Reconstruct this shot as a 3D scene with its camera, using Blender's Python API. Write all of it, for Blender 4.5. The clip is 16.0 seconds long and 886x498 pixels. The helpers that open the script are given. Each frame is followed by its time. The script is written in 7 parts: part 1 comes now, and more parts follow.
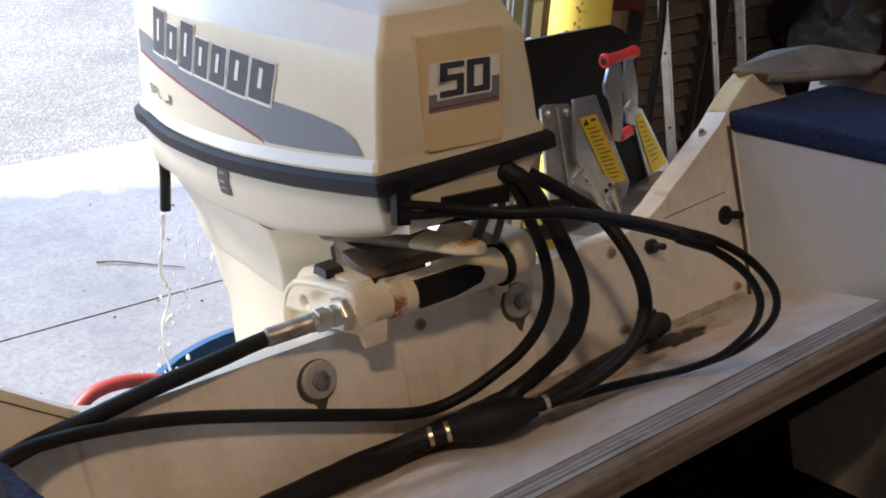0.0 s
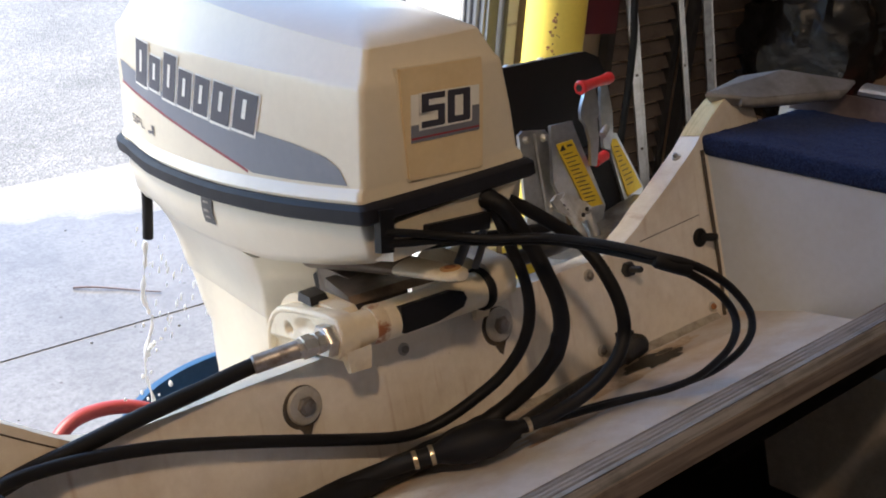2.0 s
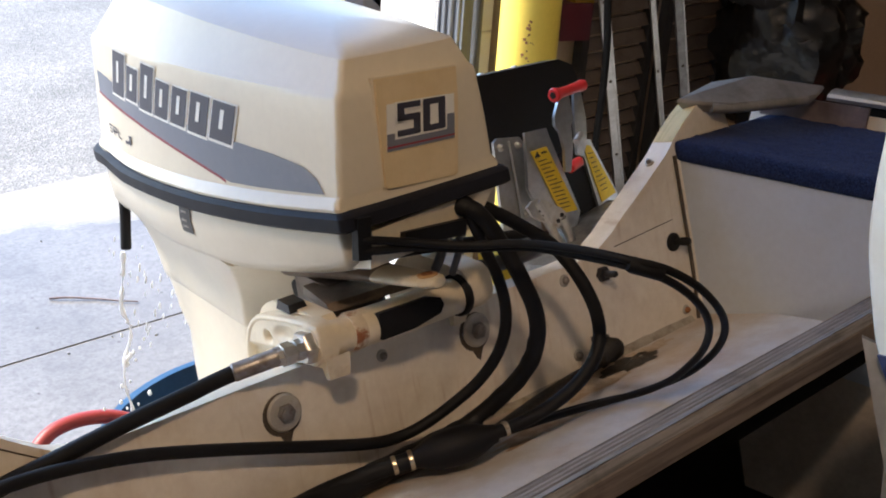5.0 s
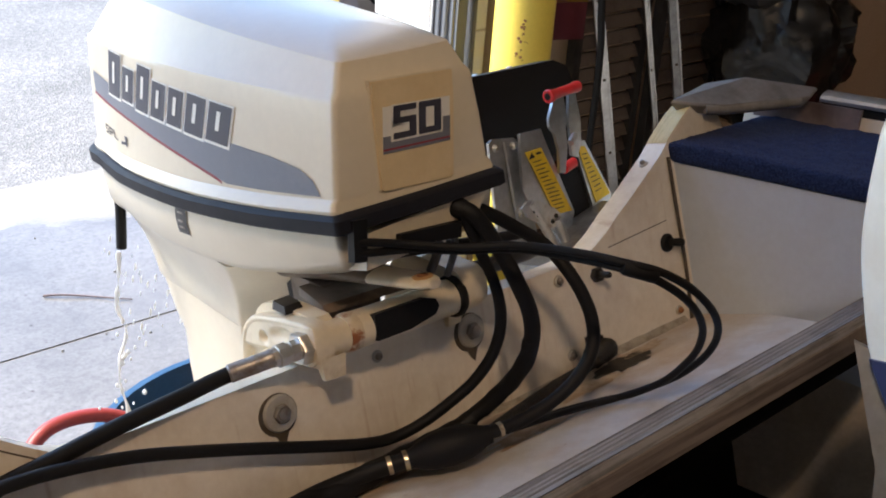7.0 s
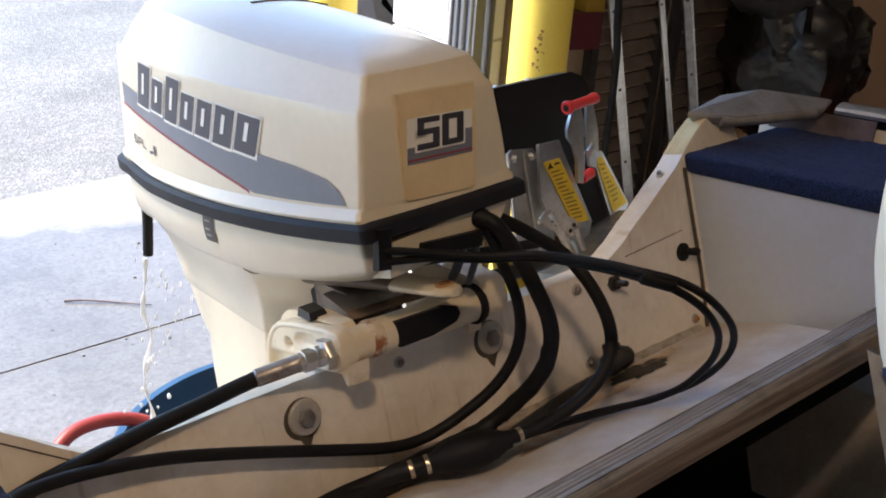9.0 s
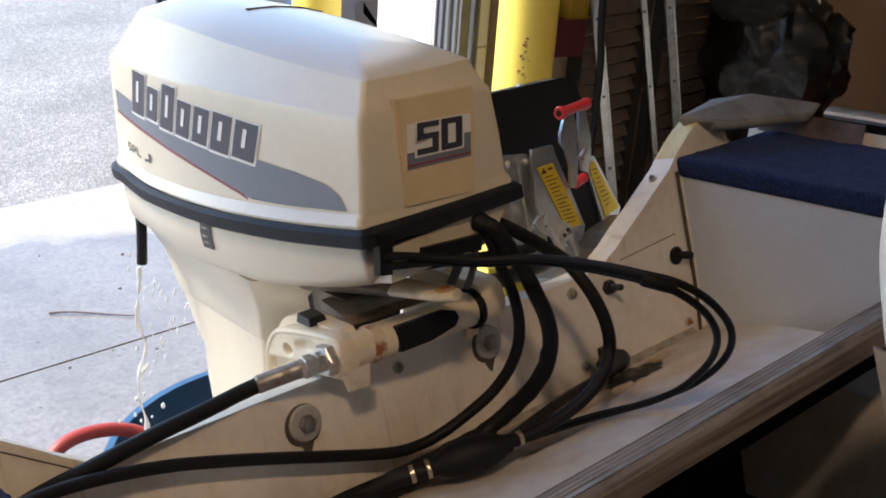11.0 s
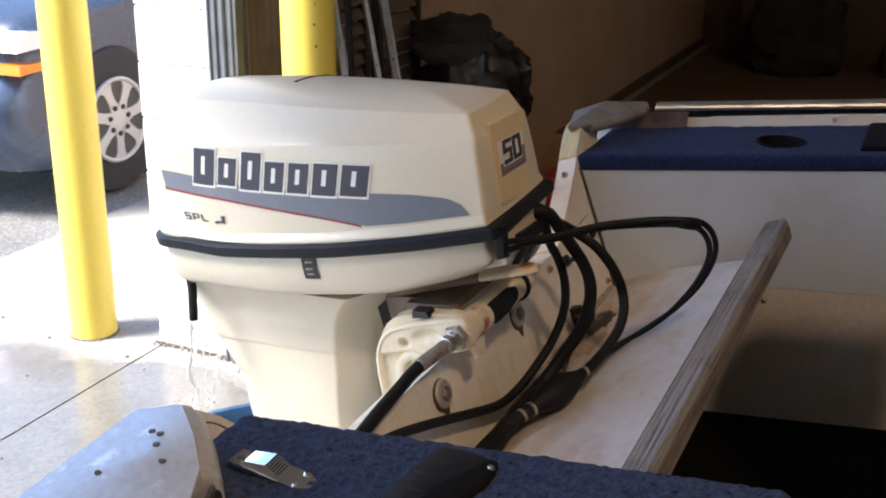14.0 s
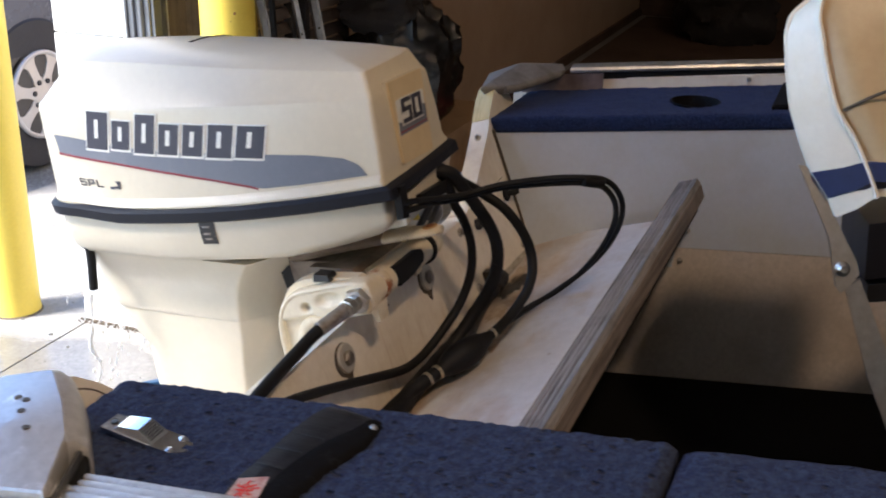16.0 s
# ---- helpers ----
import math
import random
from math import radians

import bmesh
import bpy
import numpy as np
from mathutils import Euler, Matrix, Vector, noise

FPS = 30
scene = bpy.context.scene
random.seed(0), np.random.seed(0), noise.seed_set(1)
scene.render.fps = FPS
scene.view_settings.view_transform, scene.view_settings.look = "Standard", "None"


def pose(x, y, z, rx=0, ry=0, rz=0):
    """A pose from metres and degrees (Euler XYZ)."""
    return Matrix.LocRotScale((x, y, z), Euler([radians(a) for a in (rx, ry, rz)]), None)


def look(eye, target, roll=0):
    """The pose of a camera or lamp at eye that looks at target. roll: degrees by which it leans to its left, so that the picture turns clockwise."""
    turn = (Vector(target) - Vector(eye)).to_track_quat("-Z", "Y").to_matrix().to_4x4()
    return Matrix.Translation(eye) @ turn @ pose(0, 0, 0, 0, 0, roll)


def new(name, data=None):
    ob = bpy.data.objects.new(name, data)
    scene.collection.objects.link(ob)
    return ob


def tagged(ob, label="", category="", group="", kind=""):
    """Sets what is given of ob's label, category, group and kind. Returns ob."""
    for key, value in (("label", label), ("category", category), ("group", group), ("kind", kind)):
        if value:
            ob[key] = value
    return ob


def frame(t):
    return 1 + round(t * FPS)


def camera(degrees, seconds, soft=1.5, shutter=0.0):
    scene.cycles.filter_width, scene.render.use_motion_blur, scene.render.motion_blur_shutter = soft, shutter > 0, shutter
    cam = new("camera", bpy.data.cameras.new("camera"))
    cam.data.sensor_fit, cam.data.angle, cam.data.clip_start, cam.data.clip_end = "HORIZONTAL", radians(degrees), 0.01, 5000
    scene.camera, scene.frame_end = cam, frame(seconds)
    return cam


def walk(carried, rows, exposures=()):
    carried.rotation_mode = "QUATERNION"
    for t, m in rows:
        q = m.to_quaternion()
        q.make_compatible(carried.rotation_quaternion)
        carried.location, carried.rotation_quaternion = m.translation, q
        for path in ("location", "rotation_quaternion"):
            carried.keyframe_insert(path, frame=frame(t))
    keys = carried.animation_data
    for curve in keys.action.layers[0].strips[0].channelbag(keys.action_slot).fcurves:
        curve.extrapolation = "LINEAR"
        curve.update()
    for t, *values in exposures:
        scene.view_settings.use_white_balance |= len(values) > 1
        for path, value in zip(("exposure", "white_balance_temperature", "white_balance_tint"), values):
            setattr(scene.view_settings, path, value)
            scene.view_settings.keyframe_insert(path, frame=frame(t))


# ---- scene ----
cam = camera(42.0, 16.0, soft=1.9, shutter=0.3)
walk(cam, [
    (0, look((-0.8346, -0.9932, 0.7743), (0.3247, 0.3749, -0.1112), 4.091)),
    (0.5, look((-0.8314, -0.9926, 0.7723), (0.3365, 0.3737, -0.1048), 3.938)),
    (1, look((-0.8329, -0.9966, 0.7783), (0.3414, 0.3681, -0.0926), 3.872)),
    (1.5, look((-0.8410, -1.0024, 0.7803), (0.3452, 0.3617, -0.0756), 3.733)),
    (2, look((-0.8564, -1.0001, 0.7920), (0.3469, 0.3511, -0.0601), 4.086)),
    (2.5, look((-0.8612, -0.9991, 0.7892), (0.3545, 0.3480, -0.0518), 4.155)),
    (3, look((-0.8646, -1.0008, 0.7982), (0.3563, 0.3402, -0.0453), 4.296)),
    (3.5, look((-0.8677, -0.9996, 0.7961), (0.3628, 0.3357, -0.0423), 4.216)),
    (4, look((-0.8668, -1.0066, 0.8002), (0.3632, 0.3276, -0.0405), 4.142)),
    (4.5, look((-0.8663, -1.0114, 0.7986), (0.3671, 0.3212, -0.0398), 4.020)),
    (7, look((-0.8714, -1.0119, 0.8088), (0.3722, 0.3070, -0.0360), 4.305)),
    (7.5, look((-0.8819, -1.0135, 0.8091), (0.3595, 0.3117, -0.0293), 4.260)),
    (8, look((-0.8939, -1.0132, 0.8156), (0.3454, 0.3140, -0.0226), 4.340)),
    (8.5, look((-0.8923, -1.0269, 0.8188), (0.3336, 0.3152, -0.0155), 4.077)),
    (9, look((-0.9003, -1.0265, 0.8243), (0.3292, 0.3116, -0.0111), 4.249)),
    (9.5, look((-0.9134, -1.0213, 0.8257), (0.3305, 0.3043, -0.0083), 4.506)),
    (11.8, look((-0.9350, -1.0010, 0.7980), (0.3540, 0.3090, 0.0080), 3.28)),
    (12, look((-1.0000, -0.9710, 0.7910), (0.3280, 0.3110, 0.0200), 3.15)),
    (12.5, look((-1.2250, -0.8890, 0.7860), (0.2150, 0.2560, -0.0060), 2.75)),
    (13, look((-1.4409, -0.9255, 0.8246), (0.0122, 0.1492, -0.0320), 0.654)),
    (13.5, look((-1.5470, -0.8390, 0.8461), (0.0153, 0.1388, 0.0695), 0.082)),
    (14, look((-1.6808, -0.6926, 0.8477), (0.0262, 0.0958, 0.1660), 0.611)),
    (14.5, look((-1.6828, -0.6366, 0.8328), (0.0487, 0.0739, 0.1278), 0.598)),
    (15, look((-1.6663, -0.6182, 0.8180), (0.0708, 0.0722, 0.1066), 0.894)),
    (15.5, look((-1.6667, -0.6266, 0.8195), (0.0745, 0.0412, 0.0968), 1.087)),
    (16, look((-1.6290, -0.7530, 0.8150), (0.1010, -0.0510, 0.0950), 0.62)),
], exposures=[(0, 1.80, 6200, 12), (9.5, 1.80, 6200, 12), (11.8, 1.56, 6250, 12), (12.0, 1.55, 6250, 12), (12.5, 1.66, 6300, 12), (13.0, 1.82, 6320, 12), (14.5, 1.82, 6180, 12.5), (16, 1.84, 6100, 12.5)])

# ---- world, sun ----
SUN_EL, SUN_AZ = 50.0, 40.0  # elevation; degrees west of straight aft
world = bpy.data.worlds.new("sky")
scene.world = world
world.use_nodes = True
wn = world.node_tree
sky = wn.nodes.new("ShaderNodeTexSky")
sky.sky_type = "NISHITA"
sky.sun_disc = False
sky.sun_elevation = radians(SUN_EL)
sky.sun_rotation = radians(-SUN_AZ)
sky.dust_density = 0.1
sky.ozone_density = 3.0
wn.links.new(sky.outputs["Color"], wn.nodes["Background"].inputs["Color"])
wn.nodes["Background"].inputs["Strength"].default_value = 0.15
sun_data = bpy.data.lights.new("sun", "SUN")
sun_data.energy = 4.3
sun_data.angle = radians(18.0)
sun_data.color = (1.0, 0.92, 0.79)
sun = new("sun", sun_data)
_ca, _sa, _ce, _se = math.cos(radians(SUN_AZ)), math.sin(radians(SUN_AZ)), math.cos(radians(SUN_EL)), math.sin(radians(SUN_EL))
sun.matrix_world = look((-_sa * _ce * 20, _ca * _ce * 20, _se * 20), (0, 0, 0))

# ---- frames of reference ----
WORLD = Matrix.Identity(4)
# the transom's own frame: x along it to port, y aft through it, z up its face
BOAT = Matrix(((0.9994, 0.0111, -0.0330, 0), (0.0, 0.9483, 0.3173, 0), (0.0348, -0.3171, 0.9478, 0), (0, 0, 0, 1)))
GROUND = -1.04


# ---- materials ----
def nodes_of(name):
    m = bpy.data.materials.new(name)
    m.use_nodes = True
    return m, m.node_tree.nodes, m.node_tree.links, m.node_tree.nodes["Principled BSDF"]


def coords(n, l, scale):
    tc = n.new("ShaderNodeTexCoord")
    mp = n.new("ShaderNodeMapping")
    mp.inputs["Scale"].default_value = scale if hasattr(scale, "__len__") else (scale,) * 3
    l.new(tc.outputs["Object"], mp.inputs["Vector"])
    return mp.outputs["Vector"]


def noise_tex(n, l, vec, detail=4.0, rough=0.6):
    t = n.new("ShaderNodeTexNoise")
    t.inputs["Detail"].default_value = detail
    t.inputs["Roughness"].default_value = rough
    t.inputs["Scale"].default_value = 1.0
    l.new(vec, t.inputs["Vector"])
    return t.outputs["Fac"]


def ramp(n, l, fac, stops):
    r = n.new("ShaderNodeValToRGB")
    e = r.color_ramp.elements
    while len(e) < len(stops):
        e.new(0.5)
    for el, (p, c) in zip(e, stops):
        el.position = p
        el.color = (*c, 1) if hasattr(c, "__len__") else (c, c, c, 1)
    l.new(fac, r.inputs["Fac"])
    return r.outputs["Color"]


def mix(n, l, fac, a, b, mode="MIX"):
    m = n.new("ShaderNodeMix")
    m.data_type = "RGBA"
    m.blend_type = mode
    for sock, v in ((m.inputs[0], fac), (m.inputs[6], a), (m.inputs[7], b)):
        if hasattr(v, "is_output"):
            l.new(v, sock)
        elif hasattr(v, "__len__"):
            sock.default_value = (*v, 1)
        else:
            sock.default_value = v
    return m.outputs[2]


def surface(name, base, rough=0.5, metal=0.0, stain=None, stain_scale=6, stain_at=(0.5, 0.72), grain=0.06, grain_scale=90,
            bump=0.15, bump_scale=160, bump_dist=0.001, coat=0.0, sheen=0.0, random_value=0.0, spec=0.5, rough_var=0.12, stretch=(1, 1, 1)):
    """A painted, plastic, metal or stone surface: base colour, fine grain, larger stains and relief."""
    m, n, l, p = nodes_of(name)
    fine = noise_tex(n, l, coords(n, l, [grain_scale * s for s in stretch]), 5)
    dark = tuple(c * (1 - grain * 2) for c in base)
    light = tuple(min(1.0, c * (1 + grain * 1.2)) for c in base)
    col = ramp(n, l, fine, [(0.3, dark), (0.7, light)])
    big = noise_tex(n, l, coords(n, l, stain_scale), 6, 0.65)
    if stain:
        col = mix(n, l, ramp(n, l, big, [(stain_at[0], 0.0), (stain_at[1], 1.0)]), col, stain)
    if random_value:
        oi = n.new("ShaderNodeObjectInfo")
        k = n.new("ShaderNodeMapRange")
        k.inputs["To Min"].default_value = 1 - random_value
        k.inputs["To Max"].default_value = 1 + random_value
        l.new(oi.outputs["Random"], k.inputs["Value"])
        h = n.new("ShaderNodeHueSaturation")
        l.new(k.outputs["Result"], h.inputs["Value"])
        l.new(col, h.inputs["Color"])
        col = h.outputs["Color"]
    l.new(col, p.inputs["Base Color"])
    rr = n.new("ShaderNodeMapRange")
    rr.inputs["To Min"].default_value = max(0.02, rough - rough_var)
    rr.inputs["To Max"].default_value = min(1, rough + rough_var)
    l.new(big, rr.inputs["Value"])
    l.new(rr.outputs["Result"], p.inputs["Roughness"])
    p.inputs["Metallic"].default_value = metal
    p.inputs["Coat Weight"].default_value = coat
    p.inputs["Coat Roughness"].default_value = 0.22
    p.inputs["Sheen Weight"].default_value = sheen
    p.inputs["Specular IOR Level"].default_value = spec
    if bump:
        b = n.new("ShaderNodeBump")
        b.inputs["Strength"].default_value = bump
        b.inputs["Distance"].default_value = bump_dist
        l.new(noise_tex(n, l, coords(n, l, [bump_scale * s for s in stretch]), 4), b.inputs["Height"])
        l.new(b.outputs["Normal"], p.inputs["Normal"])
    return m


def asphalt_mat():
    m, n, l, p = nodes_of("asphalt")
    v = n.new("ShaderNodeTexVoronoi")
    v.inputs["Scale"].default_value = 1.0
    l.new(coords(n, l, 85), v.inputs["Vector"])
    stone = ramp(n, l, v.outputs["Color"], [(0.0, 0.115), (0.55, 0.165), (1.0, 0.27)])
    patch = ramp(n, l, noise_tex(n, l, coords(n, l, 1.3), 6), [(0.35, 0.75), (0.7, 1.25)])
    l.new(mix(n, l, 1.0, stone, patch, "MULTIPLY"), p.inputs["Base Color"])
    p.inputs["Roughness"].default_value = 0.75
    b = n.new("ShaderNodeBump")
    b.inputs["Strength"].default_value = 0.7
    b.inputs["Distance"].default_value = 0.006
    l.new(v.outputs["Distance"], b.inputs["Height"])
    l.new(b.outputs["Normal"], p.inputs["Normal"])
    return m


def concrete_mat(name, base, wet=None):
    m, n, l, p = nodes_of(name)
    fine = noise_tex(n, l, coords(n, l, 60), 8, 0.7)
    col = ramp(n, l, fine, [(0.30, tuple(c * 0.74 for c in base)), (0.50, base), (0.70, tuple(c * 1.2 for c in base))])
    big = noise_tex(n, l, coords(n, l, 2.2), 8, 0.7)
    col = mix(n, l, ramp(n, l, big, [(0.42, 0.0), (0.62, 0.6)]), col, tuple(c * 0.62 for c in base))
    spots = n.new("ShaderNodeTexVoronoi")
    spots.inputs["Scale"].default_value = 1.0
    l.new(coords(n, l, 9), spots.inputs["Vector"])
    col = mix(n, l, ramp(n, l, spots.outputs["Distance"], [(0.03, 0.8), (0.07, 0.0)]), col, (0.12, 0.11, 0.10))
    rough_in = ramp(n, l, fine, [(0.2, 0.75), (0.8, 0.9)])
    if wet:
        # a puddle with a ragged edge round a point of the slab
        (cx, cy), rad = wet
        tc = n.new("ShaderNodeTexCoord")
        wob = n.new("ShaderNodeTexNoise")
        wob.inputs["Scale"].default_value = 1.6
        wob.inputs["Detail"].default_value = 5
        l.new(tc.outputs["Object"], wob.inputs["Vector"])
        d = n.new("ShaderNodeVectorMath")
        d.operation = "DISTANCE"
        d.inputs[1].default_value = (cx, cy, GROUND)
        l.new(tc.outputs["Object"], d.inputs[0])
        s = n.new("ShaderNodeMath")
        s.operation = "MULTIPLY_ADD"
        s.inputs[1].default_value = 0.7
        l.new(wob.outputs["Fac"], s.inputs[0])
        l.new(d.outputs["Value"], s.inputs[2])
        mr = n.new("ShaderNodeMapRange")
        mr.inputs["From Min"].default_value = rad
        mr.inputs["From Max"].default_value = rad + 0.12
        mr.inputs["To Min"].default_value = 1.0
        mr.inputs["To Max"].default_value = 0.0
        l.new(s.outputs["Value"], mr.inputs["Value"])
        wf = mr.outputs["Result"]
        col = mix(n, l, wf, col, mix(n, l, 1.0, col, (0.60, 0.60, 0.615), "MULTIPLY"))
        rough_in = mix(n, l, wf, rough_in, (0.12, 0.12, 0.12))
    l.new(col, p.inputs["Base Color"])
    l.new(rough_in, p.inputs["Roughness"])
    b = n.new("ShaderNodeBump")
    b.inputs["Strength"].default_value = 0.6
    b.inputs["Distance"].default_value = 0.004
    if wet:
        l.new(ramp(n, l, wf, [(0.0, 0.6), (1.0, 0.09)]), b.inputs["Strength"])
    l.new(noise_tex(n, l, coords(n, l, 130), 6, 0.7), b.inputs["Height"])
    l.new(b.outputs["Normal"], p.inputs["Normal"])
    return m


def carpet_mat(name, base, dark, sheen=0.12, dusty=0.03, faded=None):
    m, n, l, p = nodes_of(name)
    v = n.new("ShaderNodeTexVoronoi")
    v.inputs["Scale"].default_value = 1.0
    l.new(coords(n, l, (420, 520, 420)), v.inputs["Vector"])
    tuft = ramp(n, l, v.outputs["Distance"], [(0.05, base), (0.80, dark)])
    big = noise_tex(n, l, coords(n, l, (120, 170, 120)), 6, 0.75)
    col = mix(n, l, ramp(n, l, big, [(0.4, 0.0), (0.7, 0.7)]), tuft, dark)
    dust = noise_tex(n, l, coords(n, l, 5), 6, 0.7)
    col = mix(n, l, ramp(n, l, dust, [(0.5, 0.0), (0.85, 0.25)]), col, tuple(0.5 * c + dusty for c in base))
    height = mix(n, l, 0.75, v.outputs["Distance"], big)
    if faded:
        nap = noise_tex(n, l, coords(n, l, (85, 120, 85)), 4, 0.65)
        col = mix(n, l, ramp(n, l, nap, [(0.45, 0.0), (0.66, 0.5)]), col, faded)
        pit = n.new("ShaderNodeTexVoronoi")
        pit.inputs["Scale"].default_value = 1.0
        l.new(coords(n, l, (60, 46, 60)), pit.inputs["Vector"])
        hole = ramp(n, l, pit.outputs["Distance"], [(0.10, 0.0), (0.24, 1.0)])
        col = mix(n, l, hole, dark, col)
        height = mix(n, l, 0.45, mix(n, l, 0.35, height, nap), hole)
    l.new(col, p.inputs["Base Color"])
    p.inputs["Roughness"].default_value = 0.95
    p.inputs["Specular IOR Level"].default_value = 0.15
    p.inputs["Sheen Weight"].default_value = sheen
    p.inputs["Sheen Roughness"].default_value = 0.6
    b = n.new("ShaderNodeBump")
    b.inputs["Strength"].default_value = 1.0
    b.inputs["Distance"].default_value = 0.013 if faded else 0.007
    l.new(height, b.inputs["Height"])
    l.new(b.outputs["Normal"], p.inputs["Normal"])
    return m


def streak_mat(name, base, stain, along, scale=(60, 60, 60), rough=0.6, metal=0.0, amount=(0.45, 0.65), bump=0.5, dist=0.0015):
    """Wood, brushed or weathered stock with streaks along one axis (0, 1 or 2)."""
    m, n, l, p = nodes_of(name)
    sc = list(scale)
    sc[along] *= 0.04
    f = noise_tex(n, l, coords(n, l, sc), 7, 0.65)
    col = ramp(n, l, f, [(amount[0], base), (amount[1], stain)])
    blot = noise_tex(n, l, coords(n, l, 14), 6, 0.7)
    col = mix(n, l, ramp(n, l, blot, [(0.5, 0.0), (0.75, 0.6)]), col, tuple(c * 0.55 for c in stain))
    l.new(col, p.inputs["Base Color"])
    p.inputs["Roughness"].default_value = rough
    p.inputs["Metallic"].default_value = metal
    b = n.new("ShaderNodeBump")
    b.inputs["Strength"].default_value = bump
    b.inputs["Distance"].default_value = dist
    l.new(f, b.inputs["Height"])
    l.new(b.outputs["Normal"], p.inputs["Normal"])
    return m


def deck_mat():
    """Scuffed white deck paint; brown stains, and a brown tone thickening towards the transom."""
    m, n, l, p = nodes_of("scuffed white deck paint")
    fine = noise_tex(n, l, coords(n, l, 45), 5)
    col = ramp(n, l, fine, [(0.3, (0.62, 0.63, 0.65)), (0.7, (0.72, 0.73, 0.75))])
    tc = n.new("ShaderNodeTexCoord")
    sep = n.new("ShaderNodeSeparateXYZ")
    l.new(tc.outputs["Object"], sep.inputs["Vector"])
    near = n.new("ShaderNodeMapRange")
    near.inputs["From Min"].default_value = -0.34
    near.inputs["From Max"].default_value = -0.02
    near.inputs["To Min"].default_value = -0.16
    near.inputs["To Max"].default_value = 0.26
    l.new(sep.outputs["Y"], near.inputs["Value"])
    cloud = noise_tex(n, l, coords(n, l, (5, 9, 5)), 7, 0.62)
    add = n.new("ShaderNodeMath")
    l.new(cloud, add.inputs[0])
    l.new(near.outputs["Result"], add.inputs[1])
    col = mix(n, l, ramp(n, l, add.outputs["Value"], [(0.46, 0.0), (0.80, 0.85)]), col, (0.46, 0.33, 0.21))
    spots = noise_tex(n, l, coords(n, l, (38, 60, 38)), 6, 0.7)
    col = mix(n, l, ramp(n, l, spots, [(0.64, 0.0), (0.74, 0.7)]), col, (0.30, 0.20, 0.13))
    l.new(col, p.inputs["Base Color"])
    l.new(ramp(n, l, cloud, [(0.3, 0.38), (0.7, 0.6)]), p.inputs["Roughness"])
    b = n.new("ShaderNodeBump")
    b.inputs["Strength"].default_value = 0.35
    b.inputs["Distance"].default_value = 0.002
    l.new(fine, b.inputs["Height"])
    l.new(b.outputs["Normal"], p.inputs["Normal"])
    return m


def clear_mat(name, color, rough=0.02, ior=1.33):
    m, n, l, p = nodes_of(name)
    p.inputs["Base Color"].default_value = (*color, 1)
    p.inputs["Transmission Weight"].default_value = 1.0
    p.inputs["Roughness"].default_value = rough
    p.inputs["IOR"].default_value = ior
    return m


ASPHALT = asphalt_mat()
SLAB = concrete_mat("concrete slab", (0.29, 0.282, 0.272), wet=((0.30, 1.75), 1.49))
APRON = concrete_mat("concrete apron", (0.29, 0.282, 0.272), wet=((0.30, 1.75), 1.49))
JOINT = surface("joint filler", (0.17, 0.16, 0.15), 0.9)
WHITE_BLOCK = surface("white painted block", (0.86, 0.85, 0.83), 0.7, stain=(0.74, 0.71, 0.67), stain_scale=5, stain_at=(0.58, 0.9), grain=0.02, bump=0.2, bump_scale=120, bump_dist=0.003, random_value=0.03)
MORTAR = surface("painted mortar", (0.70, 0.68, 0.64), 0.9, bump=0.5)
TAN_WALL = surface("tan painted wall", (0.50, 0.37, 0.27), 0.8, stain=(0.40, 0.29, 0.20), stain_scale=2.0, stain_at=(0.4, 0.8))
BROWN_WALL = surface("brown panel wall", (0.10, 0.062, 0.045), 0.8, stain=(0.05, 0.03, 0.022), stain_scale=2)
YELLOW = surface("yellow bollard paint", (0.82, 0.62, 0.10), 0.42, stain=(0.66, 0.46, 0.08), stain_scale=5, stain_at=(0.66, 0.86), grain=0.02, bump=0.25, bump_scale=40, bump_dist=0.002)
COWL = surface("cream enamel", (0.715, 0.640, 0.495), 0.34, stain=(0.64, 0.565, 0.43), stain_scale=4, stain_at=(0.4, 0.8), grain=0.015, bump=0.05, bump_scale=60, coat=0.4, rough_var=0.06)
CAST_GRIME_SHADE = surface("grimy casting with painted shade", (0.22, 0.165, 0.12), 0.55, stain=(0.07, 0.05, 0.035), stain_scale=11, stain_at=(0.42, 0.7), grain=0.06, bump=0.4, bump_scale=120)
CREAM_CAST = surface("cream painted casting", (0.76, 0.67, 0.50), 0.38, stain=(0.46, 0.34, 0.20), stain_scale=15, stain_at=(0.55, 0.80), grain=0.03, bump=0.25, bump_scale=90, coat=0.15)
PANEL_TAN = surface("yellowed plastic", (0.735, 0.59, 0.36), 0.40, stain=(0.64, 0.48, 0.25), stain_scale=9, stain_at=(0.4, 0.75), grain=0.02, bump=0.06)
BLACK_RUBBER = surface("black rubber", (0.006, 0.006, 0.007), 0.58, spec=0.28, stain=(0.02, 0.019, 0.018), stain_scale=22, stain_at=(0.62, 0.9), bump=0.3, bump_scale=200)
BAND = surface("navy black trim", (0.013, 0.014, 0.020), 0.55, spec=0.22, stain=(0.04, 0.04, 0.04), stain_scale=30, stain_at=(0.66, 0.85), bump=0.2)
BLACK_PLASTIC = surface("black plastic", (0.015, 0.015, 0.017), 0.35, bump=0.1)
DECAL_GREY = surface("slate decal", (0.17, 0.185, 0.225), 0.35, stain=(0.23, 0.24, 0.27), stain_scale=8, grain=0.02, bump=0.0)
DECAL_DARK = surface("charcoal decal", (0.045, 0.045, 0.065), 0.35, grain=0.03, bump=0.0)
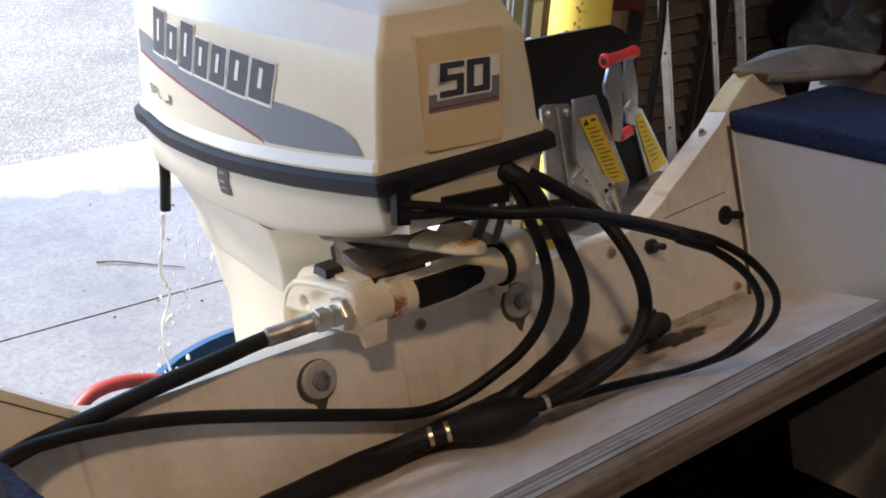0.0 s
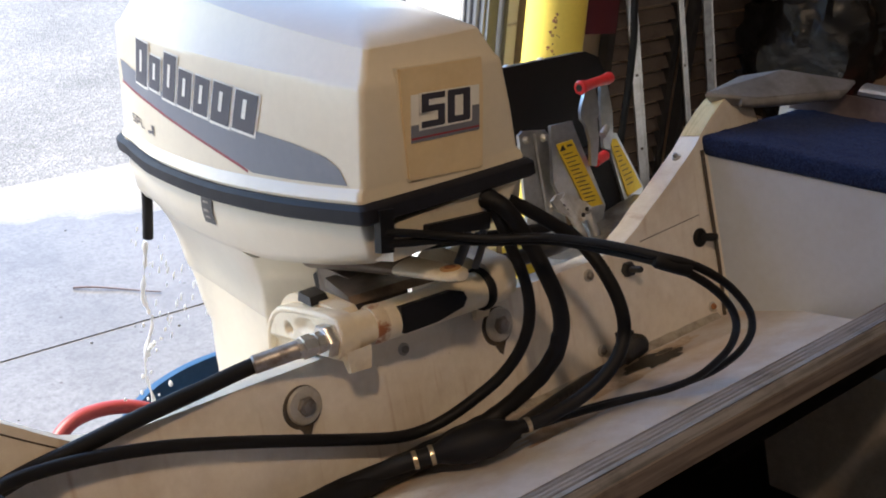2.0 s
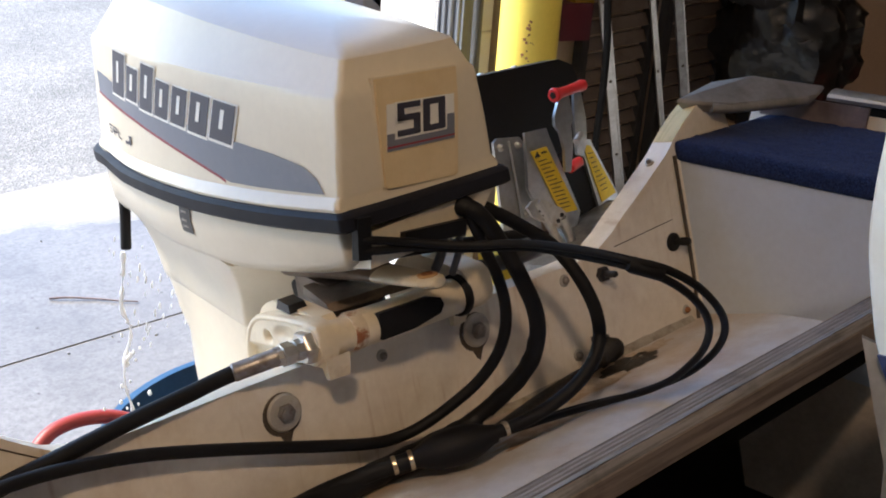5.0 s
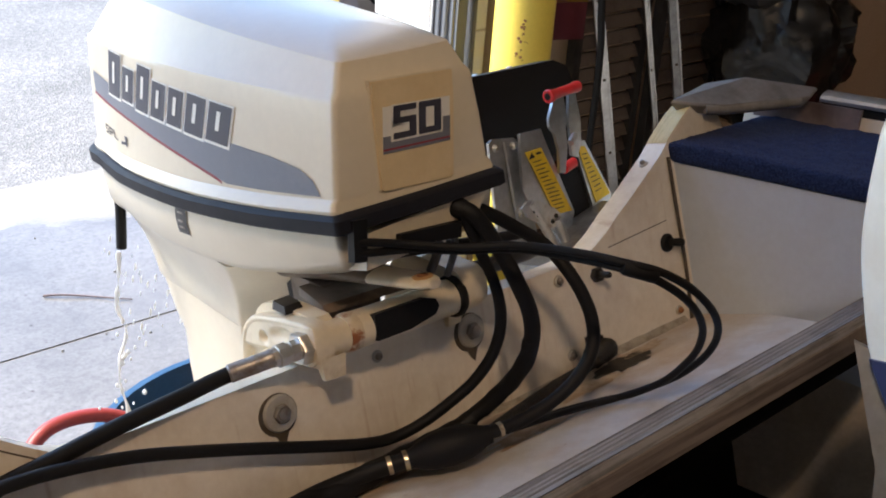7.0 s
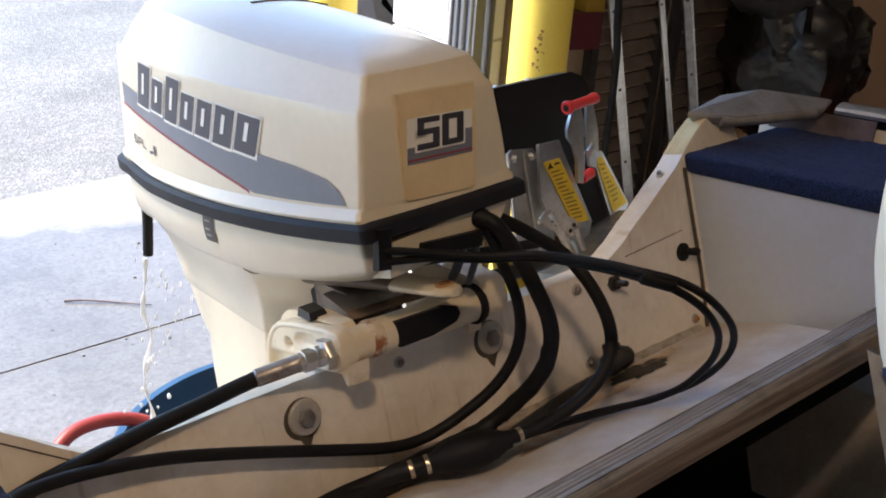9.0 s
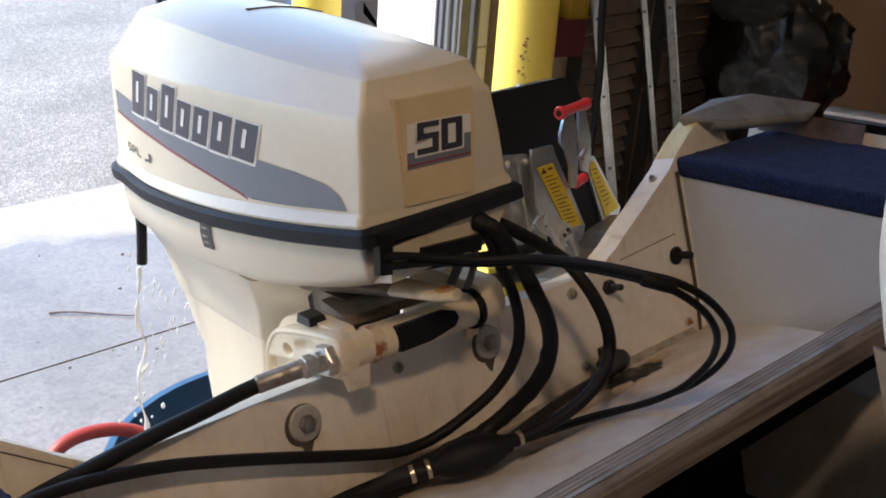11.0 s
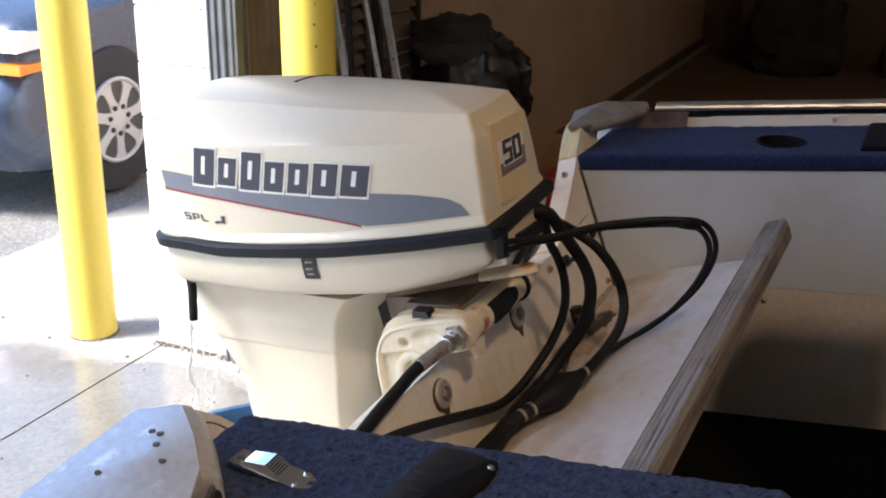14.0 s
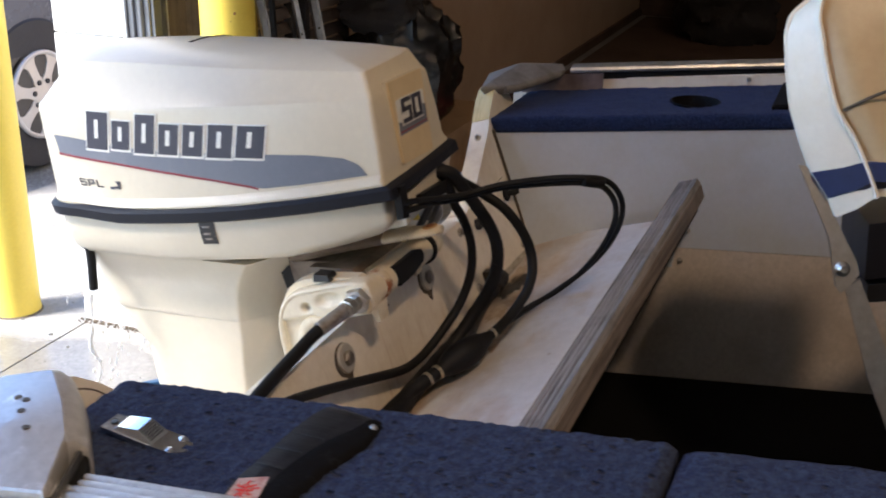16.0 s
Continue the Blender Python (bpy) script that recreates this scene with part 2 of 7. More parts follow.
DECAL_WHITE = surface("white decal", (0.80, 0.79, 0.74), 0.35, grain=0.015, bump=0.0)
DECAL_RED = surface("red decal", (0.27, 0.03, 0.045), 0.35, grain=0.02, bump=0.0)
BOAT_WHITE = surface("white boat paint", (0.81, 0.75, 0.65), 0.42, stain=(0.46, 0.35, 0.24), stain_scale=7, stain_at=(0.57, 0.88), grain=0.03, grain_scale=60, bump=0.3, bump_scale=70, bump_dist=0.0015)
SHELF_WHITE = deck_mat()
PANEL_WHITE = surface("white side panel", (0.585, 0.635, 0.695), 0.36, stain=(0.52, 0.54, 0.55), stain_scale=3, grain=0.02, bump=0.15, bump_scale=30)
WORN_LIP = streak_mat("weathered plywood lip", (0.29, 0.282, 0.29), (0.12, 0.117, 0.12), 0, (160, 160, 160), 0.75)
CARPET = carpet_mat("blue marine carpet", (0.044, 0.078, 0.205), (0.007, 0.013, 0.05), 0.05, 0.015)
WORN_CARPET = carpet_mat("worn blue marine carpet", (0.037, 0.068, 0.180), (0.008, 0.014, 0.040), 0.05, 0.012, (0.060, 0.097, 0.198))
CARPET_SHADE_BLACK = carpet_mat("black floor carpet and painted shade", (0.007, 0.007, 0.008), (0.003, 0.003, 0.003), 0.0, 0.0)
ALU = surface("dull aluminium", (0.62, 0.62, 0.62), 0.36, 1.0, stain=(0.40, 0.39, 0.38), stain_scale=14, stain_at=(0.45, 0.8), bump=0.3, bump_scale=120, stretch=(1, 1, 1))
ALU_BRIGHT = surface("extruded aluminium", (0.86, 0.86, 0.87), 0.38, 1.0, stain=(0.55, 0.54, 0.53), stain_scale=12, bump=0.1)
GALV = surface("galvanised steel", (0.42, 0.43, 0.44), 0.45, 0.9, stain=(0.27, 0.27, 0.27), stain_scale=25, stain_at=(0.4, 0.7), bump=0.2)
STEEL = surface("stainless steel", (0.62, 0.60, 0.56), 0.38, 1.0, stain=(0.42, 0.33, 0.24), stain_scale=40, stain_at=(0.55, 0.8), bump=0.1)
CHROME = surface("chrome plate", (0.86, 0.86, 0.87), 0.16, 1.0, stain=(0.4, 0.35, 0.3), stain_scale=120, stain_at=(0.66, 0.8), grain=0.01, bump=0.02, rough_var=0.04)
BOLT_STEEL = surface("weathered bolt steel", (0.30, 0.28, 0.26), 0.45, 0.8, stain=(0.18, 0.13, 0.09), stain_scale=60, bump=0.3)
WASHER = surface("grey painted washer", (0.47, 0.45, 0.40), 0.45, 0.2, stain=(0.33, 0.28, 0.2), stain_scale=40, bump=0.3)
RUSTY_CREAM = surface("rust-bitten cream paint", (0.66, 0.56, 0.40), 0.5, stain=(0.30, 0.11, 0.04), stain_scale=38, stain_at=(0.47, 0.57), bump=0.5, bump_scale=200)
STAIN_BROWN = surface("brown stain", (0.40, 0.29, 0.19), 0.6, stain=(0.58, 0.48, 0.37), stain_scale=30, stain_at=(0.42, 0.6))
GREASE = surface("black grease", (0.010, 0.009, 0.008), 0.45, stain=(0.05, 0.035, 0.02), stain_scale=50, bump=0.8, bump_scale=180, bump_dist=0.003)
BRASS = surface("tarnished brass", (0.72, 0.62, 0.44), 0.30, 1.0, stain=(0.25, 0.15, 0.08), stain_scale=90)
LOWER_WARM_TONE = surface("board toned for warm lamplight", (0.67, 0.60, 0.53), 0.5, stain=(0.50, 0.43, 0.36), stain_scale=4)
SEALANT = surface("old dark sealant", (0.075, 0.060, 0.042), 0.6, stain=(0.14, 0.10, 0.06), stain_scale=60)
RUST = surface("rusty steel", (0.22, 0.085, 0.035), 0.75, stain=(0.42, 0.20, 0.08), stain_scale=80, stain_at=(0.45, 0.6), bump=0.7, bump_scale=260)
RED_RUBBER = surface("red rubber", (0.24, 0.030, 0.028), 0.5, bump=0.1)
RED_GRIP = surface("red vinyl grip", (0.72, 0.04, 0.045), 0.3, bump=0.05)
TUB_BLUE = surface("blue plastic tub", (0.018, 0.062, 0.14), 0.4, stain=(0.03, 0.085, 0.17), stain_scale=6, bump=0.15)
DEAD_LEAF = surface("dead leaf", (0.34, 0.13, 0.10), 0.6, stain=(0.22, 0.09, 0.06), stain_scale=60, bump=0.3)
DIRT = surface("brown dirt", (0.10, 0.080, 0.058), 0.9, stain=(0.20, 0.155, 0.11), stain_scale=60, bump=0.5)
LEAF = (0.846, 1.68)
WATER = clear_mat("water", (0.95, 0.98, 1.0))
FOAM = surface("aerated water", (0.86, 0.88, 0.90), 0.15, grain=0.02, bump=0.3, bump_scale=160)
for nd in FOAM.node_tree.nodes:
    if nd.type == "BSDF_PRINCIPLED":
        nd.inputs["Transmission Weight"].default_value = 0.25
        nd.inputs["IOR"].default_value = 1.2
LABEL_YELLOW = surface("yellow warning label", (0.72, 0.52, 0.03), 0.5, bump=0.0)
INK = surface("black ink", (0.02, 0.02, 0.02), 0.5, bump=0.0)
VINYL_WHITE = surface("ivory vinyl", (0.79, 0.74, 0.64), 0.40, stain=(0.70, 0.62, 0.48), stain_scale=6, grain=0.02, bump=0.25, bump_scale=300, bump_dist=0.0006)
VINYL_TAN = surface("tan vinyl", (0.50, 0.37, 0.21), 0.42, stain=(0.42, 0.29, 0.15), stain_scale=6, grain=0.02, bump=0.25, bump_scale=300, bump_dist=0.0006)
BLACK_VINYL = surface("black vinyl", (0.012, 0.012, 0.016), 0.42, bump=0.25, bump_scale=300)
VINYL_NAVY = surface("navy vinyl", (0.025, 0.035, 0.10), 0.42, bump=0.25, bump_scale=300)
CAR_PAINT = surface("grey car paint", (0.052, 0.074, 0.120), 0.28, 0.3, grain=0.02, bump=0.0, coat=0.8)
TRACK_GREY = surface("dull zinc track", (0.20, 0.205, 0.22), 0.45, 0.5, stain=(0.12, 0.12, 0.125), stain_scale=3, grain=0.02, bump=0.05)
LOUVRE_BROWN = surface("brown louvre stain", (0.115, 0.088, 0.075), 0.6, stain=(0.06, 0.045, 0.04), stain_scale=9)
CAR_TRIM = surface("car plastic trim", (0.055, 0.06, 0.068), 0.5)
TYRE = surface("tyre rubber", (0.032, 0.036, 0.046), 0.8, bump=0.3)
WHEEL_SILVER = surface("silver wheel cover", (0.52, 0.54, 0.57), 0.35, 0.35, grain=0.02, bump=0.0)
LENS_CLEAR = surface("clear lamp lens", (0.78, 0.80, 0.82), 0.12, coat=0.6, grain=0.03, bump=0.3, bump_scale=60)
LENS_AMBER = surface("amber lamp lens", (0.82, 0.28, 0.03), 0.15, coat=0.6, bump=0.2, bump_scale=90)
GLASS_DARK = surface("dark window glass", (0.02, 0.025, 0.03), 0.05, spec=0.8, bump=0.0)
STRAP_BLACK = surface("black webbing", (0.006, 0.006, 0.007), 0.75, spec=0.08, stain=(0.014, 0.015, 0.017), stain_scale=70, stain_at=(0.56, 0.7), bump=0.5, bump_scale=260, bump_dist=0.0015)
STRAP_SATIN = streak_mat("satin black webbing", (0.011, 0.011, 0.014), (0.005, 0.005, 0.007), 1, (260, 60, 60), 0.42, bump=0.6, dist=0.0008)
STRAP_SATIN.node_tree.nodes["Principled BSDF"].inputs["Specular IOR Level"].default_value = 0.25
TAG_PINK = surface("faded pink tag", (0.58, 0.42, 0.38), 0.5, stain=(0.42, 0.20, 0.18), stain_scale=90, stain_at=(0.45, 0.6))
BARE_PLY = streak_mat("bare plywood edge", (0.66, 0.54, 0.28), (0.42, 0.32, 0.14), 0, (300, 620, 12), 0.7, amount=(0.48, 0.70))
DARK_CLOTH = surface("dark cloth", (0.018, 0.016, 0.018), 0.85, stain=(0.04, 0.035, 0.033), stain_scale=12)
BAG_BLACK = surface("black plastic bag", (0.012, 0.012, 0.013), 0.18, bump=0.6, bump_scale=25, bump_dist=0.01)
CARDBOARD = surface("cardboard", (0.33, 0.21, 0.11), 0.85, stain=(0.24, 0.15, 0.08), stain_scale=5)
CAP_DULL = surface("dull grey alloy", (0.30, 0.285, 0.27), 0.55, 0.5, stain=(0.20, 0.185, 0.17), stain_scale=16, stain_at=(0.42, 0.7), bump=0.2, bump_scale=90)
# pale blotches put patches of reflected sky into the colour, beside the scuffs
CAP_ALU = surface("oxidised alloy with painted sky patches", (0.60, 0.60, 0.605), 0.36, 0.5, stain=(0.84, 0.84, 0.86), stain_scale=24, stain_at=(0.58, 0.66), bump=0.2, bump_scale=90)
EDGE_WOOD = streak_mat("worn brown edge", (0.20, 0.165, 0.145), (0.085, 0.066, 0.056), 0, (120, 120, 120), 0.75)
HULL_BROWN = surface("brown hull paint", (0.23, 0.175, 0.165), 0.35, 0.3, stain=(0.11, 0.08, 0.07), stain_scale=8, bump=0.1)
LIGHT_WALL = surface("white painted wall", (0.52, 0.50, 0.46), 0.8, stain=(0.6, 0.56, 0.5), stain_scale=2)
WOOD = streak_mat("weathered stud", (0.22, 0.175, 0.145), (0.15, 0.115, 0.09), 2, (50, 50, 50), 0.7)


def transom_mat():
    """Old white boat paint: cloudy yellowing, thin rusty runs, small chips."""
    m, n, l, p = nodes_of("old white transom paint")
    fine = noise_tex(n, l, coords(n, l, 55), 5)
    col = ramp(n, l, fine, [(0.3, (0.75, 0.69, 0.59)), (0.7, (0.84, 0.785, 0.685))])
    cloud = noise_tex(n, l, coords(n, l, (6, 6, 4.5)), 7, 0.68)
    col = mix(n, l, ramp(n, l, cloud, [(0.48, 0.0), (0.78, 0.75)]), col, (0.55, 0.45, 0.33))
    runs = noise_tex(n, l, coords(n, l, (48, 10, 2.6)), 6, 0.6)
    gate = noise_tex(n, l, coords(n, l, (5, 5, 7)), 3, 0.5)
    both = mix(n, l, 1.0, ramp(n, l, runs, [(0.56, 0.0), (0.74, 0.8)]), ramp(n, l, gate, [(0.46, 0.0), (0.62, 1.0)]), "MULTIPLY")
    col = mix(n, l, both, col, (0.42, 0.27, 0.16))
    chips = noise_tex(n, l, coords(n, l, (95, 95, 95)), 4, 0.6)
    col = mix(n, l, ramp(n, l, chips, [(0.70, 0.0), (0.74, 0.6)]), col, (0.33, 0.25, 0.17))
    l.new(col, p.inputs["Base Color"])
    l.new(ramp(n, l, cloud, [(0.3, 0.36), (0.7, 0.58)]), p.inputs["Roughness"])
    b = n.new("ShaderNodeBump")
    b.inputs["Strength"].default_value = 0.3
    b.inputs["Distance"].default_value = 0.0015
    l.new(fine, b.inputs["Height"])
    l.new(b.outputs["Normal"], p.inputs["Normal"])
    return m


TRANSOM_PAINT = transom_mat()


# ---- mesh helpers ----
def thing(name, base, label, category, group="", kind="", frame_m=WORLD):
    """An Empty at a thing's base; base is given in frame_m."""
    ob = new(name)
    ob.empty_display_size = 0.05
    ob.matrix_world = frame_m @ Matrix.Translation(base)
    ob["frame_shift"] = [-c for c in base]
    tagged(ob, label, category, group, kind)
    return ob


def part(name, bm, material, parent=None, label="", smooth=False, bevel=0.0, segs=2, angle=40):
    """Links a bmesh, given in its thing's frame, as one mesh object."""
    if bevel:
        es = [e for e in bm.edges if len(e.link_faces) == 2 and e.calc_face_angle(0) > radians(angle)]
        bmesh.ops.bevel(bm, geom=es, offset=bevel, segments=segs, affect="EDGES", profile=0.6, clamp_overlap=True)
    me = bpy.data.meshes.new(name)
    bmesh.ops.recalc_face_normals(bm, faces=bm.faces)
    bm.to_mesh(me)
    bm.free()
    me.materials.append(material)
    root = parent
    while root is not None and root.parent is not None:
        root = root.parent
    if root is not None and "frame_shift" in root:
        me.transform(Matrix.Translation(root["frame_shift"]))
    if smooth or bevel:
        for f in me.polygons:
            f.use_smooth = True
        me.set_sharp_from_angle(angle=radians(smooth if isinstance(smooth, (int, float)) and smooth > 1 else 38))
    ob = new(name, me)
    ob.parent = parent
    if label:
        ob["label"] = label
    return ob


def box(lo, hi, bm=None):
    bm = bm or bmesh.new()
    v = [bm.verts.new((x, y, z)) for z in (lo[2], hi[2]) for y in (lo[1], hi[1]) for x in (lo[0], hi[0])]
    for f in ((0, 2, 3, 1), (4, 5, 7, 6), (0, 1, 5, 4), (1, 3, 7, 5), (3, 2, 6, 7), (2, 0, 4, 6)):
        bm.faces.new([v[i] for i in f])
    return bm


def prism(outline, axis, a, b, bm=None):
    """A closed outline of pairs, drawn out along axis (0, 1, 2) from a to b."""
    bm = bm or bmesh.new()

    def at(p, h):
        q = list(p)
        q.insert(axis, h)
        return q
    lo = [bm.verts.new(at(p, a)) for p in outline]
    hi = [bm.verts.new(at(p, b)) for p in outline]
    n = len(outline)
    bm.faces.new(lo[::-1])
    bm.faces.new(hi)
    for i in range(n):
        bm.faces.new((lo[i], lo[(i + 1) % n], hi[(i + 1) % n], hi[i]))
    return bm


def basis(d):
    d = Vector(d).normalized()
    s = Vector((0, 0, 1)) if abs(d.z) < 0.9 else Vector((1, 0, 0))
    u = d.cross(s).normalized()
    return u, u.cross(d).normalized(), d


def lathe(a, b, profile, seg=24, bm=None):
    """Turns a profile of (distance along a to b, radius) round the axis from a to b."""
    bm = bm or bmesh.new()
    a, b = Vector(a), Vector(b)
    u, v, d = basis(b - a)
    rings = []
    for h, r in profile:
        c = a + d * h
        rings.append([bm.verts.new(c + (u * math.cos(k) + v * math.sin(k)) * max(r, 1e-5)) for k in (2 * math.pi * i / seg for i in range(seg))])
    for p, q in zip(rings, rings[1:]):
        for i in range(seg):
            bm.faces.new((p[i], p[(i + 1) % seg], q[(i + 1) % seg], q[i]))
    bm.faces.new(rings[0][::-1])
    bm.faces.new(rings[-1])
    return bm


def smooth_path(pts, per=8):
    """Catmull-Rom through the points."""
    p = [Vector(q) for q in pts]
    p = [2 * p[0] - p[1]] + p + [2 * p[-1] - p[-2]]
    out = []
    for i in range(1, len(p) - 2):
        for k in range(per):
            t = k / per
            a, b, c, d = p[i - 1], p[i], p[i + 1], p[i + 2]
            out.append(0.5 * (2 * b + (c - a) * t + (2 * a - 5 * b + 4 * c - d) * t * t + (3 * b - a - 3 * c + d) * t ** 3))
    out.append(p[-2])
    return out


def tube(pts, r, seg=10, per=8, bm=None, taper=None):
    """A round cable or hose along a smooth path; r a number, or a function of 0..1."""
    bm = bm or bmesh.new()
    path = smooth_path(pts, per)
    rings = []
    u = None
    for i, c in enumerate(path):
        d = (path[min(i + 1, len(path) - 1)] - path[max(i - 1, 0)]).normalized()
        if u is None:
            u = basis(d)[0]
        u = (u - d * u.dot(d)).normalized()
        v = d.cross(u)
        rr = r(i / (len(path) - 1)) if callable(r) else r
        rings.append([bm.verts.new(c + (u * math.cos(k) + v * math.sin(k)) * rr) for k in (2 * math.pi * j / seg for j in range(seg))])
    for p, q in zip(rings, rings[1:]):
        for i in range(seg):
            bm.faces.new((p[i], p[(i + 1) % seg], q[(i + 1) % seg], q[i]))
    bm.faces.new(rings[0][::-1])
    bm.faces.new(rings[-1])
    return bm


def loft(rings, cap=True, bm=None, closed=True):
    bm = bm or bmesh.new()
    vs = [[bm.verts.new(p) for p in ring] for ring in rings]
    n = len(vs[0])
    for p, q in zip(vs, vs[1:]):
        for i in range(n if closed else n - 1):
            bm.faces.new((p[i], p[(i + 1) % n], q[(i + 1) % n], q[i]))
    if cap:
        bm.faces.new(vs[0][::-1])
        bm.faces.new(vs[-1])
    return bm


def hexa(bottom, top, bm=None):
    """A block between two quads of corners, given in the same order."""
    return loft([bottom, top], True, bm)


def lerp(a, b, t):
    return a + (b - a) * t


def table(pts, x):
    """Linear look-up in pairs."""
    if x <= pts[0][0]:
        return pts[0][1]
    for (x0, y0), (x1, y1) in zip(pts, pts[1:]):
        if x <= x1:
            return lerp(y0, y1, (x - x0) / (x1 - x0))
    return pts[-1][1]


# ---- ground and garage ----
def structure(name, bm, material, label, category, **kw):
    ob = part(name, bm, material, None, "", **kw)
    return tagged(ob, label, category, "", "structure")


structure("ground", box((-400, -400, GROUND - 0.3), (400, 400, GROUND - 0.012)), ASPHALT, "coarse grey asphalt driveway in full sun", "ground")
structure("floor", box((-9.0, -7.0, GROUND - 0.2), (10.0, 1.999, GROUND)), SLAB, "pale concrete garage floor, wet beside the tub", "floor", bevel=0.004, segs=1)
structure("pavement", box((-9.0, 2.011, GROUND - 0.2), (9.0, 3.272, GROUND)), APRON, "pale concrete apron outside the garage door", "pavement", bevel=0.006, segs=1)
structure("joint_strip", box((-9.0, 1.99, GROUND - 0.15), (9.0, 2.018, GROUND - 0.004)), JOINT, "dark filler in the slab joint", "joint")

WALL_IN, WALL_OUT, TOP = 1.70, 2.04, 2.7
JAMB = 1.60
# unseen header; its height is set by the sun and sky it lets in
HEAD = 2.4
structure("wall_front", box((JAMB + 0.40, WALL_IN, GROUND), (10.0, WALL_OUT, TOP)), TAN_WALL, "tan painted garage front wall beside the open door", "wall")
structure("wall_front_west", box((-9.0, WALL_IN, GROUND), (-5.0, WALL_OUT, TOP)), TAN_WALL, "unseen garage wall past the door, placed to limit side light", "wall")
structure("unseen_door_header", box((-5.0, WALL_IN, HEAD), (JAMB + 0.4, WALL_OUT, TOP)), TAN_WALL, "unseen header over the garage door, height set for the light", "wall")
structure("wall_back", box((9.3, -7.2, GROUND), (9.6, WALL_IN, TOP)), BROWN_WALL, "dark brown wall deep in the garage", "wall")
# unseen walls and ceiling close the room and set its bounced light
structure("wall_south", box((-9.0, -7.3, GROUND), (9.6, -7.0, TOP)), LIGHT_WALL, "unseen wall closing the rear of the garage", "wall")
structure("wall_west", box((-9.3, -7.3, GROUND), (-9.0, WALL_IN, TOP)), LIGHT_WALL, "unseen side wall closing the garage", "wall")
structure("ceiling", box((-9.3, -7.3, TOP), (9.6, WALL_OUT, TOP + 0.15)), LIGHT_WALL, "unseen plain ceiling closing the garage", "ceiling")


# ---- unseen ceiling lamps: one inferred from cable shadows, two added as fill ----
def unseen_ceiling_lamp(x, y, power):
    t = thing("unseen_ceiling_lamp", (x, y, TOP), "unseen round ceiling lamp with an opal bowl", "ceiling light", "ceiling lights")
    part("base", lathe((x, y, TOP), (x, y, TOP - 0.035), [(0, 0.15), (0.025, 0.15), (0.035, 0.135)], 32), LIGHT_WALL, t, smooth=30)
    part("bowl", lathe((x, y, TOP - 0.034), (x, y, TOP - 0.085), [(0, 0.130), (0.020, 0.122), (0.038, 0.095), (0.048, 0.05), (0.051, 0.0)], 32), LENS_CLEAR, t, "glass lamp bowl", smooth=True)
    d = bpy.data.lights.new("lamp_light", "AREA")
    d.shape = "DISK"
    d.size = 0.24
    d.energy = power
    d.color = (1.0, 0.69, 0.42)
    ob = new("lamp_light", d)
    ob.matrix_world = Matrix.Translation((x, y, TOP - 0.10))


unseen_ceiling_lamp(-1.65, -1.42, 12.5)
# two unseen fill lamps, added to brighten the interior and the far wall
unseen_ceiling_lamp(1.0, -4.6, 4.0)
unseen_ceiling_lamp(4.8, -1.2, 5.0)

# the jamb: white-painted concrete blocks, one above the other, with struck joints
jamb = structure("wall_jamb", box((JAMB + 0.012, WALL_IN + 0.012, GROUND), (JAMB + 0.40, WALL_OUT - 0.012, HEAD)), MORTAR, "white painted block jamb of the garage door", "wall")
H = 0.2032


def block_mesh(d0, d1):
    bm = box((JAMB, d0, 0), (JAMB + 0.395, d1, H - 0.005))
    es = [e for e in bm.edges]
    bmesh.ops.bevel(bm, geom=es, offset=0.005, segments=1, affect="EDGES")
    me = bpy.data.meshes.new("block")
    bm.to_mesh(me)
    bm.free()
    me.materials.append(WHITE_BLOCK)
    return me


long_block = block_mesh(WALL_IN + 0.055, WALL_OUT)
thin_block = block_mesh(WALL_IN, WALL_IN + 0.046)
for row in range(17):
    for me in (long_block, thin_block):
        ob = new("block", me)
        ob.parent = jamb
        ob.location = (random.uniform(-0.0015, 0.0015), random.uniform(-0.001, 0.001), GROUND + row * H - 0.121)

# door track and its angle iron, inside the jamb
track = thing("door_track", (1.66, 1.60, GROUND), "galvanised roller door track beside the jamb", "door track")
part("channel", prism([(1.56, 1.70), (1.56, 1.58), (1.60, 1.58), (1.60, 1.60), (1.575, 1.60), (1.575, 1.70)], 2, GROUND, 2.2), TRACK_GREY, track, bevel=0.003, segs=1)
part("angle_iron", prism([(1.66, 1.70), (1.66, 1.61), (1.672, 1.61), (1.672, 1.688), (1.74, 1.688), (1.74, 1.70)], 2, GROUND, 2.2), TRACK_GREY, track, bevel=0.002, segs=1)
for y, r in ((1.598, 0.006), (1.630, 0.010), (1.662, 0.007), (1.690, 0.005)):
    part("rib", lathe((1.558, y, GROUND), (1.558, y, 2.2), [(0, r), (3.24, r)], 12), TRACK_GREY, track, "rolled rib", smooth=True)
part("rail", lathe((1.625, 1.64, GROUND), (1.625, 1.64, 2.2), [(0, 0.016), (3.24, 0.016)], 14), ALU, track, smooth=True)
stud = thing("wall_stud", (1.86, 1.66, GROUND), "bare wooden stud fixed to the wall", "stud")
part("post", box((1.80, 1.62, GROUND), (1.92, 1.695, 2.25)), WOOD, stud, bevel=0.004)


